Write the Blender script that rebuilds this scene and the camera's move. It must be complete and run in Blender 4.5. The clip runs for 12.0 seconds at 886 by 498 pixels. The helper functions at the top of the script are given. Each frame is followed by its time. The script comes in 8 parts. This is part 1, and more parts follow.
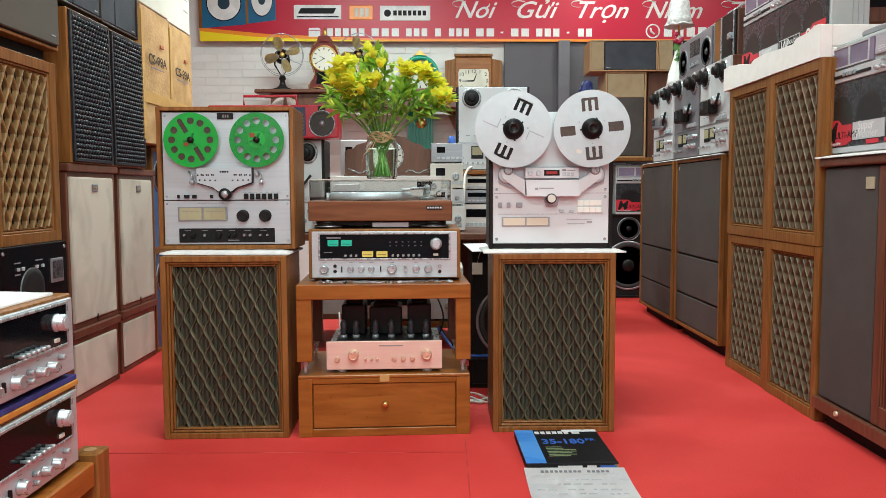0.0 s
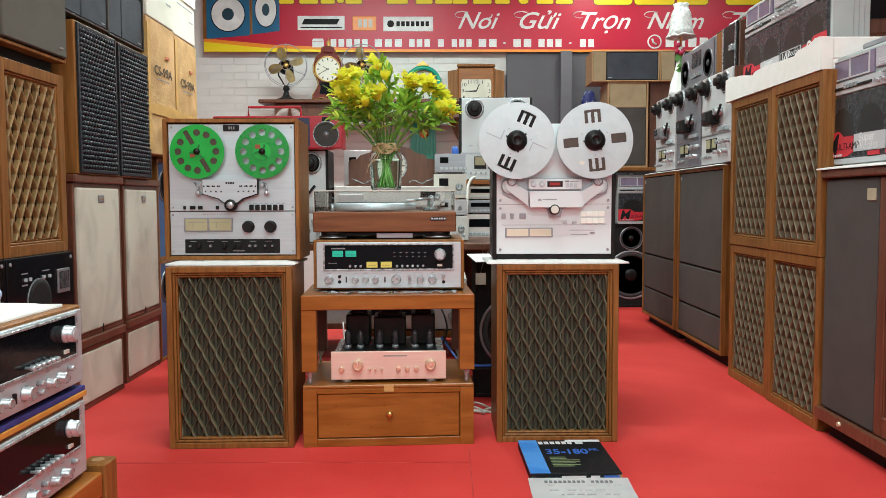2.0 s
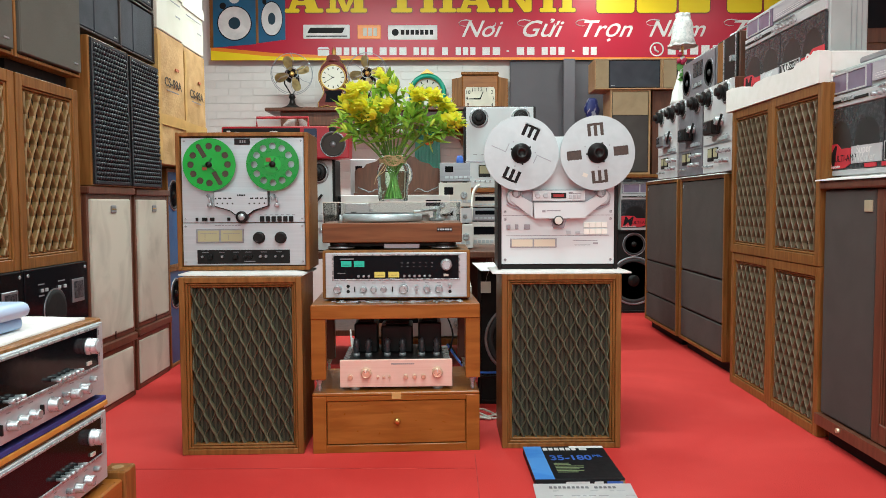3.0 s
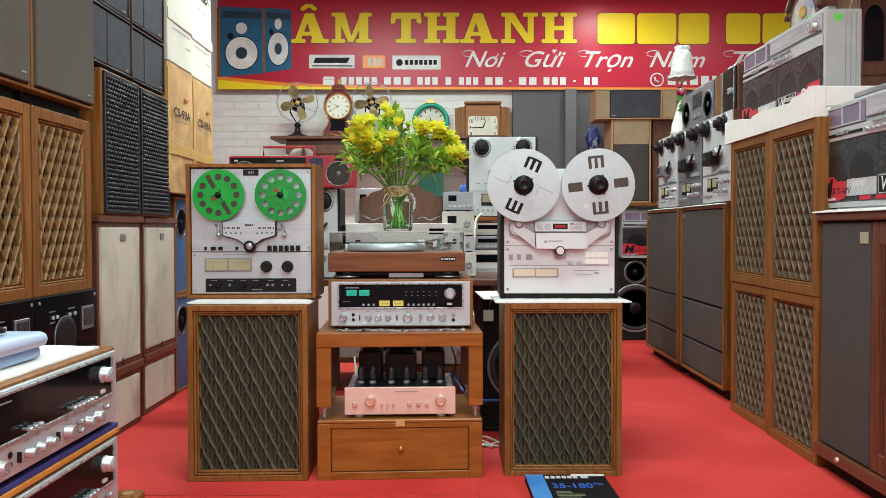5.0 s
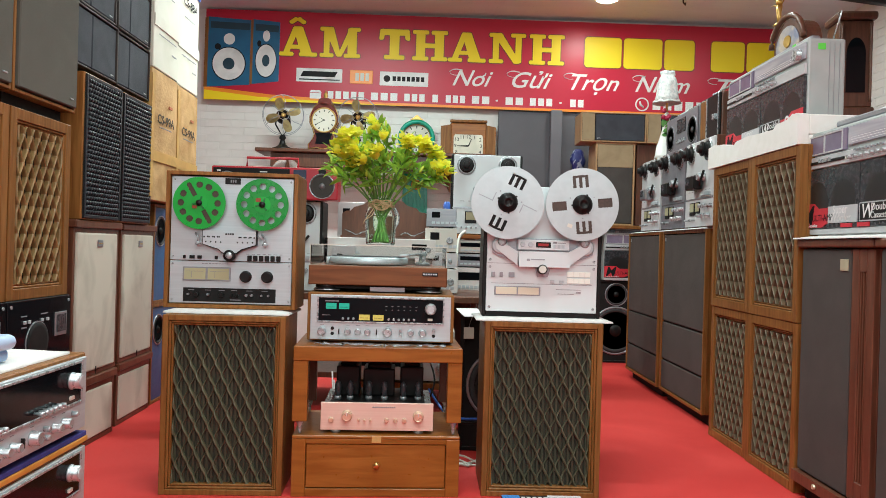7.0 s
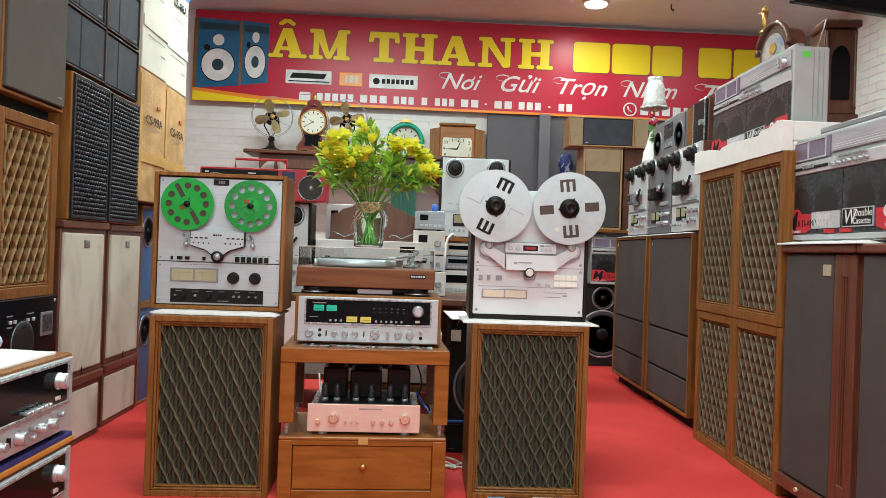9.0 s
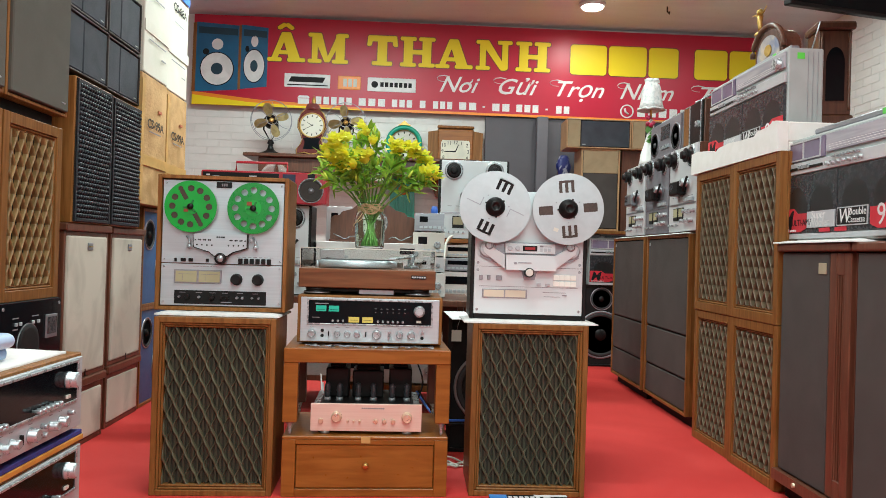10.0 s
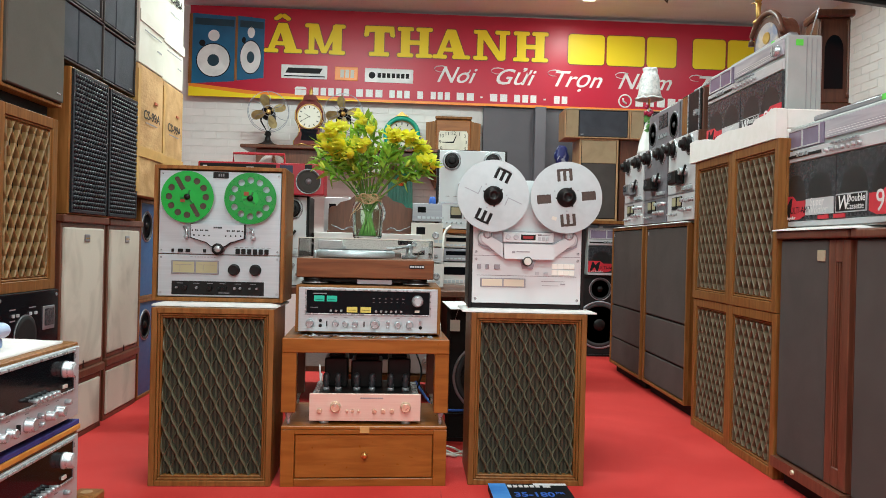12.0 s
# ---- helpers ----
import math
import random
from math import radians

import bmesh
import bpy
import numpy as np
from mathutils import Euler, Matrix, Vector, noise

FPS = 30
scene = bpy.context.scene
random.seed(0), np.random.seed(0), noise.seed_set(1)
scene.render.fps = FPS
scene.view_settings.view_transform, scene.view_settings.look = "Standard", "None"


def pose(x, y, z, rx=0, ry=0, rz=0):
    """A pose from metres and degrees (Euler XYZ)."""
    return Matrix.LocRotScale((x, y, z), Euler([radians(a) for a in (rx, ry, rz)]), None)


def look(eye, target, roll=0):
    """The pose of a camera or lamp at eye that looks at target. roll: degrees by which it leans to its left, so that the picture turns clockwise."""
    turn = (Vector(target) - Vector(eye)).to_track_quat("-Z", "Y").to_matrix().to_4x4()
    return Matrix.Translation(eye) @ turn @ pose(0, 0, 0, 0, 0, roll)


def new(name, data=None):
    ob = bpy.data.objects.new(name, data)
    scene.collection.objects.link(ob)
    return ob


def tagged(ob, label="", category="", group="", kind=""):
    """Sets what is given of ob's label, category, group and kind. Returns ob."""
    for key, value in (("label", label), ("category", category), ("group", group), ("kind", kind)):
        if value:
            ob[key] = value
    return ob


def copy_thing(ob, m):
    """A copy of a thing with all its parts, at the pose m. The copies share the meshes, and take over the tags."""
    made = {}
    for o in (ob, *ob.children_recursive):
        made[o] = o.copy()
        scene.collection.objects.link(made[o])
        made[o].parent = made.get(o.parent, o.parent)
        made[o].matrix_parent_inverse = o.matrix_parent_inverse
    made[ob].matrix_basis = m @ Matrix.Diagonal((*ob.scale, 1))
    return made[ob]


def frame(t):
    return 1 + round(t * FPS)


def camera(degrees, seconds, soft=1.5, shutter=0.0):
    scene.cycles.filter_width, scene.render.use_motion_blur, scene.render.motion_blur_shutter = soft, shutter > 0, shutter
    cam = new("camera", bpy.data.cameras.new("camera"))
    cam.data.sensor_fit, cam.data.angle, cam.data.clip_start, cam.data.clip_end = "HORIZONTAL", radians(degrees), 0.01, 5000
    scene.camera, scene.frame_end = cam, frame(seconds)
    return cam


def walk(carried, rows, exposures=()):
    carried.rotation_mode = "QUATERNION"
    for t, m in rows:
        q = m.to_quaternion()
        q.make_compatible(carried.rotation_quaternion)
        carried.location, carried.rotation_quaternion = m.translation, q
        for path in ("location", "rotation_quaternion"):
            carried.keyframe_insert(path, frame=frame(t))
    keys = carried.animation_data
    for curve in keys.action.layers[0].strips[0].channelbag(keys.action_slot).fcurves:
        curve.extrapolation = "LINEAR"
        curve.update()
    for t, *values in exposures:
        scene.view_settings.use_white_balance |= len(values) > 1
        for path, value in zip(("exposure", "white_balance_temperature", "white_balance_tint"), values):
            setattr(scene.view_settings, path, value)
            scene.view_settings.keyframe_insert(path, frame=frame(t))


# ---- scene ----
cam = camera(59.9, 12.0, 0.6)
PATH = [
    (0, (0.004, -0.009, 0.85), (0.001, 1.985, 0.703), -0.2),
    (0.5, (0.006, -0.015, 0.852), (-0.001, 1.98, 0.712), -0.2),
    (1, (0.008, -0.017, 0.852), (0.001, 1.979, 0.72), -0.2),
    (1.5, (0.008, -0.02, 0.852), (-0.001, 1.976, 0.726), -0.2),
    (2, (-0.003, -0.026, 0.859), (-0.011, 1.97, 0.734), -0.2),
    (2.5, (-0.003, -0.046, 0.871), (-0.014, 1.951, 0.748), -0.3),
    (3, (-0.014, -0.086, 0.889), (-0.03, 1.911, 0.772), -0.3),
    (5, (-0.02, -0.138, 0.908), (-0.041, 1.861, 0.856), -0.1),
    (5.5, (-0.02, -0.139, 0.912), (-0.034, 1.86, 0.876), 0.4),
    (6, (-0.017, -0.134, 0.906), (-0.021, 1.865, 0.884), 0.9),
    (6.5, (-0.021, -0.128, 0.9), (-0.011, 1.872, 0.889), 1.4),
    (7, (-0.021, -0.119, 0.896), (0.004, 1.881, 0.893), 1.6),
    (9, (-0.019, -0.132, 0.896), (0.036, 1.867, 0.901), 2.0),
    (9.5, (-0.023, -0.146, 0.897), (0.035, 1.853, 0.907), 1.9),
    (10, (-0.031, -0.166, 0.887), (0.03, 1.833, 0.9), 1.7),
    (10.5, (-0.03, -0.179, 0.88), (0.033, 1.82, 0.895), 1.4),
    (11, (-0.028, -0.173, 0.873), (0.036, 1.826, 0.887), 1.3),
    (11.5, (-0.027, -0.162, 0.871), (0.038, 1.836, 0.877), 1.3),
    (12, (-0.028, -0.158, 0.876), (0.037, 1.841, 0.869), 1.4),
]
walk(cam, [(t, look(eye, target, roll)) for t, eye, target, roll in PATH], [(0.0, 0.17, 6330, -1.6), (12.0, 0.10, 6330, -1.6)])

# ---- light and world ----
world = bpy.data.worlds.new("world")
scene.world = world
world.use_nodes = True
world.node_tree.nodes["Background"].inputs[0].default_value = (0.9, 0.95, 1.0, 1)
world.node_tree.nodes["Background"].inputs[1].default_value = 0.25


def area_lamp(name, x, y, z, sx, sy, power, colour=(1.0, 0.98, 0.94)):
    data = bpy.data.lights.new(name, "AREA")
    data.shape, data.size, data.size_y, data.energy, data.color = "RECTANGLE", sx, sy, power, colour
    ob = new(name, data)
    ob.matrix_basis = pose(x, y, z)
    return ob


DAY = (0.92, 1.0, 1.0)
area_lamp("tube_light_glow", -0.7, 4.9, 2.95, 1.2, 0.12, 62, DAY)
area_lamp("tube_light_glow", 0.9, 4.2, 2.95, 1.2, 0.12, 24, DAY)
area_lamp("tube_light_glow", 0.0, 2.0, 2.95, 1.2, 0.12, 34, DAY)
area_lamp("tube_light_glow", 0.0, 0.2, 2.95, 2.4, 0.12, 46, DAY)
area_lamp("tube_light_glow", 0.2, -1.6, 2.95, 2.4, 0.3, 75, DAY)
# fill light without a fixture, added to brighten the right-hand wall
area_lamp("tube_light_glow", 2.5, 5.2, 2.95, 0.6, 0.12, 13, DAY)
area_lamp("ceiling_lamp_glow", 1.33, 6.1, 2.90, 0.16, 0.16, 10)
# added fill lamp behind the camera, throws neutral light on the fronts
front_fill = area_lamp("window_daylight", 0.2, -3.19, 2.30, 4.6, 0.8, 45, (0.90, 0.97, 1.0))
front_fill.matrix_basis = look((0.2, -3.19, 2.35), (0.2, 0, 2.35))

# ---- materials ----


def material(name, colour, rough=0.5, metal=0.0, colour2=None, scale=(8, 8, 8), bump=0.0, detail=6.0, rand=0.0, spec=0.5, fine=60.0, mix=(0.35, 0.65)):
    m = bpy.data.materials.new(name)
    m.use_nodes = True
    nt = m.node_tree
    b = nt.nodes["Principled BSDF"]
    b.inputs["Roughness"].default_value, b.inputs["Metallic"].default_value = rough, metal
    b.inputs["Specular IOR Level"].default_value = spec
    c2 = colour2 or tuple(c * 0.8 for c in colour)
    tc = nt.nodes.new("ShaderNodeTexCoord")
    mp = nt.nodes.new("ShaderNodeMapping")
    mp.inputs["Scale"].default_value = scale
    nt.links.new(tc.outputs["Object"], mp.inputs["Vector"])
    info = nt.nodes.new("ShaderNodeObjectInfo")
    shift = nt.nodes.new("ShaderNodeVectorMath")
    shift.operation = "ADD"
    push = nt.nodes.new("ShaderNodeMath")
    push.operation = "MULTIPLY"
    push.inputs[1].default_value = 37.0
    nt.links.new(info.outputs["Random"], push.inputs[0])
    nt.links.new(mp.outputs[0], shift.inputs[0])
    nt.links.new(push.outputs[0], shift.inputs[1])
    n1 = nt.nodes.new("ShaderNodeTexNoise")
    n1.inputs["Scale"].default_value, n1.inputs["Detail"].default_value = 1.0, detail
    n1.inputs["Distortion"].default_value = 0.6
    nt.links.new(shift.outputs[0], n1.inputs["Vector"])
    ramp = nt.nodes.new("ShaderNodeValToRGB")
    ramp.color_ramp.elements[0].position, ramp.color_ramp.elements[1].position = mix
    ramp.color_ramp.elements[0].color, ramp.color_ramp.elements[1].color = (*colour, 1), (*c2, 1)
    nt.links.new(n1.outputs["Fac"], ramp.inputs[0])
    hsv = nt.nodes.new("ShaderNodeHueSaturation")
    val = nt.nodes.new("ShaderNodeMapRange")
    val.inputs["To Min"].default_value, val.inputs["To Max"].default_value = 1 - rand, 1 + rand
    nt.links.new(info.outputs["Random"], val.inputs["Value"])
    nt.links.new(val.outputs[0], hsv.inputs["Value"])
    nt.links.new(ramp.outputs[0], hsv.inputs["Color"])
    nt.links.new(hsv.outputs[0], b.inputs["Base Color"])
    n2 = nt.nodes.new("ShaderNodeTexNoise")
    n2.inputs["Scale"].default_value, n2.inputs["Detail"].default_value = fine, 3.0
    nt.links.new(tc.outputs["Object"], n2.inputs["Vector"])
    rr = nt.nodes.new("ShaderNodeMapRange")
    rr.inputs["To Min"].default_value, rr.inputs["To Max"].default_value = max(0.02, rough - 0.08), min(1, rough + 0.1)
    nt.links.new(n2.outputs["Fac"], rr.inputs["Value"])
    nt.links.new(rr.outputs[0], b.inputs["Roughness"])
    if bump:
        bp = nt.nodes.new("ShaderNodeBump")
        bp.inputs["Strength"].default_value, bp.inputs["Distance"].default_value = bump, 0.004
        add = nt.nodes.new("ShaderNodeMath")
        nt.links.new(n1.outputs["Fac"], add.inputs[0])
        nt.links.new(n2.outputs["Fac"], add.inputs[1])
        nt.links.new(add.outputs[0], bp.inputs["Height"])
        nt.links.new(bp.outputs[0], b.inputs["Normal"])
    return m


def glow(name, colour, strength):
    m = bpy.data.materials.new(name)
    m.use_nodes = True
    b = m.node_tree.nodes["Principled BSDF"]
    b.inputs["Base Color"].default_value = (*colour, 1)
    b.inputs["Emission Color"].default_value = (*colour, 1)
    b.inputs["Emission Strength"].default_value = strength
    return m


def glass(name, colour=(1, 1, 1), rough=0.02, ior=1.45):
    m = bpy.data.materials.new(name)
    m.use_nodes = True
    b = m.node_tree.nodes["Principled BSDF"]
    b.inputs["Base Color"].default_value = (*colour, 1)
    b.inputs["Roughness"].default_value, b.inputs["IOR"].default_value = rough, ior
    b.inputs["Transmission Weight"].default_value = 1.0
    return m


WALNUT = material("walnut", (0.172, 0.067, 0.016), 0.40, colour2=(0.272, 0.120, 0.034), scale=(60, 60, 5), bump=0.04, rand=0.10, spec=0.25)
WALNUT_X = material("walnut_cross", (0.13, 0.044, 0.015), 0.38, colour2=(0.20, 0.075, 0.028), scale=(4, 60, 60), bump=0.04, rand=0.1, spec=0.35)
TEAK = material("orange_teak", (0.235, 0.076, 0.011), 0.30, colour2=(0.325, 0.117, 0.022), scale=(5, 40, 40), bump=0.03, rand=0.06, spec=0.35)
ROSE = material("rosewood", (0.110, 0.039, 0.023), 0.35, colour2=(0.158, 0.060, 0.034), scale=(50, 50, 5), bump=0.03, rand=0.08, spec=0.35)
DARKWOOD = material("dark_wood", (0.09, 0.035, 0.02), 0.35, colour2=(0.14, 0.055, 0.03), scale=(50, 50, 6), bump=0.03, rand=0.1)
BLACK_ASH = material("black_ash", (0.030, 0.024, 0.022), 0.45, colour2=(0.045, 0.036, 0.032), scale=(40, 40, 6), bump=0.05)
OAK = material("pale_oak", (0.36, 0.21, 0.10), 0.45, colour2=(0.45, 0.28, 0.14), scale=(50, 50, 5), bump=0.03)
LATTICE = material("lattice_wood", (0.180, 0.108, 0.040), 0.40, colour2=(0.285, 0.178, 0.072), scale=(40, 40, 12), bump=0.05, rand=0.12)
LATTICE_BROWN = material("lattice_brown", (0.120, 0.090, 0.052), 0.42, colour2=(0.180, 0.138, 0.084), scale=(40, 40, 12), bump=0.05, rand=0.12)
LATTICE_SLAT = material("lattice_slat", (0.040, 0.039, 0.022), 0.6, colour2=(0.058, 0.056, 0.032), scale=(40, 40, 12))
# near black: deep shadow between the side lattices' bars, put into the colour
LATTICE_BACK = material("lattice_backing", (0.010, 0.008, 0.006), 0.8, colour2=(0.016, 0.013, 0.009), scale=(40, 40, 12), spec=0.2)
LATTICE_DK = material("lattice_olive", (0.078, 0.073, 0.042), 0.34, colour2=(0.112, 0.104, 0.062), scale=(40, 40, 12), bump=0.05, rand=0.12)
CLOTH_DK = material("grille_cloth_dark", (0.035, 0.03, 0.022), 0.9, colour2=(0.05, 0.042, 0.03), scale=(30, 30, 30), bump=0.2, fine=500)
CLOTH_GREY = material("grille_cloth_grey", (0.055, 0.048, 0.044), 0.9, colour2=(0.068, 0.060, 0.055), scale=(6, 6, 6), bump=0.25, fine=600)
CLOTH_BROWN = material("grille_cloth_brown", (0.076, 0.068, 0.055), 0.9, colour2=(0.092, 0.083, 0.068), scale=(5, 5, 5), bump=0.3, fine=500)
CLOTH_CREAM = material("grille_cloth_cream", (0.62, 0.57, 0.48), 0.95, colour2=(0.34, 0.31, 0.25), scale=(6, 6, 4), bump=0.3, fine=350, mix=(0.45, 0.85))
CLOTH_NAVY = material("grille_cloth_navy", (0.035, 0.04, 0.052), 0.85, colour2=(0.05, 0.055, 0.07), scale=(8, 8, 8), bump=0.2, fine=500)
FOAM = material("black_foam", (0.007, 0.011, 0.017), 0.46, colour2=(0.012, 0.016, 0.023), scale=(30, 30, 30), bump=0.05)
ALU = material("brushed_aluminium", (0.51, 0.57, 0.60), 0.36, 0.4, colour2=(0.56, 0.62, 0.65), scale=(4, 90, 160), bump=0.015)
ALU_DK = material("dull_steel", (0.32, 0.33, 0.36), 0.35, 0.75, colour2=(0.38, 0.39, 0.42), scale=(5, 60, 60), bump=0.02)
SILVER = material("silver_paint", (0.58, 0.585, 0.60), 0.4, 0.12, colour2=(0.63, 0.635, 0.65), scale=(10, 10, 10))
SHELL_GREY = material("grey_shell", (0.36, 0.39, 0.385), 0.45, 0.05, colour2=(0.41, 0.44, 0.435), scale=(10, 10, 10))
BOOM_SILVER = material("dull_silver_plastic", (0.52, 0.53, 0.55), 0.36, 0.2, colour2=(0.58, 0.59, 0.61), scale=(12, 12, 12))
GREY_DECK = material("grey_deck_panel", (0.20, 0.195, 0.22), 0.4, 0.3, colour2=(0.24, 0.235, 0.26), scale=(20, 20, 20))
PORCELAIN = material("figured_porcelain", (0.74, 0.74, 0.72), 0.3, colour2=(0.40, 0.45, 0.45), scale=(55, 55, 55), bump=0.6, fine=120, mix=(0.45, 0.7))
SMOKE_DK = material("smoked_cone", (0.012, 0.012, 0.013), 0.3, colour2=(0.018, 0.018, 0.019), scale=(20, 20, 20))
POST_GREY = material("post_grey", (0.125, 0.122, 0.14), 0.6, colour2=(0.15, 0.146, 0.165), scale=(3, 3, 3))
CHROME = material("chrome", (0.46, 0.50, 0.52), 0.27, 0.55, colour2=(0.40, 0.44, 0.46), scale=(20, 20, 20))
CHAMPAGNE = material("champagne_metal", (0.55, 0.50, 0.34), 0.35, 0.4, colour2=(0.60, 0.55, 0.39), scale=(20, 20, 20))
BRASS = material("brass", (0.72, 0.47, 0.16), 0.28, 0.9, colour2=(0.6, 0.38, 0.12), scale=(20, 20, 20))
GOLD = material("gilt", (0.58, 0.38, 0.12), 0.36, 0.85, colour2=(0.45, 0.28, 0.07), scale=(20, 20, 20))
WHITE_PANEL = material("white_panel", (0.66, 0.725, 0.74), 0.36, 0.0, colour2=(0.70, 0.765, 0.78), scale=(5, 5, 5))
WHITE_PLASTIC = material("white_plastic", (0.72, 0.72, 0.69), 0.4, colour2=(0.78, 0.78, 0.75), scale=(8, 8, 8))
IVORY = material("ivory_plastic", (0.66, 0.65, 0.58), 0.4, colour2=(0.7, 0.69, 0.62), scale=(8, 8, 8))
PINK = material("rose_gold_panel", (0.76, 0.57, 0.48), 0.34, 0.25, colour2=(0.80, 0.62, 0.53), scale=(4, 90, 160), bump=0.015)
COPPER = material("copper_knob", (0.72, 0.55, 0.40), 0.28, 0.55, colour2=(0.78, 0.61, 0.45), scale=(30, 30, 30))
BLACK = material("black_plastic", (0.007, 0.0065, 0.0065), 0.4, colour2=(0.010, 0.009, 0.009), scale=(10, 10, 10), spec=0.25)
BLACK_MATT = material("black_matt", (0.009, 0.0085, 0.0085), 0.75, colour2=(0.013, 0.012, 0.012), scale=(10, 10, 10), spec=0.25)
RUBBER = material("rubber", (0.03, 0.03, 0.032), 0.7, colour2=(0.04, 0.04, 0.042), scale=(30, 30, 30))
GLOSS = material("dial_black", (0.004, 0.005, 0.007), 0.08, colour2=(0.005, 0.006, 0.008), scale=(4, 4, 4), spec=0.18)
SMOKE = material("smoked_plastic", (0.030, 0.032, 0.037), 0.26, colour2=(0.042, 0.044, 0.050), scale=(6, 6, 6))
RED = material("red_paint", (0.42, 0.015, 0.03), 0.3, colour2=(0.48, 0.02, 0.04), scale=(8, 8, 8))
GREEN = material("green_reel", (0.015, 0.33, 0.035), 0.3, colour2=(0.02, 0.38, 0.045), scale=(8, 8, 8))
GREEN_DEEP = material("deep_green_reel", (0.011, 0.235, 0.028), 0.28, colour2=(0.015, 0.275, 0.036), scale=(8, 8, 8))
GREEN_TAPE = material("green_wound_tape", (0.012, 0.17, 0.03), 0.35, colour2=(0.018, 0.21, 0.04), scale=(60, 60, 60))
REEL_METAL = material("reel_aluminium", (0.48, 0.53, 0.55), 0.34, 0.4, colour2=(0.52, 0.57, 0.59), scale=(30, 30, 30), bump=0.01)
CARPET = material("red_carpet", (0.55, 0.032, 0.029), 0.72, colour2=(0.64, 0.050, 0.044), scale=(2.2, 2.2, 2.2), bump=0.30, fine=240, spec=0.30)
CARPET_SEAM = material("carpet_seam", (0.42, 0.028, 0.026), 0.8, colour2=(0.60, 0.07, 0.06), scale=(9, 9, 9), mix=(0.45, 0.6))
PAINT_WHITE = material("white_painted_brick", (0.76, 0.745, 0.72), 0.7, colour2=(0.81, 0.795, 0.77), scale=(5, 5, 9), bump=0.5, rand=0.03, fine=90)
MORTAR = material("white_mortar", (0.74, 0.725, 0.70), 0.85, colour2=(0.79, 0.775, 0.75), scale=(6, 6, 6), bump=0.4)
# grey for the unseen walls, darkened so they bounce less light into shadows
WALL_PLAIN = material("dimmed_wall", (0.38, 0.37, 0.35), 0.8, colour2=(0.44, 0.43, 0.41), scale=(2, 2, 2), bump=0.1)
GREY_WALL = material("grey_panel", (0.088, 0.085, 0.098), 0.6, colour2=(0.104, 0.100, 0.114), scale=(2, 2, 3), bump=0.05)
CEILING = material("grey_ceiling", (0.70, 0.76, 0.80), 0.30, colour2=(0.75, 0.81, 0.85), scale=(1.5, 6, 2), bump=0.008)
CARD = material("brown_cardboard", (0.40, 0.23, 0.085), 0.8, colour2=(0.62, 0.39, 0.18), scale=(6, 6, 7), bump=0.6, rand=0.06)
CARD_WHITE = material("white_cardboard", (0.62, 0.60, 0.51), 0.7, colour2=(0.68, 0.66, 0.58), scale=(4, 4, 4), bump=0.1)
PAPER = material("white_paper", (0.82, 0.82, 0.82), 0.8, colour2=(0.76, 0.77, 0.79), scale=(9, 9, 9), bump=0.1)
TOWEL = material("white_cloth", (0.78, 0.77, 0.75), 0.95, colour2=(0.7, 0.69, 0.67), scale=(25, 25, 25), bump=0.6, fine=200)
STYRO = material("white_foam", (0.80, 0.79, 0.75), 0.85, colour2=(0.84, 0.83, 0.80), scale=(20, 20, 20), bump=0.2, fine=250)
INK = material("ink_black", (0.012, 0.012, 0.014), 0.6, spec=0.2)
INK_GREY = material("ink_grey", (0.25, 0.25, 0.27), 0.6)
INK_FAINT = material("ink_faint", (0.58, 0.58, 0.62), 0.7)
INK_WHITE = material("ink_white", (0.82, 0.82, 0.82), 0.5)
INK_BLUE = material("ink_blue", (0.05, 0.16, 0.62), 0.45)
SKYBLUE = material("pale_blue_plastic", (0.26, 0.45, 0.72), 0.35, colour2=(0.3, 0.5, 0.77), scale=(6, 6, 6))
PALE_BLUE = material("powder_blue_plastic", (0.46, 0.62, 0.84), 0.35, colour2=(0.50, 0.66, 0.87), scale=(6, 6, 6))
BLUE_BAFFLE = material("blue_baffle", (0.03, 0.10, 0.26), 0.5, colour2=(0.04, 0.13, 0.31), scale=(8, 8, 8), bump=0.05)
NAVY_BAND = material("navy_band", (0.03, 0.035, 0.20), 0.8, colour2=(0.04, 0.045, 0.25), scale=(20, 20, 20))
AMBER_BAND = material("amber_band", (0.50, 0.23, 0.03), 0.7, colour2=(0.58, 0.28, 0.05), scale=(20, 20, 20))
BANNER_RED = material("banner_red", (0.44, 0.007, 0.034), 0.36, colour2=(0.50, 0.010, 0.044), scale=(0.5, 1, 1), spec=0.42)
BANNER_YELLOW = material("banner_yellow", (0.85, 0.65, 0.0), 0.5, colour2=(0.88, 0.68, 0.01), scale=(2, 2, 2))
BANNER_ORANGE = material("banner_orange", (0.80, 0.22, 0.02), 0.35, colour2=(0.82, 0.28, 0.02), scale=(2, 2, 2))
EDGE_BROWN = material("dark_print_edge", (0.16, 0.03, 0.012), 0.4, colour2=(0.19, 0.04, 0.015), scale=(4, 4, 4))
PRINT_TEAL = material("print_dark_teal", (0.012, 0.05, 0.08), 0.4)
TAN = material("tan_leather", (0.60, 0.36, 0.12), 0.5)
CREAM_DIAL = material("cream_dial", (0.72, 0.69, 0.57), 0.5)
PALE_METER = glow("meter_glow_warm", (0.36, 0.34, 0.20), 0.10)
GREEN_METER = glow("meter_glow_green", (0.02, 0.36, 0.25), 0.35)
YELLOW_METER = glow("meter_glow_yellow", (0.52, 0.42, 0.09), 0.3)
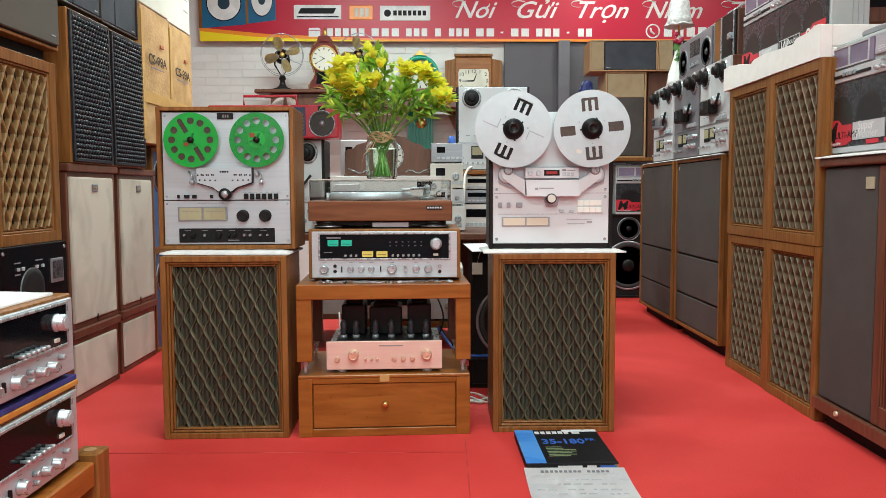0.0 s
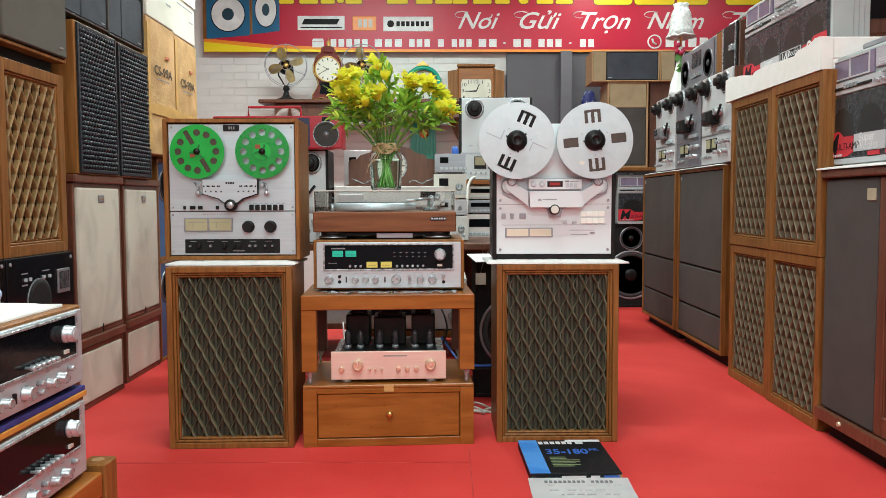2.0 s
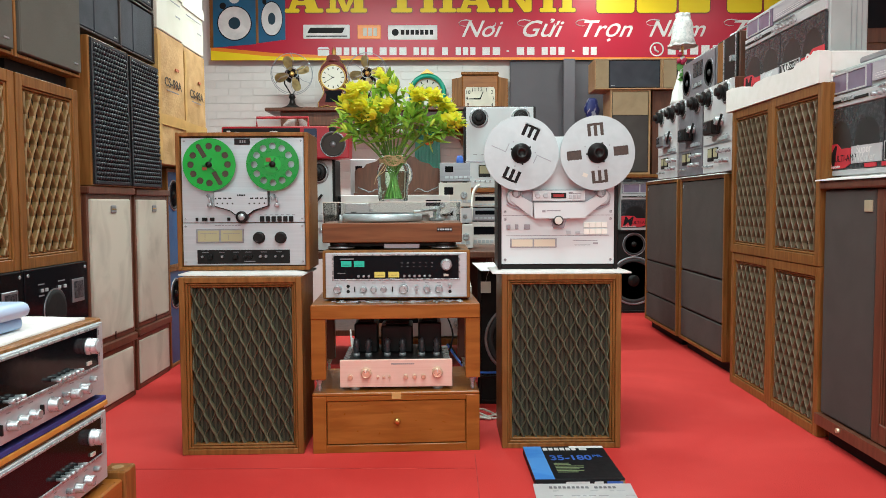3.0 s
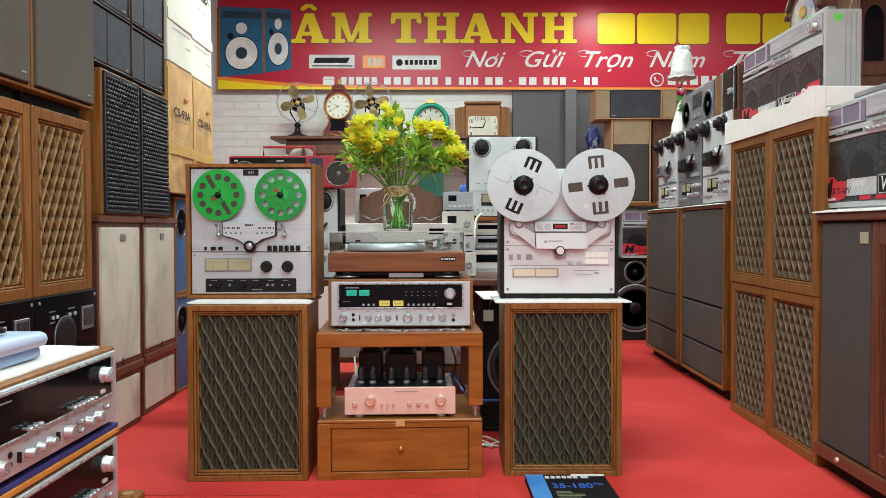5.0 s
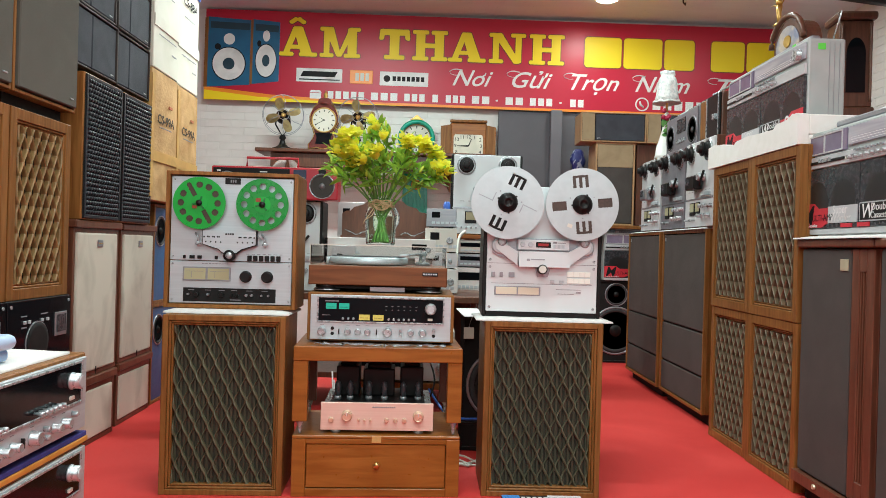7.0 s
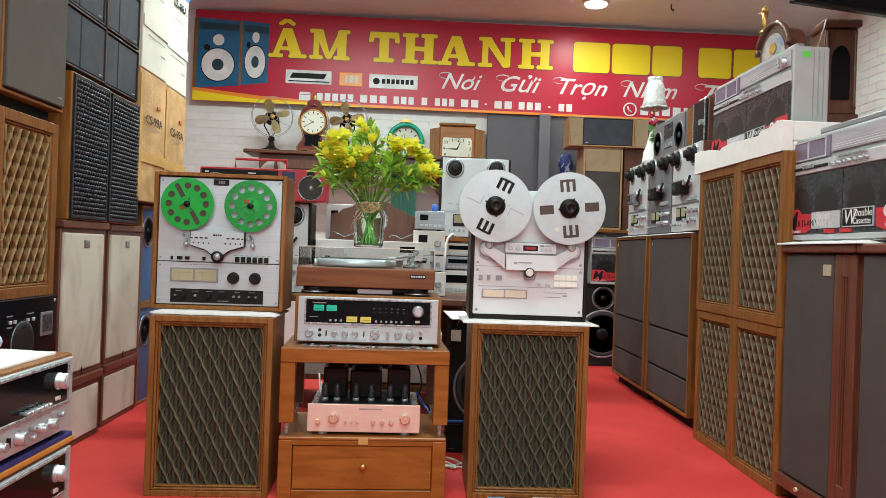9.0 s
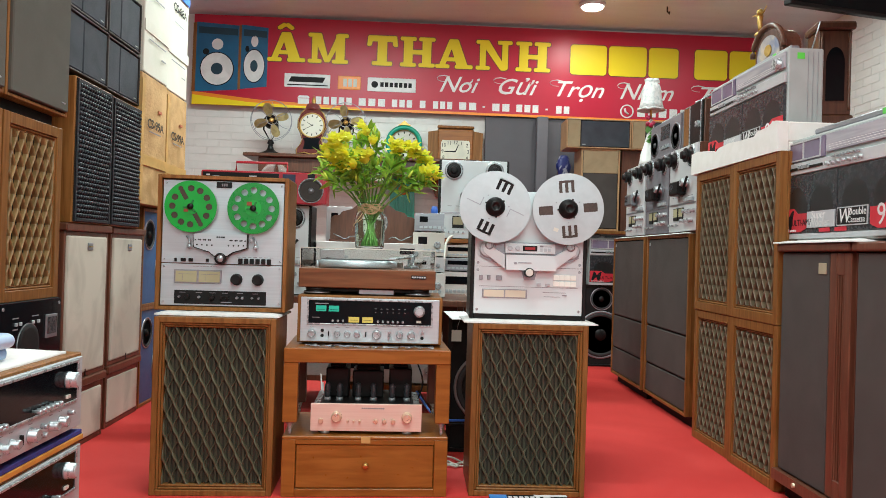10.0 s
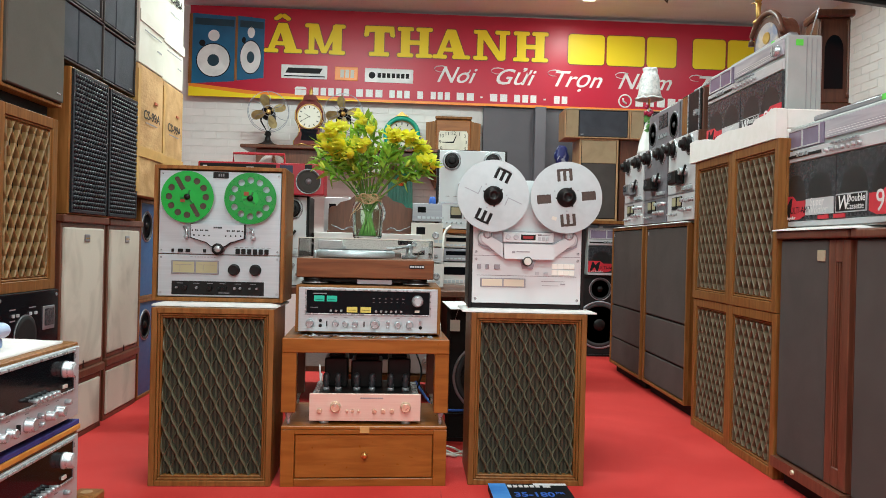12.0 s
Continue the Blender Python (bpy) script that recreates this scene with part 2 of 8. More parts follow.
AMBER_METER = glow("meter_glow_amber", (0.62, 0.55, 0.43), 0.10)
RED_DISPLAY = glow("display_red", (0.25, 0.008, 0.01), 0.2)
LAMP_GLOW = glow("lamp_glow", (1.0, 0.98, 0.95), 9.0)


def thin_clear(name, tint, base=0.05):
    """Thin clear plastic: seen straight through, with a glossy sheen."""
    m = bpy.data.materials.new(name)
    m.use_nodes = True
    nt = m.node_tree
    out = nt.nodes["Material Output"]
    nt.nodes.remove(nt.nodes["Principled BSDF"])
    tr, gl, mx = nt.nodes.new("ShaderNodeBsdfTransparent"), nt.nodes.new("ShaderNodeBsdfGlossy"), nt.nodes.new("ShaderNodeMixShader")
    fr = nt.nodes.new("ShaderNodeFresnel")
    fr.inputs["IOR"].default_value = 1.3 + base
    tr.inputs["Color"].default_value = (*tint, 1)
    gl.inputs["Roughness"].default_value = 0.05
    nt.links.new(fr.outputs[0], mx.inputs[0])
    nt.links.new(tr.outputs[0], mx.inputs[1])
    nt.links.new(gl.outputs[0], mx.inputs[2])
    nt.links.new(mx.outputs[0], out.inputs["Surface"])
    return m


CLEAR = thin_clear("clear_acrylic", (0.97, 0.98, 0.98))
VASE_GLASS = glass("vase_glass", (0.94, 0.98, 0.96), 0.02, 1.14)
FILM = thin_clear("plastic_film", (0.95, 0.95, 0.95), 0.35)


def leafy(name, a, b, rough=0.45, rand=0.25, through_light=0.4):
    """A thin surface that lets part of the light through."""
    m = material(name, a, rough, colour2=b, scale=(20, 20, 20), rand=rand)
    nt = m.node_tree
    p, out = nt.nodes["Principled BSDF"], nt.nodes["Material Output"]
    tr, mx = nt.nodes.new("ShaderNodeBsdfTranslucent"), nt.nodes.new("ShaderNodeMixShader")
    mx.inputs[0].default_value = through_light
    nt.links.new(p.inputs["Base Color"].links[0].from_socket, tr.inputs["Color"])
    nt.links.new(p.outputs[0], mx.inputs[1])
    nt.links.new(tr.outputs[0], mx.inputs[2])
    nt.links.new(mx.outputs[0], out.inputs["Surface"])
    return m


LEAF = leafy("leaf_green", (0.20, 0.42, 0.04), (0.37, 0.60, 0.09), rand=0.35)
STEM = material("stem_green", (0.10, 0.22, 0.04), 0.5, colour2=(0.15, 0.29, 0.06), scale=(30, 30, 30))
PETAL = leafy("yellow_petal", (0.88, 0.84, 0.05), (0.90, 0.92, 0.16), 0.5, 0.08)
JUTE = material("jute_string", (0.45, 0.33, 0.17), 0.9, colour2=(0.55, 0.42, 0.24), scale=(80, 80, 80), bump=0.4)
STONE_WHITE = material("white_marble", (0.74, 0.73, 0.70), 0.3, colour2=(0.66, 0.65, 0.62), scale=(9, 9, 9))
TEAL = material("teal_enamel", (0.012, 0.30, 0.19), 0.3, colour2=(0.018, 0.36, 0.24), scale=(9, 9, 9))

# ---- mesh helpers ----


def thing(name, m, label, category, group="", kind=""):
    ob = new(name)
    ob.empty_display_size = 0.05
    ob.matrix_basis = m
    return tagged(ob, label, category, group, kind)


def part(name, bm, mat, parent, label="", smooth=False):
    me = bpy.data.meshes.new(name)
    bm.normal_update()
    if smooth:
        for f in bm.faces:
            f.smooth = len(f.verts) < 6
    bm.to_mesh(me)
    bm.free()
    for x in mat if isinstance(mat, (list, tuple)) else [mat]:
        me.materials.append(x)
    ob = new(name, me)
    if parent is not None:
        ob.parent = parent
    if label:
        ob["label"] = label
    return ob


def solo(name, bm, mat, label, category, kind="", m=None, smooth=False, group=""):
    ob = part(name, bm, mat, None, "", smooth)
    if m is not None:
        ob.matrix_basis = m
    return tagged(ob, label, category, group, kind)


def box(x0, x1, y0, y1, z0, z1, bevel=0.0, bm=None, mi=0, seg=1):
    """A box between two corners, with its edges rounded by bevel."""
    out = bm or bmesh.new()
    if bevel <= 0:
        vs = [out.verts.new((x, y, z)) for x in (x0, x1) for y in (y0, y1) for z in (z0, z1)]
        for q in ((0, 1, 3, 2), (4, 6, 7, 5), (0, 4, 5, 1), (2, 3, 7, 6), (0, 2, 6, 4), (1, 5, 7, 3)):
            f = out.faces.new([vs[i] for i in q])
            f.material_index = mi
        return out
    tmp = bmesh.new()
    box(x0, x1, y0, y1, z0, z1, 0, tmp)
    bmesh.ops.bevel(tmp, geom=tmp.edges[:], offset=bevel, segments=seg, affect="EDGES", profile=0.5)
    return join(out, tmp, mi)


def join(dst, src, mi=0, m=None):
    """Adds src's faces to dst and frees src."""
    table = {}
    for v in src.verts:
        table[v] = dst.verts.new(m @ v.co if m is not None else v.co)
    for f in src.faces:
        g = dst.faces.new([table[v] for v in f.verts])
        g.material_index, g.smooth = mi or f.material_index, f.smooth
    src.free()
    return dst


def lathe(profile, seg=24, axis="z", at=(0, 0, 0), bm=None, mi=0, smooth=True, caps=True):
    """Turns a profile of (radius, height) round an axis; y means towards -y."""
    out = bm or bmesh.new()
    rings = []
    for r, h in profile:
        ring = []
        for i in range(seg):
            a = 2 * math.pi * i / seg
            u, v = r * math.cos(a), r * math.sin(a)
            co = (u, v, h) if axis == "z" else (u, -h, v) if axis == "y" else (h, u, v)
            ring.append(out.verts.new((co[0] + at[0], co[1] + at[1], co[2] + at[2])))
        rings.append(ring)
    for a, b in zip(rings, rings[1:]):
        for i in range(seg):
            j = (i + 1) % seg
            f = out.faces.new((a[i], a[j], b[j], b[i]))
            f.material_index, f.smooth = mi, smooth
    for ring, flip in ((rings[0], True), (rings[-1], False)) if caps else ():
        f = out.faces.new(ring[::-1] if flip else ring)
        f.material_index = mi
    bmesh.ops.recalc_face_normals(out, faces=out.faces[:]) if bm is None else None
    return out


def knob(r, depth, at, seg=20, bm=None, ridge=True):
    """A turned knob that stands out of a front towards -y."""
    pr = [(r * 1.08, 0), (r * 1.08, depth * 0.15), (r, depth * 0.2), (r * 0.96, depth * 0.9), (r * 0.86, depth), (r * 0.7, depth), (r * 0.66, depth * 0.97)] if ridge else [(r, 0), (r, depth * 0.85), (r * 0.8, depth)]
    return lathe(pr, seg, "y", at, bm)


def tube(points, r, seg=8, bm=None, taper=None):
    """A round bar along points."""
    out = bm or bmesh.new()
    pts = [Vector(p) for p in points]
    rings = []
    for i, p in enumerate(pts):
        d = (pts[min(i + 1, len(pts) - 1)] - pts[max(i - 1, 0)]).normalized()
        u = d.orthogonal().normalized() if abs(d.z) > 0.95 else d.cross(Vector((0, 0, 1))).normalized()
        w = d.cross(u)
        rr = r if taper is None else r + (taper - r) * i / (len(pts) - 1)
        rings.append([out.verts.new(p + rr * (math.cos(2 * math.pi * k / seg) * u + math.sin(2 * math.pi * k / seg) * w)) for k in range(seg)])
    for a, b in zip(rings, rings[1:]):
        for i in range(seg):
            f = out.faces.new((a[i], a[(i + 1) % seg], b[(i + 1) % seg], b[i]))
            f.smooth = True
    out.faces.new(rings[0][::-1])
    out.faces.new(rings[-1])
    return out


def outline(points, y0, y1, bm=None, mi=0):
    """A flat shape of (x, z) points, from y0 (front) back to y1."""
    out = bm or bmesh.new()
    a = [out.verts.new((x, y0, z)) for x, z in points]
    b = [out.verts.new((x, y1, z)) for x, z in points]
    fs = [out.faces.new(a), out.faces.new(b[::-1])]
    for i in range(len(points)):
        j = (i + 1) % len(points)
        fs.append(out.faces.new((a[j], a[i], b[i], b[j])))
    for f in fs:
        f.material_index = mi
    bmesh.ops.recalc_face_normals(out, faces=fs)
    return out


def frame_ring(w, h, t, y0, y1, z0=0.0, bm=None, bevel=0.0):
    """A rectangular frame, w by h outside, of bars t wide, from y0 back to y1."""
    out = bm or bmesh.new()
    box(-w / 2, -w / 2 + t, y0, y1, z0, z0 + h, bevel, out)
    box(w / 2 - t, w / 2, y0, y1, z0, z0 + h, bevel, out)
    box(-w / 2 + t, w / 2 - t, y0, y1, z0, z0 + t, bevel, out)
    box(-w / 2 + t, w / 2 - t, y0, y1, z0 + h - t, z0 + h, bevel, out)
    return out


UNIT = {}


def bars(rows, y, parent, mat, name="lettering", label="", thick=0.0008):
    """Short printed bars at (x, z, width, height) on a front, each an object on one shared mesh."""
    key = (name, mat.name)
    if key not in UNIT:
        bm = box(-0.5, 0.5, -1, 0, -0.5, 0.5)
        UNIT[key] = bpy.data.meshes.new(name)
        bm.to_mesh(UNIT[key])
        bm.free()
        UNIT[key].materials.append(mat)
    for x, z, w, h in rows:
        ob = new(name, UNIT[key])
        ob.parent = parent
        ob.matrix_basis = Matrix.LocRotScale((x, y, z), None, (w, thick, h))
        if label:
            ob["label"] = label


def words(body, size, m, mat, parent=None, name="lettering", label="", shear=0.0, bold=0.0, depth=0.0004, width=None, align="LEFT"):
    """Raised writing in the built-in font, turned into a mesh."""
    cu = bpy.data.curves.new(name, "FONT")
    cu.body, cu.size, cu.extrude, cu.offset, cu.shear, cu.align_x = body, size, depth, bold, shear, align
    cu.resolution_u = 3
    tmp = bpy.data.objects.new(name, cu)
    me = bpy.data.meshes.new_from_object(tmp)
    bpy.data.objects.remove(tmp)
    if width:
        xs = [v.co.x for v in me.vertices]
        k = width / max(1e-6, max(xs) - min(xs))
        for v in me.vertices:
            v.co.x *= k
    me.materials.clear()
    me.materials.append(mat)
    ob = new(name, me)
    if parent is not None:
        ob.parent = parent
    ob.matrix_basis = m
    if label:
        ob["label"] = label
    return ob


FRONT = pose(0, 0, 0, 90, 0, 0)

# ---- the room ----
solo("floor", box(-3.0, 3.45, -3.2, 6.82, -0.12, 0.0), CARPET, "red carpet over the whole shop floor", "floor", "structure")
for a, b, c, d in ((0.072, 0.076, -3.1, 2.60), (-1.25, 0.070, 2.452, 2.456)):
    solo("carpet_seam", box(a, b, c, d, 0.0002, 0.0016), CARPET_SEAM, "thin worn seam between two lengths of red carpet", "carpet seam", "structure")
solo("ceiling", box(-3.0, 3.45, -3.2, 6.82, 2.98, 3.12), CEILING, "plain grey painted ceiling", "ceiling", "structure")
wall_back = solo("wall_back", box(-3.0, 3.45, 6.82, 7.0, 0, 3.2), MORTAR, "white painted brick wall behind the banner", "wall", "structure")
solo("wall_left", box(-3.15, -3.0, -3.2, 7.0, 0, 3.2), WALL_PLAIN, "unseen side wall, grey to bounce less light", "wall", "structure")
wall_right = solo("wall_right", box(3.45, 3.6, -3.2, 7.0, 0, 3.2), MORTAR, "white painted brick side wall", "wall", "structure")
# unseen front wall; its opening is made up to go with the fill lamp
wb = box(-3.0, -2.1, -3.35, -3.2, 0, 3.2)
box(2.5, 3.45, -3.35, -3.2, 0, 3.2, 0, wb)
box(-2.1, 2.5, -3.35, -3.2, 0, 1.95, 0, wb)
box(-2.1, 2.5, -3.35, -3.2, 2.75, 3.2, 0, wb)
solo("wall_behind", wb, WALL_PLAIN, "unseen grey front wall, open behind the added fill lamp", "wall", "structure")
solo("wall_panel_grey", box(0.53, 2.6, 6.76, 6.81, 0.0, 2.14, 0.004), GREY_WALL, "dark grey panel on the back wall", "wall panel", "structure")


def lattice_speaker(w=0.43, h=0.635, d=0.30, bar=LATTICE_DK, wood=WALNUT, backing=None, t=0.020, pitch=0.0224, period=0.0905, label="", group="lattice speakers"):
    """A speaker with a walnut cabinet and a carved wooden lattice front; origin at the front's foot."""
    root = thing("lattice_speaker", Matrix(), label, "speaker", group)
    deep = 0.012 if backing is None else 0.0
    part("cabinet_body", box(-w / 2, w / 2, 0.03 + deep, d, 0, h, 0.004), wood, root)
    rim = frame_ring(w, h, t, 0.0, 0.031 + deep, bevel=0.002)
    part("outer_frame", rim, wood, root)
    mould = frame_ring(w - 2 * t, h - 2 * t, 0.009, 0.006, 0.031 + deep, t, bevel=0.003)
    frame_ring(w - 2 * t - 0.018, h - 2 * t - 0.018, 0.008, 0.012, 0.031 + deep, t + 0.009, mould, bevel=0.003)
    part("moulding", mould, wood, root, "stepped wooden moulding")
    gw, gh, z0 = w - 2 * t - 0.034, h - 2 * t - 0.034, t + 0.017
    part("grille_cloth", box(-gw / 2, gw / 2, 0.0275 + deep, 0.0295 + deep, z0, z0 + gh), CLOTH_DK, root, "dark cloth behind the lattice")
    back = bmesh.new()
    n = int(gw / 0.0155)
    for i in range(n):
        x = -gw / 2 + (i + 0.5) * gw / n
        box(x - 0.0050, x + 0.0050, 0.022 + deep, 0.0274 + deep, z0, z0 + gh, 0.0012 if deep else 0, back)
    part("backing_slats", back, backing or LATTICE_SLAT, root)
    count = round(gw / pitch)
    s = gw / count
    meshes = {}
    hw, fy = (0.0040, 0.004) if backing is None else (0.0036, 0.003)
    for i in range(count + 1):
        key = (i % 2, -1 if i == 0 else 1 if i == count else 0)
        x = -gw / 2 + i * s
        if key not in meshes:
            bm = bmesh.new()
            steps, prev = int(gh / period * 12), None
            for k in range(steps + 1):
                z = gh * k / steps
                u = (z / period + 0.25) % 1.0
                tri = 1 - 4 * abs(u - 0.5)
                off = (s / 2 - 0.0008) * (1 if i % 2 else -1) * (0.5 * tri + 0.5 * math.sin(tri * math.pi / 2))
                if key[1] < 0:
                    off = max(off, 0.002)
                if key[1] > 0:
                    off = min(off, -0.002)
                # one diagonal stands prouder and wider, shaped to imitate light from the left
                slope = math.sin(2 * math.pi * u) * (-1 if i % 2 else 1)
                f = fy + (0.0045 * (1 - slope) if backing is None else 0.0)
                e = hw * (1 + 0.35 * slope) if backing is None else hw
                ring = [bm.verts.new((off + dx, dy, z)) for dx, dy in ((-e, 0.022), (-e * 0.95, f + 0.0048), (-e * 0.45, f + 0.0008), (e * 0.15, f), (e * 0.75, f + 0.0026), (e, 0.022))]
                if prev:
                    for a in range(5):
                        bm.faces.new((prev[a], prev[a + 1], ring[a + 1], ring[a]))
                prev = ring
            bmesh.ops.recalc_face_normals(bm, faces=bm.faces[:])
            ob = part("lattice_bar", bm, bar, root, smooth=backing is None)
            meshes[key] = ob.data
        else:
            ob = new("lattice_bar", meshes[key])
            ob.parent = root
        ob.location = (x, deep, z0)
    return root


LS = "walnut speaker with olive carved lattice"
spk = lattice_speaker(0.43, 0.635, 0.30, LATTICE_DK, WALNUT, label=LS + ", under a green-reeled deck", group="lattice speakers")
spk.matrix_basis = pose(-0.751, 2.602, 0, 0, 0, 2.2)
c = copy_thing(spk, pose(0.390, 2.665, 0, 0, 0, 0.4))
c["label"] = LS + ", under a white deck"
# the stacks along the two aisles
RL = "walnut speaker with carved lattice front in a stack of four"
mid = lattice_speaker(0.455, 0.645, 0.30, LATTICE_BROWN, WALNUT, LATTICE_BACK, 0.038, pitch=0.0265, period=0.0885, label=RL, group="stacked lattice speakers")
mid.matrix_basis = pose(1.372, 3.015, 0, 0, 0, -90)
for y, z, x in ((3.485, 0, 1.380), (3.02, 0.647, 1.368), (3.485, 0.647, 1.373)):
    c = copy_thing(mid, pose(x, y, z, 0, 0, -90))
    c.scale.z = 1.06 if z else 1.0
LL = "walnut speaker with a golden lattice front, on a black amplifier"
up = lattice_speaker(0.43, 0.665, 0.30, LATTICE, WALNUT, LATTICE_BACK, 0.040, pitch=0.027, period=0.100, label=LL, group="upper lattice speakers")
up.matrix_basis = pose(-1.46, 2.715, 0.672, 0, 0, 90)
copy_thing(up, pose(-1.46, 2.275, 0.672, 0, 0, 90))


def plain_speaker(name, w, h, d, wood, cloth, label, category="speaker", group="", rim=0.018, splits=(), plinth=0.0, badge=None, inset=0.006, cols=()):
    """A boxy speaker: wooden cabinet, cloth grilles parted at heights (splits) or widths (cols), plinth and badge."""
    root = thing(name, Matrix(), label, category, group)
    z0 = plinth
    part("cabinet_body", box(-w / 2, w / 2, 0.02, d, z0, h, 0.003), wood, root)
    part("outer_frame", frame_ring(w, h - z0, rim, 0.0, 0.021, z0, bevel=0.002), wood, root)
    if plinth:
        part("plinth", box(-w / 2 + 0.02, w / 2 - 0.02, 0.05, d - 0.02, 0, z0 + 0.001), BLACK_MATT, root, "black plinth")
    part("baffle", box(-w / 2 + rim, w / 2 - rim, 0.016, 0.0195, z0 + rim, h - rim), BLACK_MATT, root)
    zs = [z0 + rim, *splits, h - rim]
    xs = [-w / 2 + rim, *cols, w / 2 - rim]
    for a, b in zip(zs, zs[1:]):
        for u, v in zip(xs, xs[1:]):
            part("grille", box(u + 0.003, v - 0.003, inset, 0.0155, a + 0.005, b - 0.005, 0.004), cloth, root)
    if badge:
        bx, bz, bw, bh, bmat = badge
        part("badge", box(bx - bw / 2, bx + bw / 2, inset - 0.003, inset + 0.001, bz - bh / 2, bz + bh / 2, 0.001), bmat, root)
    return root


# brown floor speakers in the right-hand row
fs = plain_speaker("floor_speaker", 0.76, 1.035, 0.45, WALNUT, CLOTH_GREY, "walnut floor speaker with a three-panel grey-brown grille", group="grey floor speakers", splits=(0.252, 0.485), plinth=0.06, badge=(-0.33, 0.985, 0.012, 0.02, CHROME))
fs.matrix_basis = pose(1.40, 4.255, 0, 0, 0, -90)
copy_thing(fs, pose(1.395, 5.06, 0, 0, 0, -90))


def tall_speaker():
    """A rosewood floor speaker with a slotted column beside its cloth front."""
    root = thing("tall_speaker", Matrix(), "tall rosewood speaker with a grey grille and slotted column", "speaker", "tall rosewood speakers")
    w, h, d = 0.50, 0.965, 0.42
    part("cabinet_body", box(-w / 2 + 0.012, w / 2 - 0.012, 0.02, d, 0.06, h - 0.03, 0.004), ROSE, root)
    part("top_board", box(-w / 2, w / 2, -0.012, d, h - 0.03, h, 0.006, seg=2), ROSE, root)
    skirt = outline([(-w / 2 + 0.005, 0.06), (w / 2 - 0.005, 0.06), (w / 2 - 0.005, 0.10), (-w / 2 + 0.005, 0.10)], -0.015, 0.03)
    part("bottom_board", skirt, ROSE, root)
    part("plinth", box(-w / 2 + 0.03, w / 2 - 0.03, 0.03, d - 0.02, 0, 0.06), BLACK_MATT, root)
    part("grille", box(-w / 2 + 0.014, w / 2 - 0.145, 0.002, 0.024, 0.104, h - 0.034, 0.008, seg=2), CLOTH_GREY, root)
    col = box(w / 2 - 0.143, w / 2 - 0.10, 0.004, 0.03, 0.104, h - 0.034, 0.003)
    box(w / 2 - 0.055, w / 2 - 0.014, 0.004, 0.03, 0.104, h - 0.034, 0.003, col)
    box(w / 2 - 0.10, w / 2 - 0.055, 0.004, 0.03, h - 0.11, h - 0.034, 0.003, col)
    box(w / 2 - 0.10, w / 2 - 0.055, 0.004, 0.03, 0.104, 0.17, 0.003, col)
    part("column_frame", col, ROSE, root)
    part("slot_back", box(w / 2 - 0.10, w / 2 - 0.055, 0.019, 0.0215, 0.17, h - 0.11), BLACK_MATT, root)
    for i in range(3):
        x = w / 2 - 0.0945 + i * 0.015
        part("slat", box(x, x + 0.0055, 0.006, 0.02, 0.17, h - 0.11, 0.001), ROSE, root)
    part("badge", box(0.042, 0.090, -0.002, 0.003, h - 0.109, h - 0.070, 0.001), CHAMPAGNE, root, "square pale metal badge")
    part("lock_knob", knob(0.009, 0.010, (-0.065, -0.013, 0.083)), CHAMPAGNE, root)
    return root


ts = tall_speaker()
ts.matrix_basis = pose(1.37, 2.53, 0, 0, 0, -90)
copy_thing(ts, pose(1.37, 2.02, 0, 0, 0, -90))


def cream_speaker():
    root = thing("cream_speaker", Matrix(), "dark walnut floor speaker with stained cream cloth grilles", "speaker", "cream floor speakers")
    w, h, d = 0.45, 0.970, 0.40
    part("lower_cabinet", box(-w / 2, w / 2, 0.012, d, 0, 0.262, 0.003), ROSE, root)
    part("lower_frame", frame_ring(w, 0.258, 0.022, 0.0, 0.013, 0.0, bevel=0.002), ROSE, root)
    part("ledge", box(-w / 2 - 0.004, w / 2 + 0.004, -0.016, d, 0.2625, 0.300, 0.006), ROSE, root, "moulded wooden ledge")
    part("upper_cabinet", box(-w / 2, w / 2, 0.012, d, 0.3005, h - 0.032, 0.003), ROSE, root)
    part("upper_frame", frame_ring(w, h - 0.033 - 0.301, 0.020, -0.004, 0.013, 0.301, bevel=0.002), ROSE, root)
    part("top_board", box(-w / 2 - 0.008, w / 2 + 0.008, -0.02, d, h - 0.032, h, 0.005), ROSE, root)
    part("lower_grille", box(-w / 2 + 0.026, w / 2 - 0.026, -0.006, 0.014, 0.026, 0.236, 0.006, seg=2), CLOTH_CREAM, root)
    part("upper_grille", box(-w / 2 + 0.028, w / 2 - 0.028, -0.012, 0.014, 0.322, h - 0.052, 0.008, seg=2), CLOTH_CREAM, root)
    bd = part("badge", box(-0.018, 0.034, -0.017, -0.0115, h - 0.113, h - 0.080, 0.003), ALU_DK, root, "small dark metal badge")
    part("badge_line", box(-0.012, 0.028, -0.018, -0.0168, h - 0.099, h - 0.094), BRASS, bd)
    part("pull_tab", box(-0.006, 0.002, -0.014, -0.0115, 0.305, 0.338), BLACK, root)
    return root


cs = cream_speaker()
cs.matrix_basis = pose(-1.492, 3.255, 0, 0, 0, 90)
copy_thing(cs, pose(-1.519, 3.79, 0, 0, 0, 91))


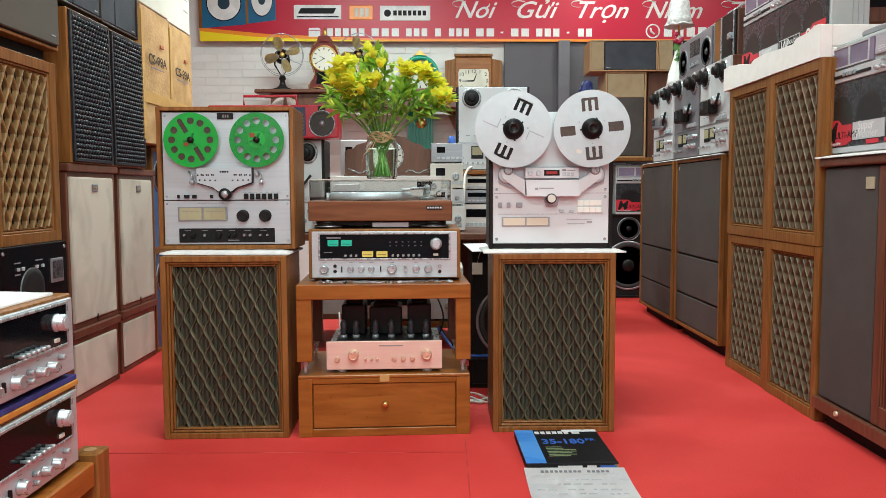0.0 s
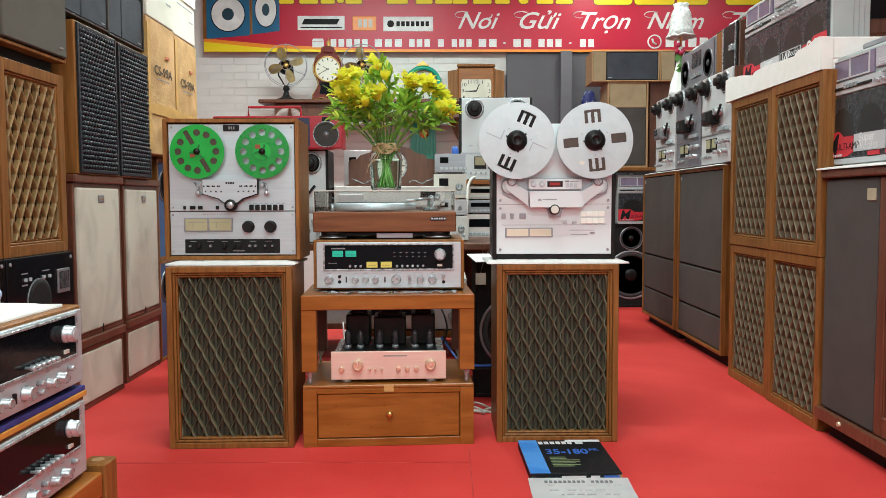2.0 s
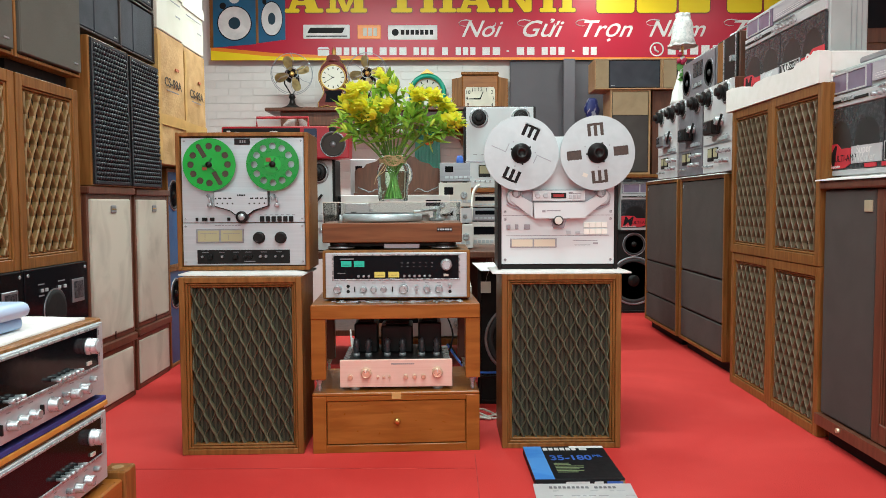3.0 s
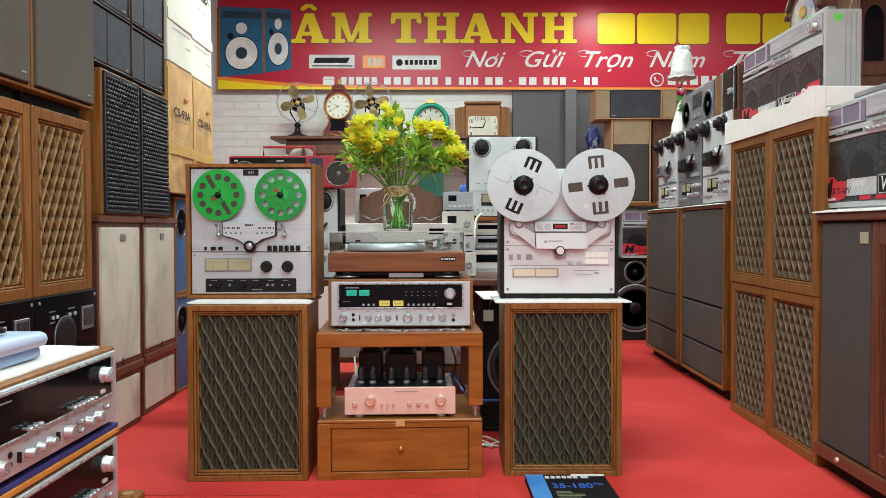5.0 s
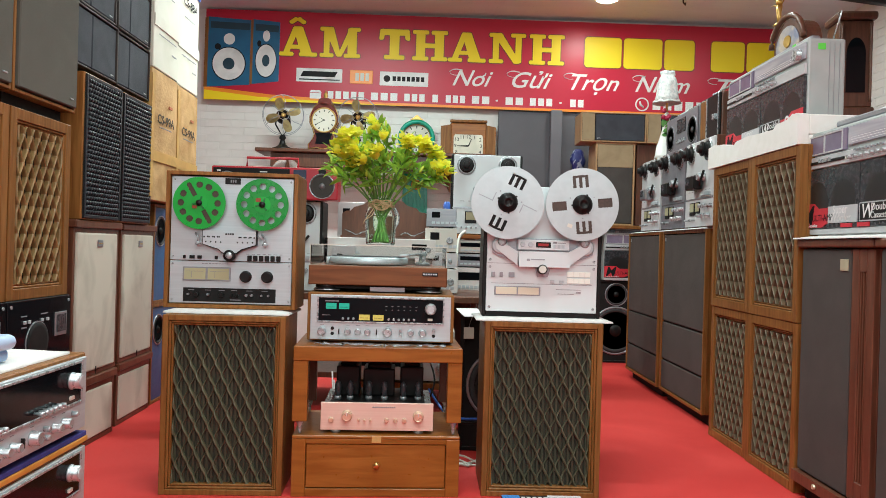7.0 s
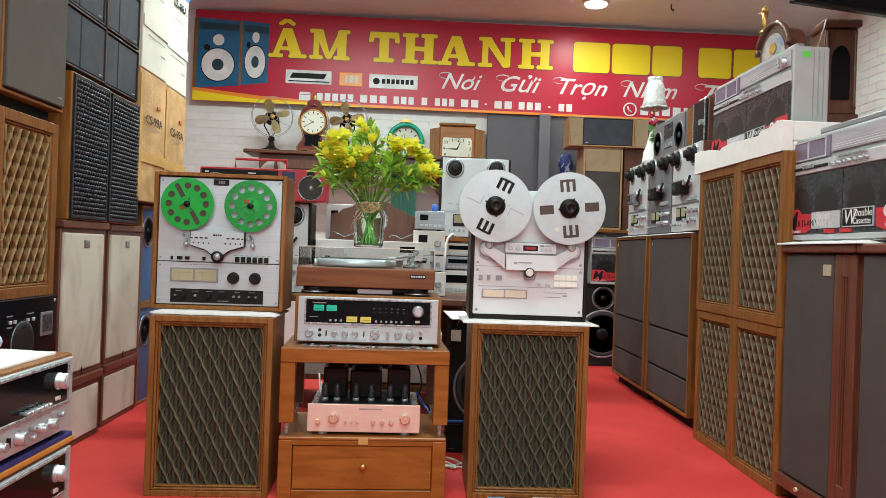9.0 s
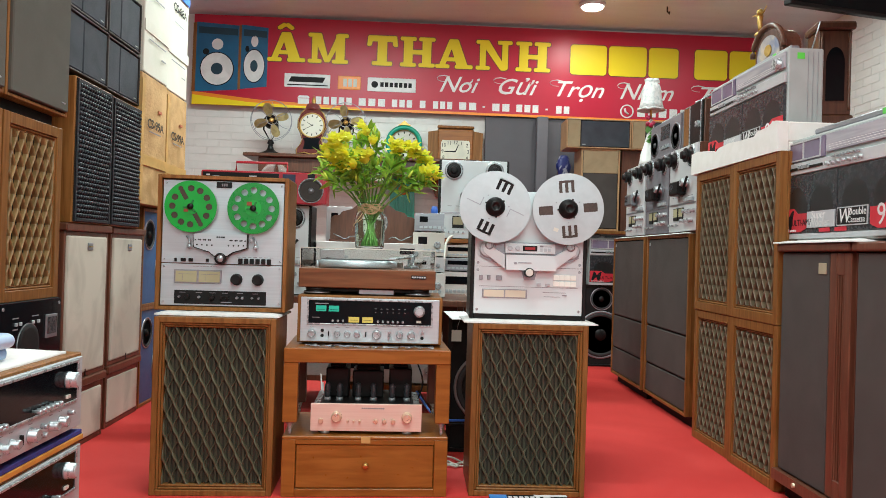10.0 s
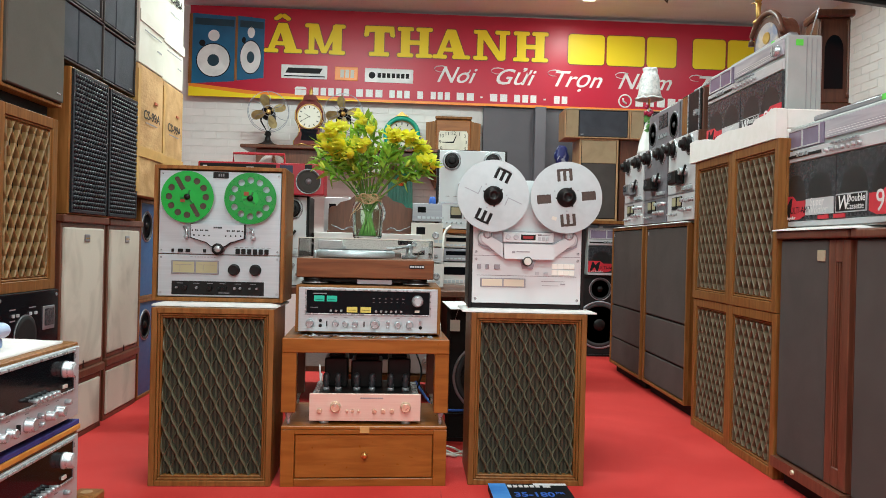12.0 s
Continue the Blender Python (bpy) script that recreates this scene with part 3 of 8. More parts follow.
def foam_speaker(w=0.385, h=0.61, d=0.30):
    """A speaker whose front is black foam moulded in rows of small bumps."""
    root = thing("foam_front_speaker", Matrix(), "walnut speaker with a black moulded foam front", "speaker", "foam front speakers")
    part("cabinet_body", box(-w / 2, w / 2, 0.004, d, 0, h, 0.003), WALNUT, root)
    part("baffle", box(-w / 2 + 0.012, w / 2 - 0.012, 0.0, 0.006, 0.006, h - 0.006, 0.002), BLACK_MATT, root)
    bm = bmesh.new()
    nx, nz, n = 13, 29, 7
    px, pz = (w - 0.064) / nx, (h - 0.044) / nz
    for i in range(nx):
        for k in range(nz):
            x = -w / 2 + 0.032 + (i + 0.5 + (0.22 if k % 2 else -0.22)) * px
            z = 0.022 + (k + 0.5) * pz
            prev = None
            for r, y, up in ((1.0, 0.001, 0.0), (0.88, -0.0045, 0.06), (0.55, -0.0085, 0.14)):
                ring = [bm.verts.new((x + px * 0.52 * r * math.cos(2 * math.pi * j / n), y, z + pz * (0.54 * r * math.sin(2 * math.pi * j / n) + up))) for j in range(n)]
                if prev:
                    for j in range(n):
                        bm.faces.new((prev[j], prev[(j + 1) % n], ring[(j + 1) % n], ring[j]))
                prev = ring
            top = bm.verts.new((x, -0.0098, z + pz * 0.16))
            for j in range(n):
                bm.faces.new((prev[j], prev[(j + 1) % n], top))
    for f in bm.faces:
        f.smooth = True
    bmesh.ops.recalc_face_normals(bm, faces=bm.faces[:])
    tagged(part("foam_relief", bm, FOAM, root, smooth=True), kind="stuff")
    part("foam_rim", frame_ring(w - 0.026, h - 0.014, 0.015, -0.006, -0.0003, 0.007, bevel=0.002), FOAM, root)
    return root


ff = foam_speaker()
ff.matrix_basis = pose(-1.47, 3.25, 0.972, 0, 0, 90)
copy_thing(ff, pose(-1.48, 3.655, 0.972, 0, 0, 90))

# small black speakers stacked on top of them, and the grey ones on the lattice pair
bs = plain_speaker("bookshelf_speaker", 0.40, 0.252, 0.26, BLACK_ASH, CLOTH_NAVY, "small black bookshelf speaker with a two-part navy grille", group="small black speakers", rim=0.008, cols=(-0.05,), badge=(0.15, 0.028, 0.03, 0.006, CHROME))
bs.matrix_basis = pose(-1.48, 3.20, 1.60, 0, 0, 90)
for y, z in ((3.62, 1.60), (3.20, 1.864), (3.62, 1.864)):
    copy_thing(bs, pose(-1.49, y, z, 0, 0, 90))
# the black plinth here is added in place of the dark gap underneath
gs = plain_speaker("grey_speaker", 0.46, 0.68, 0.32, WALNUT, CLOTH_BROWN, "speaker with a full brown-grey cloth front and walnut base edge", group="grey cloth speakers", rim=0.012, badge=(0.17, 0.105, 0.03, 0.006, CHROME), inset=-0.012, plinth=0.057)
gs.matrix_basis = pose(-1.478, 2.768, 1.338, 0, 0, 90)
copy_thing(gs, pose(-1.478, 2.295, 1.338, 0, 0, 90))


def carton(w, h, d, mat, label, group, title):
    root = thing("cardboard_box", Matrix(), label, "box", group)
    bm = box(-w / 2, w / 2, 0, d, 0, h, 0.004)
    for v in bm.verts:
        v.co += 0.006 * Vector((noise.noise(v.co * 3), noise.noise(v.co * 3 + Vector((5, 0, 0))), 0))
    part("carton", bm, mat, root)
    part("packing_tape", box(-w / 2 + 0.001, w / 2 - 0.001, -0.0068, 0.0, h * 0.30, h * 0.38), TAN if mat is CARD else CARD_WHITE, root, "band of packing tape")
    if mat is CARD:
        part("edge_tape", box(-w / 2 - 0.001, -w / 2 + 0.035, -0.0064, 0.03, 0.02, h - 0.03), TAN, root, "loose strip of packing tape")
        part("red_stamp", box(0.05, 0.10, -0.0072, -0.003, h * 0.745, h * 0.765), material("faded_red", (0.48, 0.14, 0.07), 0.8), root, "faded red stamp")
    words(title, 0.066, pose(-0.12, -0.0075, h * (0.60 if mat is CARD else 0.66), 90, 0, 0), material("print_brown", (0.05, 0.035, 0.025), 0.8) if mat is CARD else INK, root, width=0.25, bold=0.0012)
    bars([(0.0, h * 0.57, 0.18, 0.006)], -0.0072, root, INK_GREY)
    if mat is CARD_WHITE:
        part("blue_label", box(w / 2 - 0.17, w / 2 - 0.01, -0.009, -0.003, h * 0.80, h * 0.87), INK_BLUE, root)
        bars([(0.0, h * 0.25, 0.26, 0.006), (0.1, h * 0.16, 0.07, 0.008)], -0.0075, root, INK_GREY, "small_print")
    return root


k = carton(0.40, 0.68, 0.36, CARD, "worn brown cardboard speaker carton with black print", "brown cartons", "CS-99A")
k.matrix_basis = pose(-1.48, 4.02, 1.10, 0, 0, 90)
copy_thing(k, pose(-1.50, 4.46, 1.10, 0, 0, 91))
k = carton(0.38, 0.72, 0.36, CARD_WHITE, "tall cream cardboard speaker carton with black print", "cream cartons", "CS-88A")
k.matrix_basis = pose(-1.48, 4.02, 1.784, 0, 0, 90)
copy_thing(k, pose(-1.50, 4.44, 1.784, 0, 0, 90))

# ---- the middle: stand, amplifier, receiver, turntable, flowers, tape decks ----
STAND = pose(-0.205, 2.628, 0, 0, 0, 3.6)


def drawer_cabinet():
    root = thing("drawer_cabinet", STAND, "low orange teak cabinet with one wide drawer", "cabinet")
    w, h, d = 0.597, 0.218, 0.42
    body = box(-w / 2, w / 2, 0.02, d, 0, h - 0.012, 0.002)
    part("body", body, TEAK, root)
    part("top_board", box(-w / 2, w / 2, 0.0, d, h - 0.012, h, 0.003), TEAK, root)
    part("stile", box(-w / 2, -w / 2 + 0.048, 0.0, 0.021, 0, h - 0.0125, 0.0015), TEAK, root)
    part("stile", box(w / 2 - 0.048, w / 2, 0.0, 0.021, 0, h - 0.0125, 0.0015), TEAK, root)
    part("rail", box(-w / 2 + 0.048, w / 2 - 0.048, 0.001, 0.021, 0.0, 0.028, 0.0015), TEAK, root)
    part("rail", box(-w / 2 + 0.048, w / 2 - 0.048, 0.001, 0.021, h - 0.030, h - 0.0125, 0.0015), TEAK, root)
    dr = part("drawer_front", box(-w / 2 + 0.051, w / 2 - 0.051, 0.006, 0.021, 0.031, h - 0.033, 0.002), TEAK, root)
    part("knob", lathe([(0.005, 0), (0.005, 0.008), (0.011, 0.013), (0.012, 0.018), (0.008, 0.024), (0.002, 0.025)], 20, "y", (0.002, 0.006, 0.115)), BRASS, dr, "round brass knob")
    part("leather_tab", box(-0.017, 0.017, -0.003, 0.0, h - 0.024, h - 0.001), TAN, root, "tan leather tab")
    return root


drawer_cabinet()


def rack_stand():
    root = thing("equipment_stand", STAND @ pose(0, 0.0, 0.2185), "orange teak bridge stand on four metal cone feet", "stand")
    w, h, d, f = 0.602, 0.316, 0.42, 0.048
    part("top_board", box(-w / 2, w / 2, -0.004, d, h - 0.052, h, 0.003), TEAK, root)
    for sx in (-1, 1):
        for y0 in (0.0, d - 0.05):
            x = sx * (w / 2 - 0.026)
            # rear legs get a darker colour than the front pair
            leg = part("leg", box(x - 0.026, x + 0.026, y0, y0 + 0.05, f, h - 0.0525, 0.002), TEAK if y0 < 0.1 else DARKWOOD, root)
            part("cone_foot", lathe([(0.002, 0), (0.006, 0.006), (0.007, 0.014), (0.005, 0.02), (0.010, 0.034), (0.016, f), (0.016, f + 0.0005)], 16, "z", (x, y0 + 0.025, 0)), CHROME, leg, "chromed cone foot")
    return root


rack_stand()


def tube_amplifier():
    root = thing("tube_amplifier", pose(-0.207, 2.655, 0.2185, 0, 0, 2.5), "rose gold valve amplifier with black transformers", "amplifier")
    w, h, d = 0.405, 0.112, 0.34
    part("front_panel", box(-w / 2, w / 2, 0, 0.012, 0.012, h, 0.002, seg=2), PINK, root)
    part("chassis", box(-w / 2 + 0.004, w / 2 - 0.004, 0.012, d, 0.014, h - 0.014, 0.002), CHROME, root)
    part("top_plate", box(-w / 2 + 0.03, w / 2 - 0.03, 0.02, d - 0.01, h - 0.0138, h - 0.006), BLACK, root)
    for x in (-0.15, 0.15):
        for y in (0.03, d - 0.04):
            part("foot", lathe([(0.018, 0), (0.018, 0.010), (0.014, 0.0135)], 16, "z", (x, y, 0)), ALU, root)
    for x in (-0.108, 0.148):
        k = part("knob", knob(0.018, 0.024, (x, 0, 0.065), 28), COPPER, root, "polished copper knob")
        part("pointer", box(x - 0.001, x + 0.001, -0.0246, -0.0236, 0.068, 0.080), WHITE_PANEL, k)
    for x, r in ((-0.165, 0.009), (-0.066, 0.0045), (-0.045, 0.0045), (-0.024, 0.0045), (0.034, 0.008), (0.066, 0.008), (0.098, 0.008)):
        part("button", knob(r, 0.012, (x, 0, 0.05), 14, ridge=False), COPPER, root)
    bars([(-0.015 + 0.007 * i, 0.096, 0.005, 0.005) for i in range(12)], 0.0, root, INK_GREY)
    for x, tw, th in ((-0.118, 0.088, 0.125), (0.0, 0.12, 0.115), (0.125, 0.088, 0.125)):
        t = part("transformer", box(x - tw / 2, x + tw / 2, 0.16, 0.30, h - 0.006, h - 0.006 + th - 0.012, 0.006, seg=2), BLACK, root, "glossy black transformer")
        part("cap", box(x - tw / 2 + 0.015, x + tw / 2 - 0.015, 0.175, 0.285, h - 0.006 + th - 0.0125, h - 0.006 + th, 0.004), BLACK_MATT, t)
    for x in (-0.15, -0.105, -0.035, 0.022, 0.093, 0.148):
        v = part("valve", lathe([(0.009, 0), (0.010, 0.006), (0.0118, 0.014), (0.012, 0.040), (0.009, 0.050), (0.002, 0.055)], 16, "z", (x, 0.10, h + 0.006)), SMOKE, root, "dark glass valve")
        part("socket", lathe([(0.013, 0), (0.013, 0.009), (0.0115, 0.0122)], 16, "z", (x, 0.10, h - 0.006)), CHROME, v)
    return root


tube_amplifier()


def receiver(w, h, d, m, label, lit=True, group="", panel=ALU, cabinet=WALNUT, kscale=1.0):
    """A big silver receiver: wooden case, black dial glass above, knobs and keys below."""
    root = thing("stereo_receiver", m, label, "receiver", group)
    part("case", box(-w / 2, w / 2, 0.0, d, 0.008, h, 0.003), cabinet, root)
    part("front_panel", box(-w / 2 + 0.012, w / 2 - 0.012, -0.008, 0.001, 0.013, h - 0.008, 0.0015), panel, root)
    dz0, dz1, dx = h * 0.44, h * 0.90, w / 2 - 0.042
    part("dial_trim", frame_ring(2 * dx + 0.012, dz1 - dz0 + 0.012, 0.006, -0.012, -0.008, dz0 - 0.006, bevel=0.001), CHROME, root)
    dial = part("dial_glass", box(-dx, dx, -0.0095, -0.008, dz0, dz1), GLOSS, root, "glossy black tuning dial")
    hz = dz1 - dz0
    if lit:
        for x in (-0.182, -0.135):
            mt = part("signal_meter", box(x - 0.019, x + 0.019, -0.0105, -0.0095, dz0 + hz * 0.52, dz0 + hz * 0.77), GREEN_METER, dial, "green lit meter")
            bars([(x, dz0 + hz * 0.6, 0.028, 0.0012)], -0.0106, mt, INK, "scale")
        for x in (-0.06, -0.009):
            mt = part("power_meter", box(x - 0.0195, x + 0.0195, -0.0105, -0.0095, dz0 + hz * 0.06, dz0 + hz * 0.30), YELLOW_METER, dial, "yellow lit meter")
            bars([(x, dz0 + hz * 0.16, 0.03, 0.001)], -0.0106, mt, INK, "scale")
        bars([(0.02 + i * 0.022, dz0 + hz * 0.68, 0.007, 0.002) for i in range(6)] + [(0.02 + i * 0.022, dz0 + hz * 0.52, 0.005, 0.002) for i in range(6)] + [(-0.18, dz0 + hz * 0.86, 0.05, 0.004), (-0.2, dz0 + hz * 0.25, 0.03, 0.002)], -0.0095, dial, INK_GREY)
    else:
        bars([(-0.19, dz0 + hz * 0.85, 0.04, 0.003)], -0.0095, dial, INK_GREY)
    k = part("tuning_knob", knob(0.020 * kscale, 0.026 * kscale, (dx - 0.045, -0.0095, dz0 + hz * 0.60), 28), CHROME, root, "large silver tuning knob")
    part("cap", lathe([(0.013, 0), (0.012, 0.0015)], 24, "y", (dx - 0.045, -0.0095 - 0.0257 * kscale, dz0 + hz * 0.60)), ALU, k)
    for x in [-0.137, -0.118, -0.099] + [0.03 + 0.0185 * i for i in range(6)]:
        lv = part("push_switch", lathe([(0.0032, 0), (0.0032, 0.008), (0.0045, 0.010), (0.0045, 0.018), (0.003, 0.020)], 12, "y", (x, -0.0095, dz0 + hz * 0.13)), CHROME, root)
    part("power_button", box(dx - 0.055, dx - 0.037, -0.014, -0.009, dz0 + hz * 0.10, dz0 + hz * 0.2, 0.001), IVORY, root)
    kz = h * 0.235
    for x, r in ((-0.214, 0.0145), (-0.12, 0.011), (-0.083, 0.011), (-0.047, 0.011), (0.026, 0.0165), (0.112, 0.012), (0.155, 0.0135)):
        part("knob", knob(r * kscale, 0.022 * kscale, (x, -0.008, kz), 22), CHROME, root)
    for x, dz in ((0.074, 0.008), (0.074, -0.010), (0.196, 0.012)):
        part("small_knob", knob(0.006, 0.014, (x, -0.008, kz + dz), 14, ridge=False), CHROME, root)
    for x, dz in ((-0.176, 0.011), (-0.176, -0.008), (0.196, -0.010)):
        part("socket", lathe([(0.0062, 0), (0.0062, 0.002), (0.004, 0.0025)], 14, "y", (x, -0.008, kz + dz)), BLACK, root)
    for x in (-0.152, -0.014):
        part("lever", box(x - 0.002, x + 0.002, -0.016, -0.008, kz - 0.010, kz + 0.010, 0.001), BLACK, root)
    bars([(x, kz + 0.023, 0.014, 0.0015) for x in (-0.214, -0.12, -0.083, -0.047, 0.026, 0.112, 0.155)], -0.008, root, INK_GREY)
    for x in (-w / 2 + 0.06, w / 2 - 0.06):
        part("foot", lathe([(0.02, 0), (0.018, 0.009)], 14, "z", (x, 0.05, 0)), BLACK, root)
    return root


rec = receiver(0.54, 0.185, 0.40, pose(-0.208, 2.722, 0.5355, 0, 0, 1.2), "silver receiver with lit green and yellow meters, walnut case")


def film_sheet():
    """Crumpled clear film under the receiver's front edge."""
    bm = bmesh.new()
    n, k = 44, 5
    rows = []
    for i in range(n):
        u = i / (n - 1)
        row = []
        for j in range(k):
            v = j / (k - 1)
            x = -0.25 + 0.47 * u
            y = -0.03 + 0.09 * v - 0.02 * math.sin(u * 3)
            z = 0.004 + 0.010 * (noise.noise(Vector((u * 22, v * 4, 3))) + 0.6) * (1 - 0.8 * v)
            if j == 0 and y < 0:
                z -= 0.002
            row.append(bm.verts.new((x, y, max(z, 0.0015))))
        rows.append(row)
    for a, b in zip(rows, rows[1:]):
        for j in range(k - 1):
            bm.faces.new((a[j], b[j], b[j + 1], a[j + 1]))
    bmesh.ops.solidify(bm, geom=bm.faces[:], thickness=0.0008)
    for v in bm.verts:
        v.co.z = max(v.co.z, 0.001)
    return solo("plastic_film", bm, FILM, "crumpled clear plastic film lying on the stand's edge", "plastic film", m=STAND @ pose(0.02, 0.028, 0.5348))


film_sheet()


def turntable():
    root = thing("turntable", pose(-0.224, 2.745, 0.722, 0, 0, 1.2), "walnut turntable with a closed clear dust cover", "turntable")
    w, d = 0.515, 0.40
    z0, z1 = 0.026, 0.098
    part("plinth", box(-w / 2, w / 2, 0, d, z0, z1, 0.003), WALNUT_X, root)
    part("under_tray", box(-w / 2 + 0.05, w / 2 - 0.05, 0.02, d - 0.02, 0.012, z0 - 0.0005, 0.002), BLACK_MATT, root)
    part("name_strip", box(-0.03, 0.10, 0.016, 0.02, 0.004, 0.02), ALU_DK, root, "grey metal strip")
    for x in (-w / 2 + 0.065, w / 2 - 0.065):
        for y in (0.05, d - 0.06):
            f = part("foot", lathe([(0.048, 0.0), (0.05, 0.004), (0.05, 0.010), (0.04, 0.013), (0.044, 0.016), (0.044, 0.0255)], 28, "z", (x, y, 0)), BLACK, root)
            part("ring", lathe([(0.0515, 0.0045), (0.0515, 0.0085)], 28, "z", (x, y, 0)), ALU_DK, f)
    part("name_plate", box(0.165, 0.222, -0.002, 0.0, 0.066, 0.080), BLACK, root, "black name plate")
    bars([(0.171 + i * 0.009, 0.0735, 0.0065, 0.006) for i in range(6)], -0.002, root, ALU)
    part("platter", lathe([(0.155, 0), (0.158, 0.004), (0.158, 0.022), (0.152, 0.026), (0.148, 0.026), (0.148, 0.029), (0.02, 0.029)], 64, "z", (-0.05, 0.205, z1 + 0.004)), ALU, root, "polished aluminium platter")
    part("mat", lathe([(0.146, 0), (0.146, 0.002), (0.03, 0.002)], 48, "z", (-0.05, 0.205, z1 + 0.0335)), RUBBER, root)
    arm = part("tonearm", tube([(0.165, 0.33, z1 + 0.045), (0.16, 0.25, z1 + 0.047), (0.13, 0.16, z1 + 0.045), (0.10, 0.12, z1 + 0.042)], 0.005, 10), CHROME, root, "chromed tonearm")
    part("headshell", box(0.075, 0.105, 0.09, 0.135, z1 + 0.036, z1 + 0.046, 0.003), ALU, arm)
    part("arm_base", lathe([(0.03, 0), (0.03, 0.012), (0.014, 0.016), (0.014, 0.05), (0.01, 0.055)], 22, "z", (0.165, 0.31, z1)), CHROME, root)
    part("counterweight", lathe([(0.014, -0.02), (0.016, -0.016), (0.016, 0.016), (0.012, 0.02)], 20, "y", (0.168, 0.36, z1 + 0.046)), CHROME, root)
    part("arm_lever", tube([(0.20, 0.23, z1 + 0.01), (0.205, 0.20, z1 + 0.03), (0.225, 0.18, z1 + 0.04)], 0.003, 8), CHROME, root)
    part("arm_clip", lathe([(0.01, 0), (0.006, 0.014), (0.008, 0.03)], 14, "z", (-0.20, 0.10, z1)), CHROME, root)
    t = 0.004
    cw = w / 2 - 0.004
    cz0, cz1 = z1 + 0.001, z1 + 0.078
    lid = box(-cw, cw, 0.004, 0.004 + t, cz0, cz1 - t, 0.001)
    box(-cw, cw, d - 0.01, d - 0.01 + t, cz0, cz1 - t, 0.001, lid)
    box(-cw, -cw + t, 0.0085, d - 0.0105, cz0, cz1 - t, 0.001, lid)
    box(cw - t, cw, 0.0085, d - 0.0105, cz0, cz1 - t, 0.001, lid)
    box(-cw, cw, 0.004, d - 0.006, cz1 - t + 0.0002, cz1, 0.001, lid)
    cover = part("dust_cover", lid, CLEAR, root, "clear acrylic dust cover")
    cover.visible_shadow = False
    # thin ivory strips imitate the light caught along the clear cover's edges
    edge = bmesh.new()
    for y in (0.003, d - 0.0065):
        box(-cw - 0.0006, cw + 0.0006, y - 0.0008, y + 0.0008, cz1 - 0.0022, cz1 + 0.0004, 0, edge)
    for x in (-cw, cw):
        box(x - 0.0008, x + 0.0008, 0.0042, d - 0.0078, cz1 - 0.0022, cz1 + 0.0004, 0, edge)
        box(x - 0.0010, x + 0.0010, 0.0026, 0.0042, cz0, cz1 - 0.0024, 0, edge)
    part("cover_edge", edge, IVORY, cover, "ivory strip standing in for the edge's glint")
    return root


turntable()
VASE = pose(-0.232, 2.93, 0.9005)


def vase():
    root = thing("flower_vase", VASE, "clear glass jar vase with jute string round its neck", "vase")
    prof = [(0.052, 0), (0.056, 0.003), (0.058, 0.012), (0.061, 0.08), (0.063, 0.12), (0.058, 0.14), (0.046, 0.158), (0.050, 0.178), (0.053, 0.182)]
    inner = [(r - 0.003, max(z, 0.008)) for r, z in prof[::-1]]
    g = part("glass", lathe(prof + inner, 32), VASE_GLASS, root)
    g.visible_shadow = False
    w = part("water", lathe([(0.0505, 0.0085), (0.054, 0.02), (0.0570, 0.085), (0.0585, 0.115), (0.0585, 0.1155)], 32), glass("green_water", (0.80, 0.92, 0.82), 0.02, 1.10), root, "greenish water")
    w.visible_shadow = False
    bm = bmesh.new()
    for k in range(5):
        z = 0.148 + 0.005 * k
        tube([(0.0525 * math.cos(a * math.pi / 12), 0.0525 * math.sin(a * math.pi / 12), z + 0.002 * math.sin(a + k)) for a in range(25)], 0.0016, 6, bm)
    part("string", bm, JUTE, root, "jute string wound round the neck")
    bm = bmesh.new()
    rnd = random.Random(4)
    for k in range(9):
        a0 = rnd.uniform(-0.9, 0.9)
        pts = []
        for i in range(17):
            a = 2 * math.pi * i / 16
            pts.append((0.018 * math.sin(a0) + 0.028 * math.sin(a) * math.cos(a0) + 0.01 * rnd.random(), -0.056 - 0.008 * rnd.random(), 0.155 + 0.018 * math.cos(a) + 0.014 * math.sin(a) * math.sin(a0)))
        tube(pts, 0.0014, 6, bm)
    tube([(-0.02, -0.053, 0.15), (-0.04, -0.056, 0.12), (-0.062, -0.05, 0.09), (-0.068, -0.05, 0.065)], 0.0016, 6, bm)
    tube([(-0.015, -0.053, 0.15), (-0.03, -0.058, 0.115), (-0.05, -0.055, 0.10)], 0.0016, 6, bm)
    part("string_bow", bm, JUTE, root)
    return root


vase()


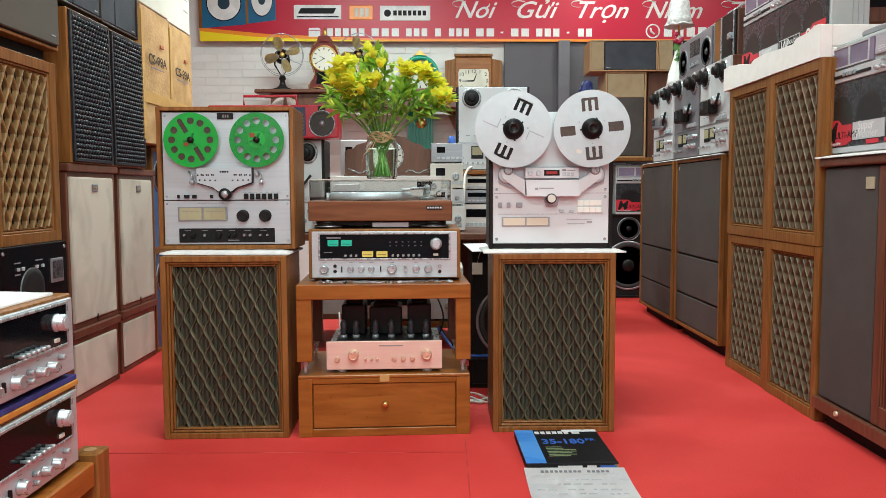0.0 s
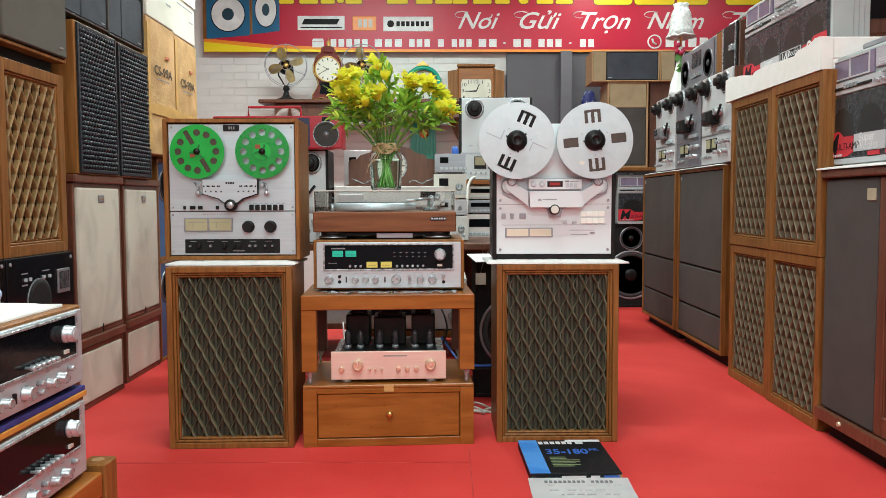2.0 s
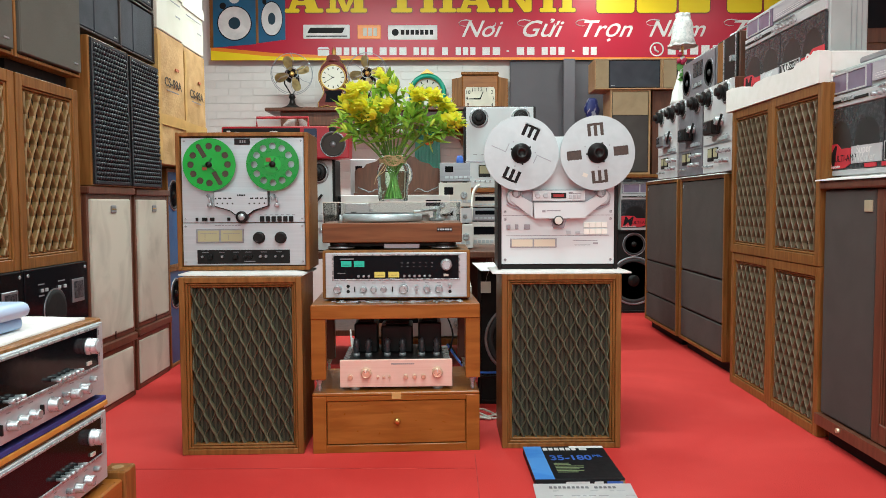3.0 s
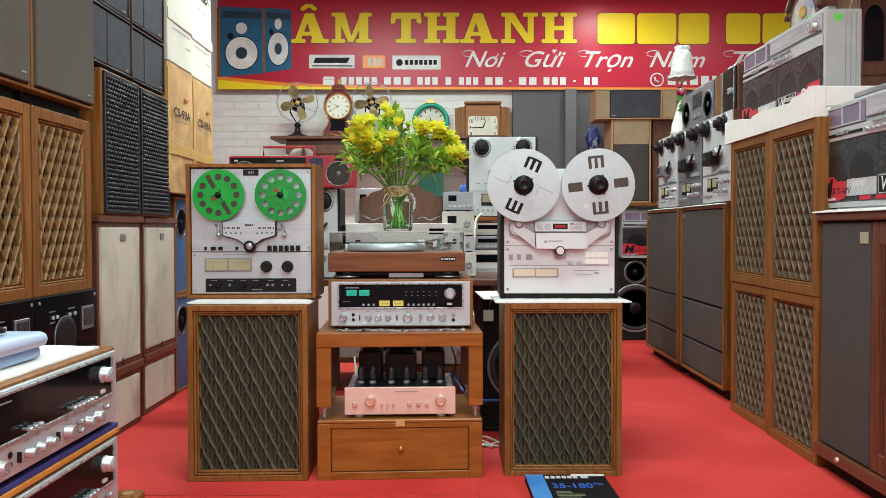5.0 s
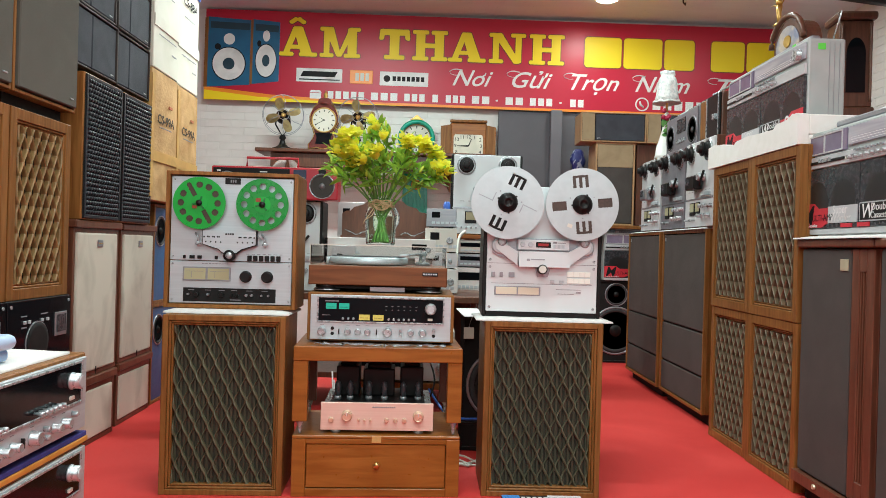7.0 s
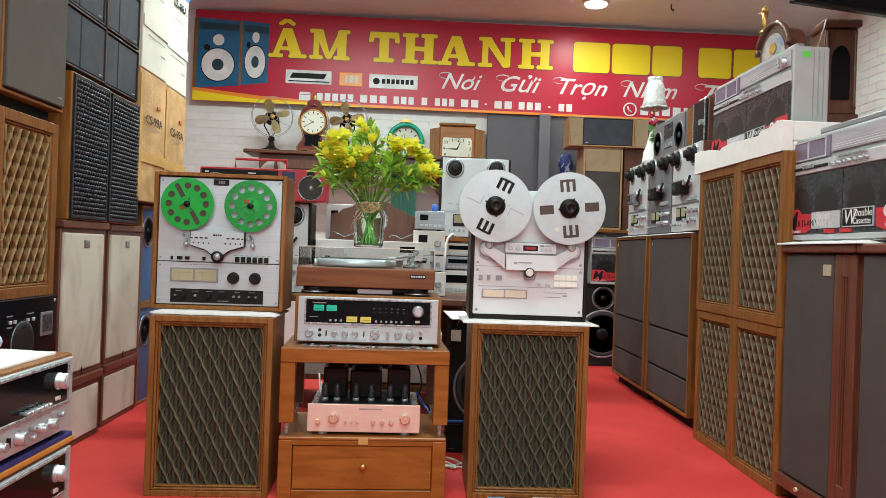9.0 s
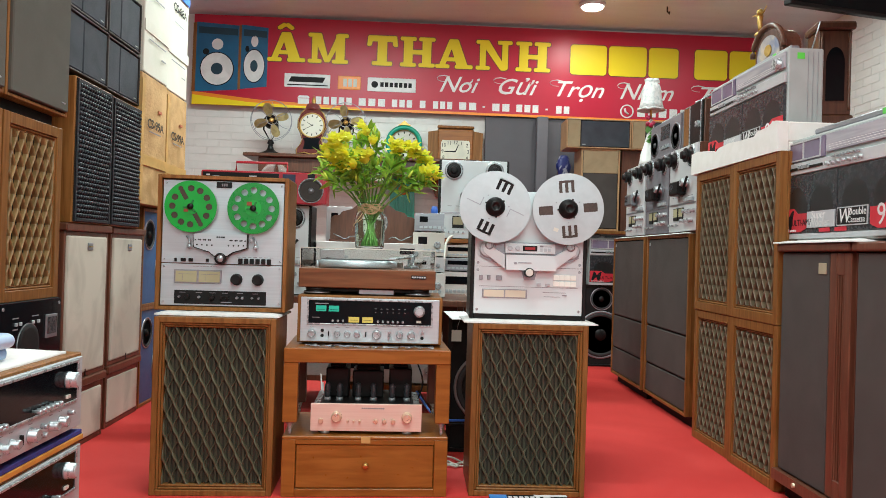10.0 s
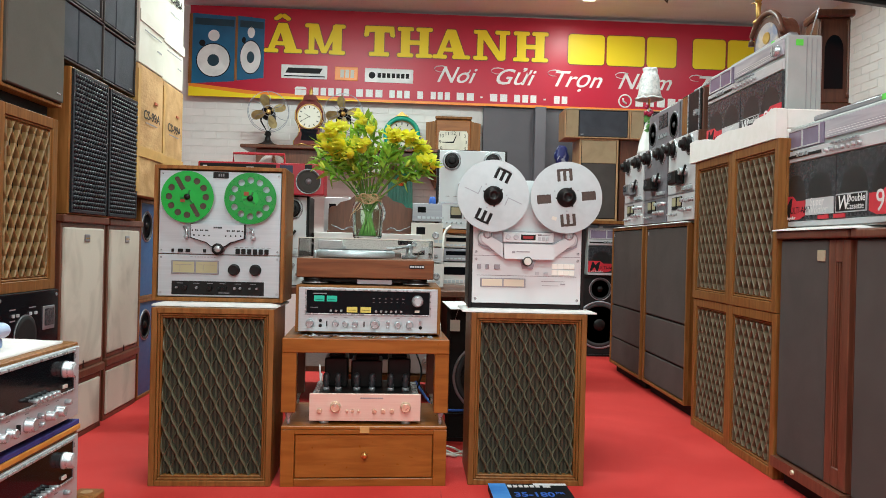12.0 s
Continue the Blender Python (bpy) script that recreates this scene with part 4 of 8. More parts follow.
def bouquet():
    """Yellow alstroemeria: crossing stems in the jar, narrow leaves and open six-petalled heads."""
    root = thing("flower_bouquet", VASE, "bouquet of yellow lilies with long green leaves", "flowers")
    rnd = random.Random(11)
    heads, leaves_at = [], []
    spread = [(-0.09, 0.385, 5), (-0.124, 0.440, 4), (-0.165, 0.395, 3), (-0.035, 0.360, 5), (-0.055, 0.480, 1), (0.022, 0.450, 1), (-0.012, 0.490, 2), (0.108, 0.430, 5), (0.155, 0.415, 5), (0.195, 0.375, 4), (0.228, 0.320, 4), (-0.190, 0.360, 0), (-0.120, 0.350, 3), (0.045, 0.400, 0), (0.085, 0.350, 0), (0.150, 0.330, 0), (-0.170, 0.310, 0), (-0.070, 0.420, 1), (0.01, 0.36, 0), (0.20, 0.30, 0), (0.06, 0.30, 0), (-0.05, 0.31, 0)]
    for i, (tx, tip_z, blooms) in enumerate(spread):
        ty = rnd.uniform(-0.11, -0.01) if blooms > 2 else rnd.uniform(-0.10, 0.09)
        tz = (tip_z - 0.035 - 0.17) / 0.86
        a = -0.030 * math.copysign(1, tx) * rnd.random()
        b = rnd.uniform(-0.025, 0.025)
        p = [Vector((a, b, 0.012)), Vector((0.02 * math.copysign(1, tx) * rnd.random(), b * -0.5, 0.16)), Vector((tx * 0.45, ty * 0.45, 0.16 + (tz - 0.02) * 0.5)), Vector((tx, ty, 0.17 + tz * 0.86))]
        pts = []
        for k in range(13):
            u = k / 12
            q = [p[0] * (1 - u) ** 3, p[1] * 3 * u * (1 - u) ** 2, p[2] * 3 * u * u * (1 - u), p[3] * u ** 3]
            pts.append(sum(q, Vector()))
        part("stem", tube(pts, 0.0036, 6), STEM, root)
        tip, way = pts[-1], (pts[-1] - pts[-3]).normalized()
        heads.append((tip, way, blooms))
        for k in (9, 9, 9, 10, 10, 10, 10, 10, 11, 11, 11, 11, 11, 11, 12, 12, 12, 12, 12, 12):
            leaves_at.append((pts[k], way))

    def blade(length, width, fold):
        bm = bmesh.new()
        prev = None
        for k in range(6):
            u = k / 5
            wd = width * math.sin(math.pi * min(1, 0.12 + u * 0.88)) ** 0.8 + 0.0004
            z = 0.35 * length * math.sin(u * 2.2) * fold
            row = [bm.verts.new((-wd, u * length, z + wd * 0.35)), bm.verts.new((0, u * length, z)), bm.verts.new((wd, u * length, z + wd * 0.35))]
            if prev:
                bm.faces.new((prev[0], prev[1], row[1], row[0]))
                bm.faces.new((prev[1], prev[2], row[2], row[1]))
            prev = row
        for f in bm.faces:
            f.smooth = True
        return bm

    kinds = []
    for ln, wd, fo in ((0.064, 0.0082, 0.5), (0.080, 0.0088, -0.3), (0.054, 0.0078, 0.8)):
        bm = blade(ln, wd, fo)
        me = bpy.data.meshes.new("leaf")
        bm.to_mesh(me)
        bm.free()
        me.materials.append(LEAF)
        kinds.append(me)

    def put(name, me, at, way, roll):
        ob = new(name, me)
        ob.parent = root
        q = way.to_track_quat("Y", "Z")
        ob.matrix_basis = Matrix.Translation(at) @ q.to_matrix().to_4x4() @ Matrix.Rotation(roll, 4, "Y")
        return ob

    for at, way in leaves_at:
        d = Vector((rnd.uniform(-1, 1), rnd.uniform(-1, 1), rnd.uniform(-0.95, 0.6))) + way * 0.5 + Vector((at.x * 2.0, at.y, 0))
        put("leaf", rnd.choice(kinds), at, d.normalized(), rnd.uniform(-0.8, 0.8))
    pm = bpy.data.meshes.new("petal")
    bm = blade(0.043, 0.0125, 0.55)
    bm.to_mesh(pm)
    bm.free()
    pm.materials.append(PETAL)
    gm = bpy.data.meshes.new("bud")
    bm = lathe([(0.001, 0), (0.005, 0.008), (0.0065, 0.02), (0.004, 0.032), (0.0005, 0.036)], 8, "z")
    bmesh.ops.transform(bm, matrix=Matrix.Rotation(-math.pi / 2, 4, "X"), verts=bm.verts[:])
    bm.to_mesh(gm)
    bm.free()
    gm.materials.append(material("yellow_green_bud", (0.30, 0.44, 0.03), 0.5, colour2=(0.50, 0.60, 0.06)))
    for tip, way, blooms in heads:
        for j in range(blooms + (2 if blooms > 2 else 0)):
            axis = (way * 0.6 + Vector((rnd.uniform(-0.7, 0.7), rnd.uniform(-1.5, -0.4), rnd.uniform(-0.3, 0.7)))).normalized()
            base = tip + axis * 0.010 + Vector((rnd.uniform(-0.03, 0.03), rnd.uniform(-0.03, 0.005), rnd.uniform(-0.026, 0.02)))
            side = axis.orthogonal().normalized()
            wide = rnd.uniform(0.5, 1.25)
            for k in range(6):
                dirn = (axis + (Matrix.Rotation(k * math.pi / 3, 3, axis) @ side) * wide * (0.8 if k % 2 else 1.1)).normalized()
                put("petal", pm, base, dirn, rnd.uniform(-0.3, 0.3))
        for j in range(2 if blooms == 0 else 5 if blooms < 3 else 2):
            put("bud", gm, tip + Vector((rnd.uniform(-0.03, 0.03), rnd.uniform(-0.03, 0.02), rnd.uniform(-0.02, 0.015))), (way + Vector((rnd.uniform(-0.8, 0.8), rnd.uniform(-0.8, 0.5), 0.3))).normalized(), 0)
    return root


bouquet()


def disc_with_holes(r, holes, thick, n=216, rings=60, hub=0.0):
    """A disc facing -y with cut-out shapes, made as a fine polar sheet."""
    out = bmesh.new()
    r0 = hub
    grid = [[out.verts.new(((r0 + (r - r0) * k / rings) * math.cos(2 * math.pi * i / n), 0, (r0 + (r - r0) * k / rings) * math.sin(2 * math.pi * i / n))) for i in range(n)] for k in range(rings + 1)]
    for k in range(rings):
        for i in range(n):
            j = (i + 1) % n
            q = [grid[k][i], grid[k + 1][i], grid[k + 1][j], grid[k][j]]
            c = sum((v.co for v in q), Vector()) / 4
            if not any(h(c.x, c.z) for h in holes):
                out.faces.new(q)
    loose = [v for v in out.verts if not v.link_faces]
    bmesh.ops.delete(out, geom=loose, context="VERTS")
    bmesh.ops.recalc_face_normals(out, faces=out.faces[:])
    bmesh.ops.solidify(out, geom=out.faces[:], thickness=thick)
    return out


def slot(cx, cz, hw, hh, turn=0.0):
    ca, sa = math.cos(turn), math.sin(turn)
    return lambda x, z: abs((x - cx) * ca + (z - cz) * sa) < hw and abs(-(x - cx) * sa + (z - cz) * ca) < hh


def hole(cx, cz, r):
    return lambda x, z: (x - cx) ** 2 + (z - cz) ** 2 < r * r


def wood_deck():
    root = thing("reel_tape_deck", pose(-0.760, 2.705, 0.652, 0, 0, 1.6), "silver reel tape deck with green reels in a walnut case", "tape deck")
    w, h, d = 0.476, 0.498, 0.22
    case = frame_ring(w, h, 0.014, -0.012, 0.03, bevel=0.002)
    part("case_rim", case, WALNUT, root)
    part("case", box(-w / 2, w / 2, 0.0302, d, 0, h, 0.003), WALNUT, root)
    pw = w / 2 - 0.017
    part("upper_panel", box(-pw, pw, 0.0, 0.031, 0.174, h - 0.018, 0.0015), ALU, root, "brushed aluminium panel")
    part("lower_panel", box(-pw, pw, 0.0, 0.031, 0.017, 0.171, 0.0015), ALU, root, "brushed aluminium panel")
    # reels
    for x in (-0.114, 0.113):
        z = 0.382
        reel = part("reel", disc_with_holes(0.0945, [hole(0.066 * math.cos(a * math.pi / 6), 0.066 * math.sin(a * math.pi / 6), 0.0118) for a in range(12) if a not in ((4, 10) if x < 0 else ())] + ([slot(0.024 * s, -0.0416 * s, 0.027, 0.0085, -math.pi / 3) for s in (-1, 1)] + [hole(0.0105 * s, -0.0182 * s, 0.0085) for s in (-1, 1)] + [hole(0.0375 * s, -0.065 * s, 0.0085) for s in (-1, 1)] if x < 0 else []), 0.0022), GREEN if x < 0 else GREEN_DEEP, root, "bright green pierced reel" if x < 0 else "deep green pierced reel")
        reel.location = (x, -0.026, z)
        if x > 0:
            part("wound_tape", lathe([(0.048, -0.012), (0.048, -0.003)], 40, "y"), GREEN_TAPE, reel)
        else:
            part("wound_tape", lathe([(0.084, -0.012), (0.084, -0.003)], 48, "y"), material("brown_wound_tape", (0.05, 0.028, 0.02), 0.4, colour2=(0.07, 0.04, 0.028), scale=(90, 90, 90)), reel, "dark brown wound tape")
        part("hub", lathe([(0.030, -0.013), (0.030, 0.001)], 32, "y"), GREEN, reel)
        part("spindle", lathe([(0.011, -0.016), (0.011, 0.008), (0.006, 0.012), (0.002, 0.013)], 18, "y"), BLACK, reel)
        for k in range(3):
            part("hub_lug", box(-0.0035, 0.0035, -0.004, 0.0, 0.012, 0.026, 0.001), GREEN_TAPE, reel).matrix_basis = pose(0, 0, 0, 0, 120 * k + 20, 0)
        part("red_mark", box(-0.024, -0.008, -0.0026, -0.0023, -0.020, -0.009) if x < 0 else box(-0.024, -0.006, -0.0026, -0.0023, 0.010, 0.024), material("red_sticker", (0.30, 0.055, 0.02), 0.5), reel)
    part("counter", box(-0.028, 0.028, -0.004, 0.0, 0.455, 0.477, 0.001), BLACK, root, "black tape counter")
    bars([(-0.006 + i * 0.008, 0.466, 0.005, 0.010) for i in range(3)], -0.004, root, INK_GREY, "counter_digits")
    hc = part("head_cover", outline([(-0.098, 0.284), (0.092, 0.284), (0.092, 0.235), (0.04, 0.218), (0.022, 0.204), (-0.024, 0.204), (-0.042, 0.218), (-0.098, 0.235)], -0.026, 0.0), ALU, root, "silver perforated head cover")
    part("cover_edge", outline([(-0.101, 0.286), (-0.097, 0.286), (-0.097, 0.237), (-0.042, 0.22), (-0.024, 0.206), (0.022, 0.206), (0.04, 0.22), (0.091, 0.237), (0.091, 0.286), (0.095, 0.286), (0.095, 0.233), (0.042, 0.215), (0.023, 0.20), (-0.025, 0.20), (-0.044, 0.215), (-0.101, 0.233)], -0.022, 0.0), BLACK, root)
    rnd = random.Random(2)
    bm = bmesh.new()
    for s in (-1, 1):
        for i in range(11):
            lathe([(0.003, 0), (0.003, 0.0006)], 10, "y", (-0.003 + s * (0.03 + 0.006 * i), -0.026, 0.242 + 0.022 * abs(math.sin(i * 2.1))), bm, smooth=False)
    for f in bm.faces:
        f.smooth = False
    part("perforation", bm, BLACK, hc)["kind"] = "stuff"
    bars([(-0.014 + i * 0.008, 0.272, 0.006, 0.006) for i in range(4)], -0.026, hc, INK)
    part("pinch_roller", lathe([(0.021, 0.0), (0.021, 0.020), (0.015, 0.022)], 26, "y", (-0.001, -0.01, 0.194)), BLACK, root)
    part("roller_cap", lathe([(0.0125, 0), (0.012, 0.004), (0.003, 0.005)], 22, "y", (-0.001, -0.032, 0.194)), CHROME, root)
    for s, x in ((-1, -0.118), (1, 0.122)):
        arm = part("tension_arm", tube([(x - 0.012, -0.008, 0.274), (x, -0.012, 0.262), (x + 0.002, -0.016, 0.238)], 0.004, 8), CHROME, root)
        part("roller", lathe([(0.008, 0), (0.008, 0.014), (0.004, 0.016)], 16, "y", (x + 0.002, -0.012, 0.236)), CHROME, arm)
        part("guide", lathe([(0.006, 0), (0.006, 0.012), (0.008, 0.014)], 14, "y", (x - s * 0.016, 0, 0.264)), CHROME, root)
    for x, sx in ((-0.168, 0.008), (-0.14, 0.018), (-0.113, 0.015), (-0.053, 0.010)):
        part("button", box(x - sx / 2, x + sx / 2, -0.009, 0, 0.180, 0.192, 0.001), BLACK, root)
    for i in range(6):
        part("key", box(0.060 + 0.021 * i, 0.075 + 0.021 * i, -0.010, 0, 0.176, 0.196, 0.0015), BLACK, root, "black transport key" if i == 0 else "")
    mf = part("meter_window", box(-0.172, -0.0, -0.004, 0.0, 0.100, 0.150, 0.001), ALU_DK, root)
    for a in (-0.166, -0.082):
        mt = part("level_meter", box(a, a + 0.076, -0.0055, -0.004, 0.105, 0.145), PALE_METER, mf, "pale yellow level meter")
        bars([(a + 0.038, 0.134, 0.06, 0.0012), (a + 0.026, 0.122, 0.0012, 0.022)], -0.0056, mt, INK_GREY, "scale")
    for x in (0.055, 0.133):
        k = part("level_knob", knob(0.020, 0.022, (x, 0, 0.118), 26), BLACK, root, "black knob")
    strip = part("lower_strip", box(-0.17, 0.165, -0.003, 0, 0.024, 0.074, 0.001), BLACK_MATT, root, "black control strip")
    for i, (x, r) in enumerate(((-0.15, 0.004), (-0.12, 0.008), (-0.078, 0.005), (-0.03, 0.009), (0.005, 0.006), (0.025, 0.006), (0.06, 0.005), (0.08, 0.005), (0.115, 0.004), (0.14, 0.004))):
        part("small_knob", knob(r, 0.014, (x, -0.003, 0.050), 14, ridge=False), BLACK if r > 0.005 else ALU_DK, strip)
    bars([(x, 0.066, 0.022, 0.002) for x in (-0.14, -0.08, -0.03, 0.015, 0.07, 0.125)] + [(0.02, 0.032, 0.04, 0.003)], -0.003, strip, INK_GREY)
    for sx in (-1, 1):
        for z in (0.03, 0.16, 0.186, h - 0.03):
            part("screw", lathe([(0.0042, 0), (0.0035, 0.0015)], 10, "y", (sx * (pw - 0.010), 0, z)), CHROME, root)
    bars([(-0.10 + 0.012 * i, 0.163 - 0.0, 0.009, 0.0018) for i in range(8)] + [(0.06 + 0.02 * i, 0.201, 0.012, 0.0018) for i in range(7)], 0.0, root, INK_GREY)
    return root


wood_deck()


def white_deck():
    root = thing("reel_tape_deck", pose(0.383, 2.725, 0.649, 0, 0, -0.6), "white reel tape deck with large silver reels", "tape deck")
    w, h, d = 0.41, 0.482, 0.24
    part("case", box(-w / 2 - 0.014, w / 2 + 0.014, 0.02, d, 0.0, h - 0.004, 0.004), BLACK, root, "black case")
    part("side_strip", box(-w / 2 - 0.014, -w / 2 - 0.0008, 0.0, 0.0195, 0.0, h - 0.01, 0.002), BLACK, root)
    part("side_strip", box(w / 2 + 0.0008, w / 2 + 0.014, 0.0, 0.0195, 0.0, h - 0.01, 0.002), BLACK, root)
    part("base_bar", box(-w / 2, w / 2, 0.004, 0.0195, 0.0, 0.018, 0.002), BLACK, root)
    part("front_panel", box(-w / 2, w / 2, 0.0, 0.0196, 0.0185, h, 0.002), WHITE_PANEL, root, "white painted panel")
    part("panel_line", box(-w / 2 + 0.004, w / 2 - 0.004, -0.0006, 0.0001, 0.196, 0.1975), INK_GREY, root)
    part("panel_line", box(-w / 2 + 0.018, w / 2 - 0.018, -0.0006, 0.0001, 0.122, 0.1235), INK_GREY, root)
    # large reels
    R = 0.1325

    def em(turn):
        ca, sa = math.cos(turn), math.sin(turn)
        out = []
        for dx in (-0.0225, 0.0, 0.0225):
            cx, cz = dx, 0.083
            out.append(slot(cx * ca - cz * sa, cx * sa + cz * ca, 0.0060, 0.022, turn))
        cx, cz = 0.0, 0.102
        out.append(slot(cx * ca - cz * sa, cx * sa + cz * ca, 0.0275, 0.0045, turn))
        return out

    def window(turn, hw=0.026, hh=0.0165):
        return [slot(0.083 * math.cos(turn), 0.083 * math.sin(turn), hw, hh, turn)]

    for x, turn, full in ((-0.138, -0.42, False), (0.133, 0.10, True)):
        holes = em(turn) + em(turn + math.pi)
        if full:
            holes += window(turn) + window(turn + math.pi)
        reel = part("reel", disc_with_holes(R, holes, 0.0016, 360, 104), REEL_METAL, root, "large silver reel with cut-outs")
        reel.location = (x, -0.058, 0.418)
        bk = part("back_flange", disc_with_holes(R, holes, 0.0016, 360, 104), REEL_METAL, reel)
        bk.location = (0, 0.0105, 0)
        if full:
            part("wound_tape", lathe([(0.116, -0.0095), (0.116, -0.0022)], 56, "y"), material("brown_tape", (0.05, 0.03, 0.022), 0.4, colour2=(0.07, 0.04, 0.03), scale=(90, 90, 90)), reel, "dark brown wound tape")
            part("sticker", box(-0.008, 0.010, -0.0004, 0.0, -0.006, 0.007), CARD_WHITE, reel).matrix_basis = pose(-0.045, -0.0008, -0.078, 0, 20, 0)
        else:
            part("wound_tape", lathe([(0.106, -0.0095), (0.106, -0.0022)], 56, "y"), BLACK_MATT, reel)
            for s in (-1, 1):
                c = math.cos(turn + (0 if s > 0 else math.pi))
                lines = bmesh.new()
                box(0.052, 0.108, -0.0006, 0.0, 0.0150, 0.0185, 0, lines)
                box(0.052, 0.0555, -0.0006, 0.0, -0.015, 0.0155, 0, lines)
                ob = part("pressed_edge", lines, ALU_DK, reel)
                ob.matrix_basis = pose(0, -0.0003, 0, 0, -math.degrees(turn), 0) @ (Matrix() if s > 0 else Matrix.Rotation(math.pi, 4, "Y"))
        ad = part("hub_adapter", lathe([(0.036, -0.018), (0.036, 0.006), (0.031, 0.010), (0.029, 0.016), (0.022, 0.018), (0.021, 0.030), (0.014, 0.033), (0.011, 0.026), (0.004, 0.026)], 36, "y"), BLACK, reel, "black hub adapter")
        for k in range(3):
            a = math.pi / 2 + k * 2 * math.pi / 3 + turn
            part("lug", box(-0.003, 0.003, -0.004, -0.0005, 0.034, 0.041, 0.0008), BLACK, ad).matrix_basis = pose(0, 0, 0, 0, -math.degrees(a), 0)
            part("screw", lathe([(0.0028, 0), (0.002, 0.001)], 8, "y", (0.050 * math.cos(a + 1.0), 0, 0.050 * math.sin(a + 1.0))), ALU_DK, reel)
        part("spindle_neck", lathe([(0.012, 0), (0.012, 0.048)], 18, "y", (x, 0, 0.418)), BLACK, root)
    # head block
    # tray in grey: its colour stands in for shadow in the gaps round the covers
    sh = part("head_tray", outline([(-0.188, 0.262), (-0.18, 0.285), (-0.14, 0.29), (0.14, 0.29), (0.18, 0.285), (0.19, 0.262), (0.186, 0.235), (0.16, 0.222), (0.03, 0.180), (0.022, 0.150), (-0.018, 0.150), (-0.026, 0.180), (-0.16, 0.222), (-0.186, 0.235)], -0.007, 0.0), ALU_DK, root)
    part("head_cover", outline([(-0.092, 0.243), (0.092, 0.243), (0.098, 0.186), (-0.088, 0.186)], -0.036, 0.0), WHITE_PANEL, root, "white head cover")
    for s in (-1, 1):
        part("arm_cover", outline([(s * 0.094, 0.242), (s * 0.166, 0.284), (s * 0.178, 0.275), (s * 0.172, 0.250), (s * 0.094, 0.19)][::s], -0.026, 0.0), WHITE_PANEL, root)
        part("roller", lathe([(0.017, 0), (0.017, 0.020), (0.012, 0.024)], 20, "y", (s * 0.152, -0.007, 0.277)), CHROME, root)
        part("wheel", lathe([(0.03, 0), (0.03, 0.012), (0.026, 0.014)], 28, "y", (s * 0.158, -0.003, 0.262)), ALU, root)
    part("roller_cover", lathe([(0.018, 0), (0.018, 0.03), (0.012, 0.033)], 24, "y", (-0.002, -0.007, 0.178)), RUBBER, root)
    part("roller_cap", lathe([(0.014, 0), (0.013, 0.003)], 24, "y", (-0.002, -0.040, 0.178)), IVORY, root)
    cb = part("counter_bar", box(-0.094, 0.094, -0.030, 0.0, 0.249, 0.286, 0.002), WHITE_PANEL, root)
    part("display", box(-0.028, 0.026, -0.0315, -0.0299, 0.258, 0.278), BLACK, cb)
    part("digits", box(-0.02, 0.018, -0.0322, -0.0314, 0.263, 0.273), RED_DISPLAY, cb, "red counter digits")
    for x in (-0.076, -0.047):
        part("round_button", knob(0.009, 0.006, (x, -0.030, 0.268), 18), ALU, cb)
    for i in range(3):
        part("key", box(0.036 + 0.015 * i, 0.047 + 0.015 * i, -0.033, -0.030, 0.257, 0.270, 0.001), ALU, cb)
    bars([(0.042, 0.277, 0.014, 0.006), (0.066, 0.276, 0.03, 0.002)], -0.030, cb, INK_GREY)
    bars([(-0.055, 0.212, 0.012, 0.008), (-0.02, 0.214, 0.05, 0.004)], -0.036, root, ALU_DK)
    for x, ww in ((-0.18, 0.014), (-0.15, 0.012), (-0.112, 0.022)):
        part("switch", box(x - ww / 2, x + ww / 2, -0.006, 0, 0.146, 0.164, 0.001), ALU_DK, root)
    part("button", box(0.031, 0.047, -0.005, 0, 0.128, 0.140, 0.001), ALU, root)
    part("button", box(0.064, 0.081, -0.005, 0, 0.128, 0.138, 0.001), ALU, root)
    for r in range(2):
        for i in range(4):
            # white keys with a faint emission of their own
            part("transport_key", box(0.094 + 0.0215 * i, 0.1145 + 0.0215 * i, -0.006, 0, 0.128 + 0.024 * r, 0.147 + 0.024 * r, 0.001), glow("key_white_glow", (0.85, 0.87, 0.8), 0.12) if r + i == 0 else bpy.data.materials["key_white_glow"], root)
    mw = part("meter_window", box(-0.174, -0.004, -0.003, 0.0, 0.079, 0.113, 0.001), ALU_DK, root)
    for a in (-0.168, -0.086):
        part("level_meter", box(a, a + 0.076, -0.0045, -0.003, 0.083, 0.109), AMBER_METER, mw, "amber lit level meter")
    part("badge", box(0.128, 0.146, -0.002, 0, 0.092, 0.097), ALU_DK, root)
    bars([(0.10, 0.104, 0.09, 0.0015), (0.09, 0.088, 0.06, 0.0015)], 0.0, root, INK_GREY)
    for sx in (-1, 1):
        for z in (0.034, 0.183, 0.210, h - 0.02):
            part("screw", lathe([(0.0055, 0), (0.0045, 0.002)], 12, "y", (sx * (w / 2 - 0.013), 0, z)), CHROME, root)
    return root


white_deck()


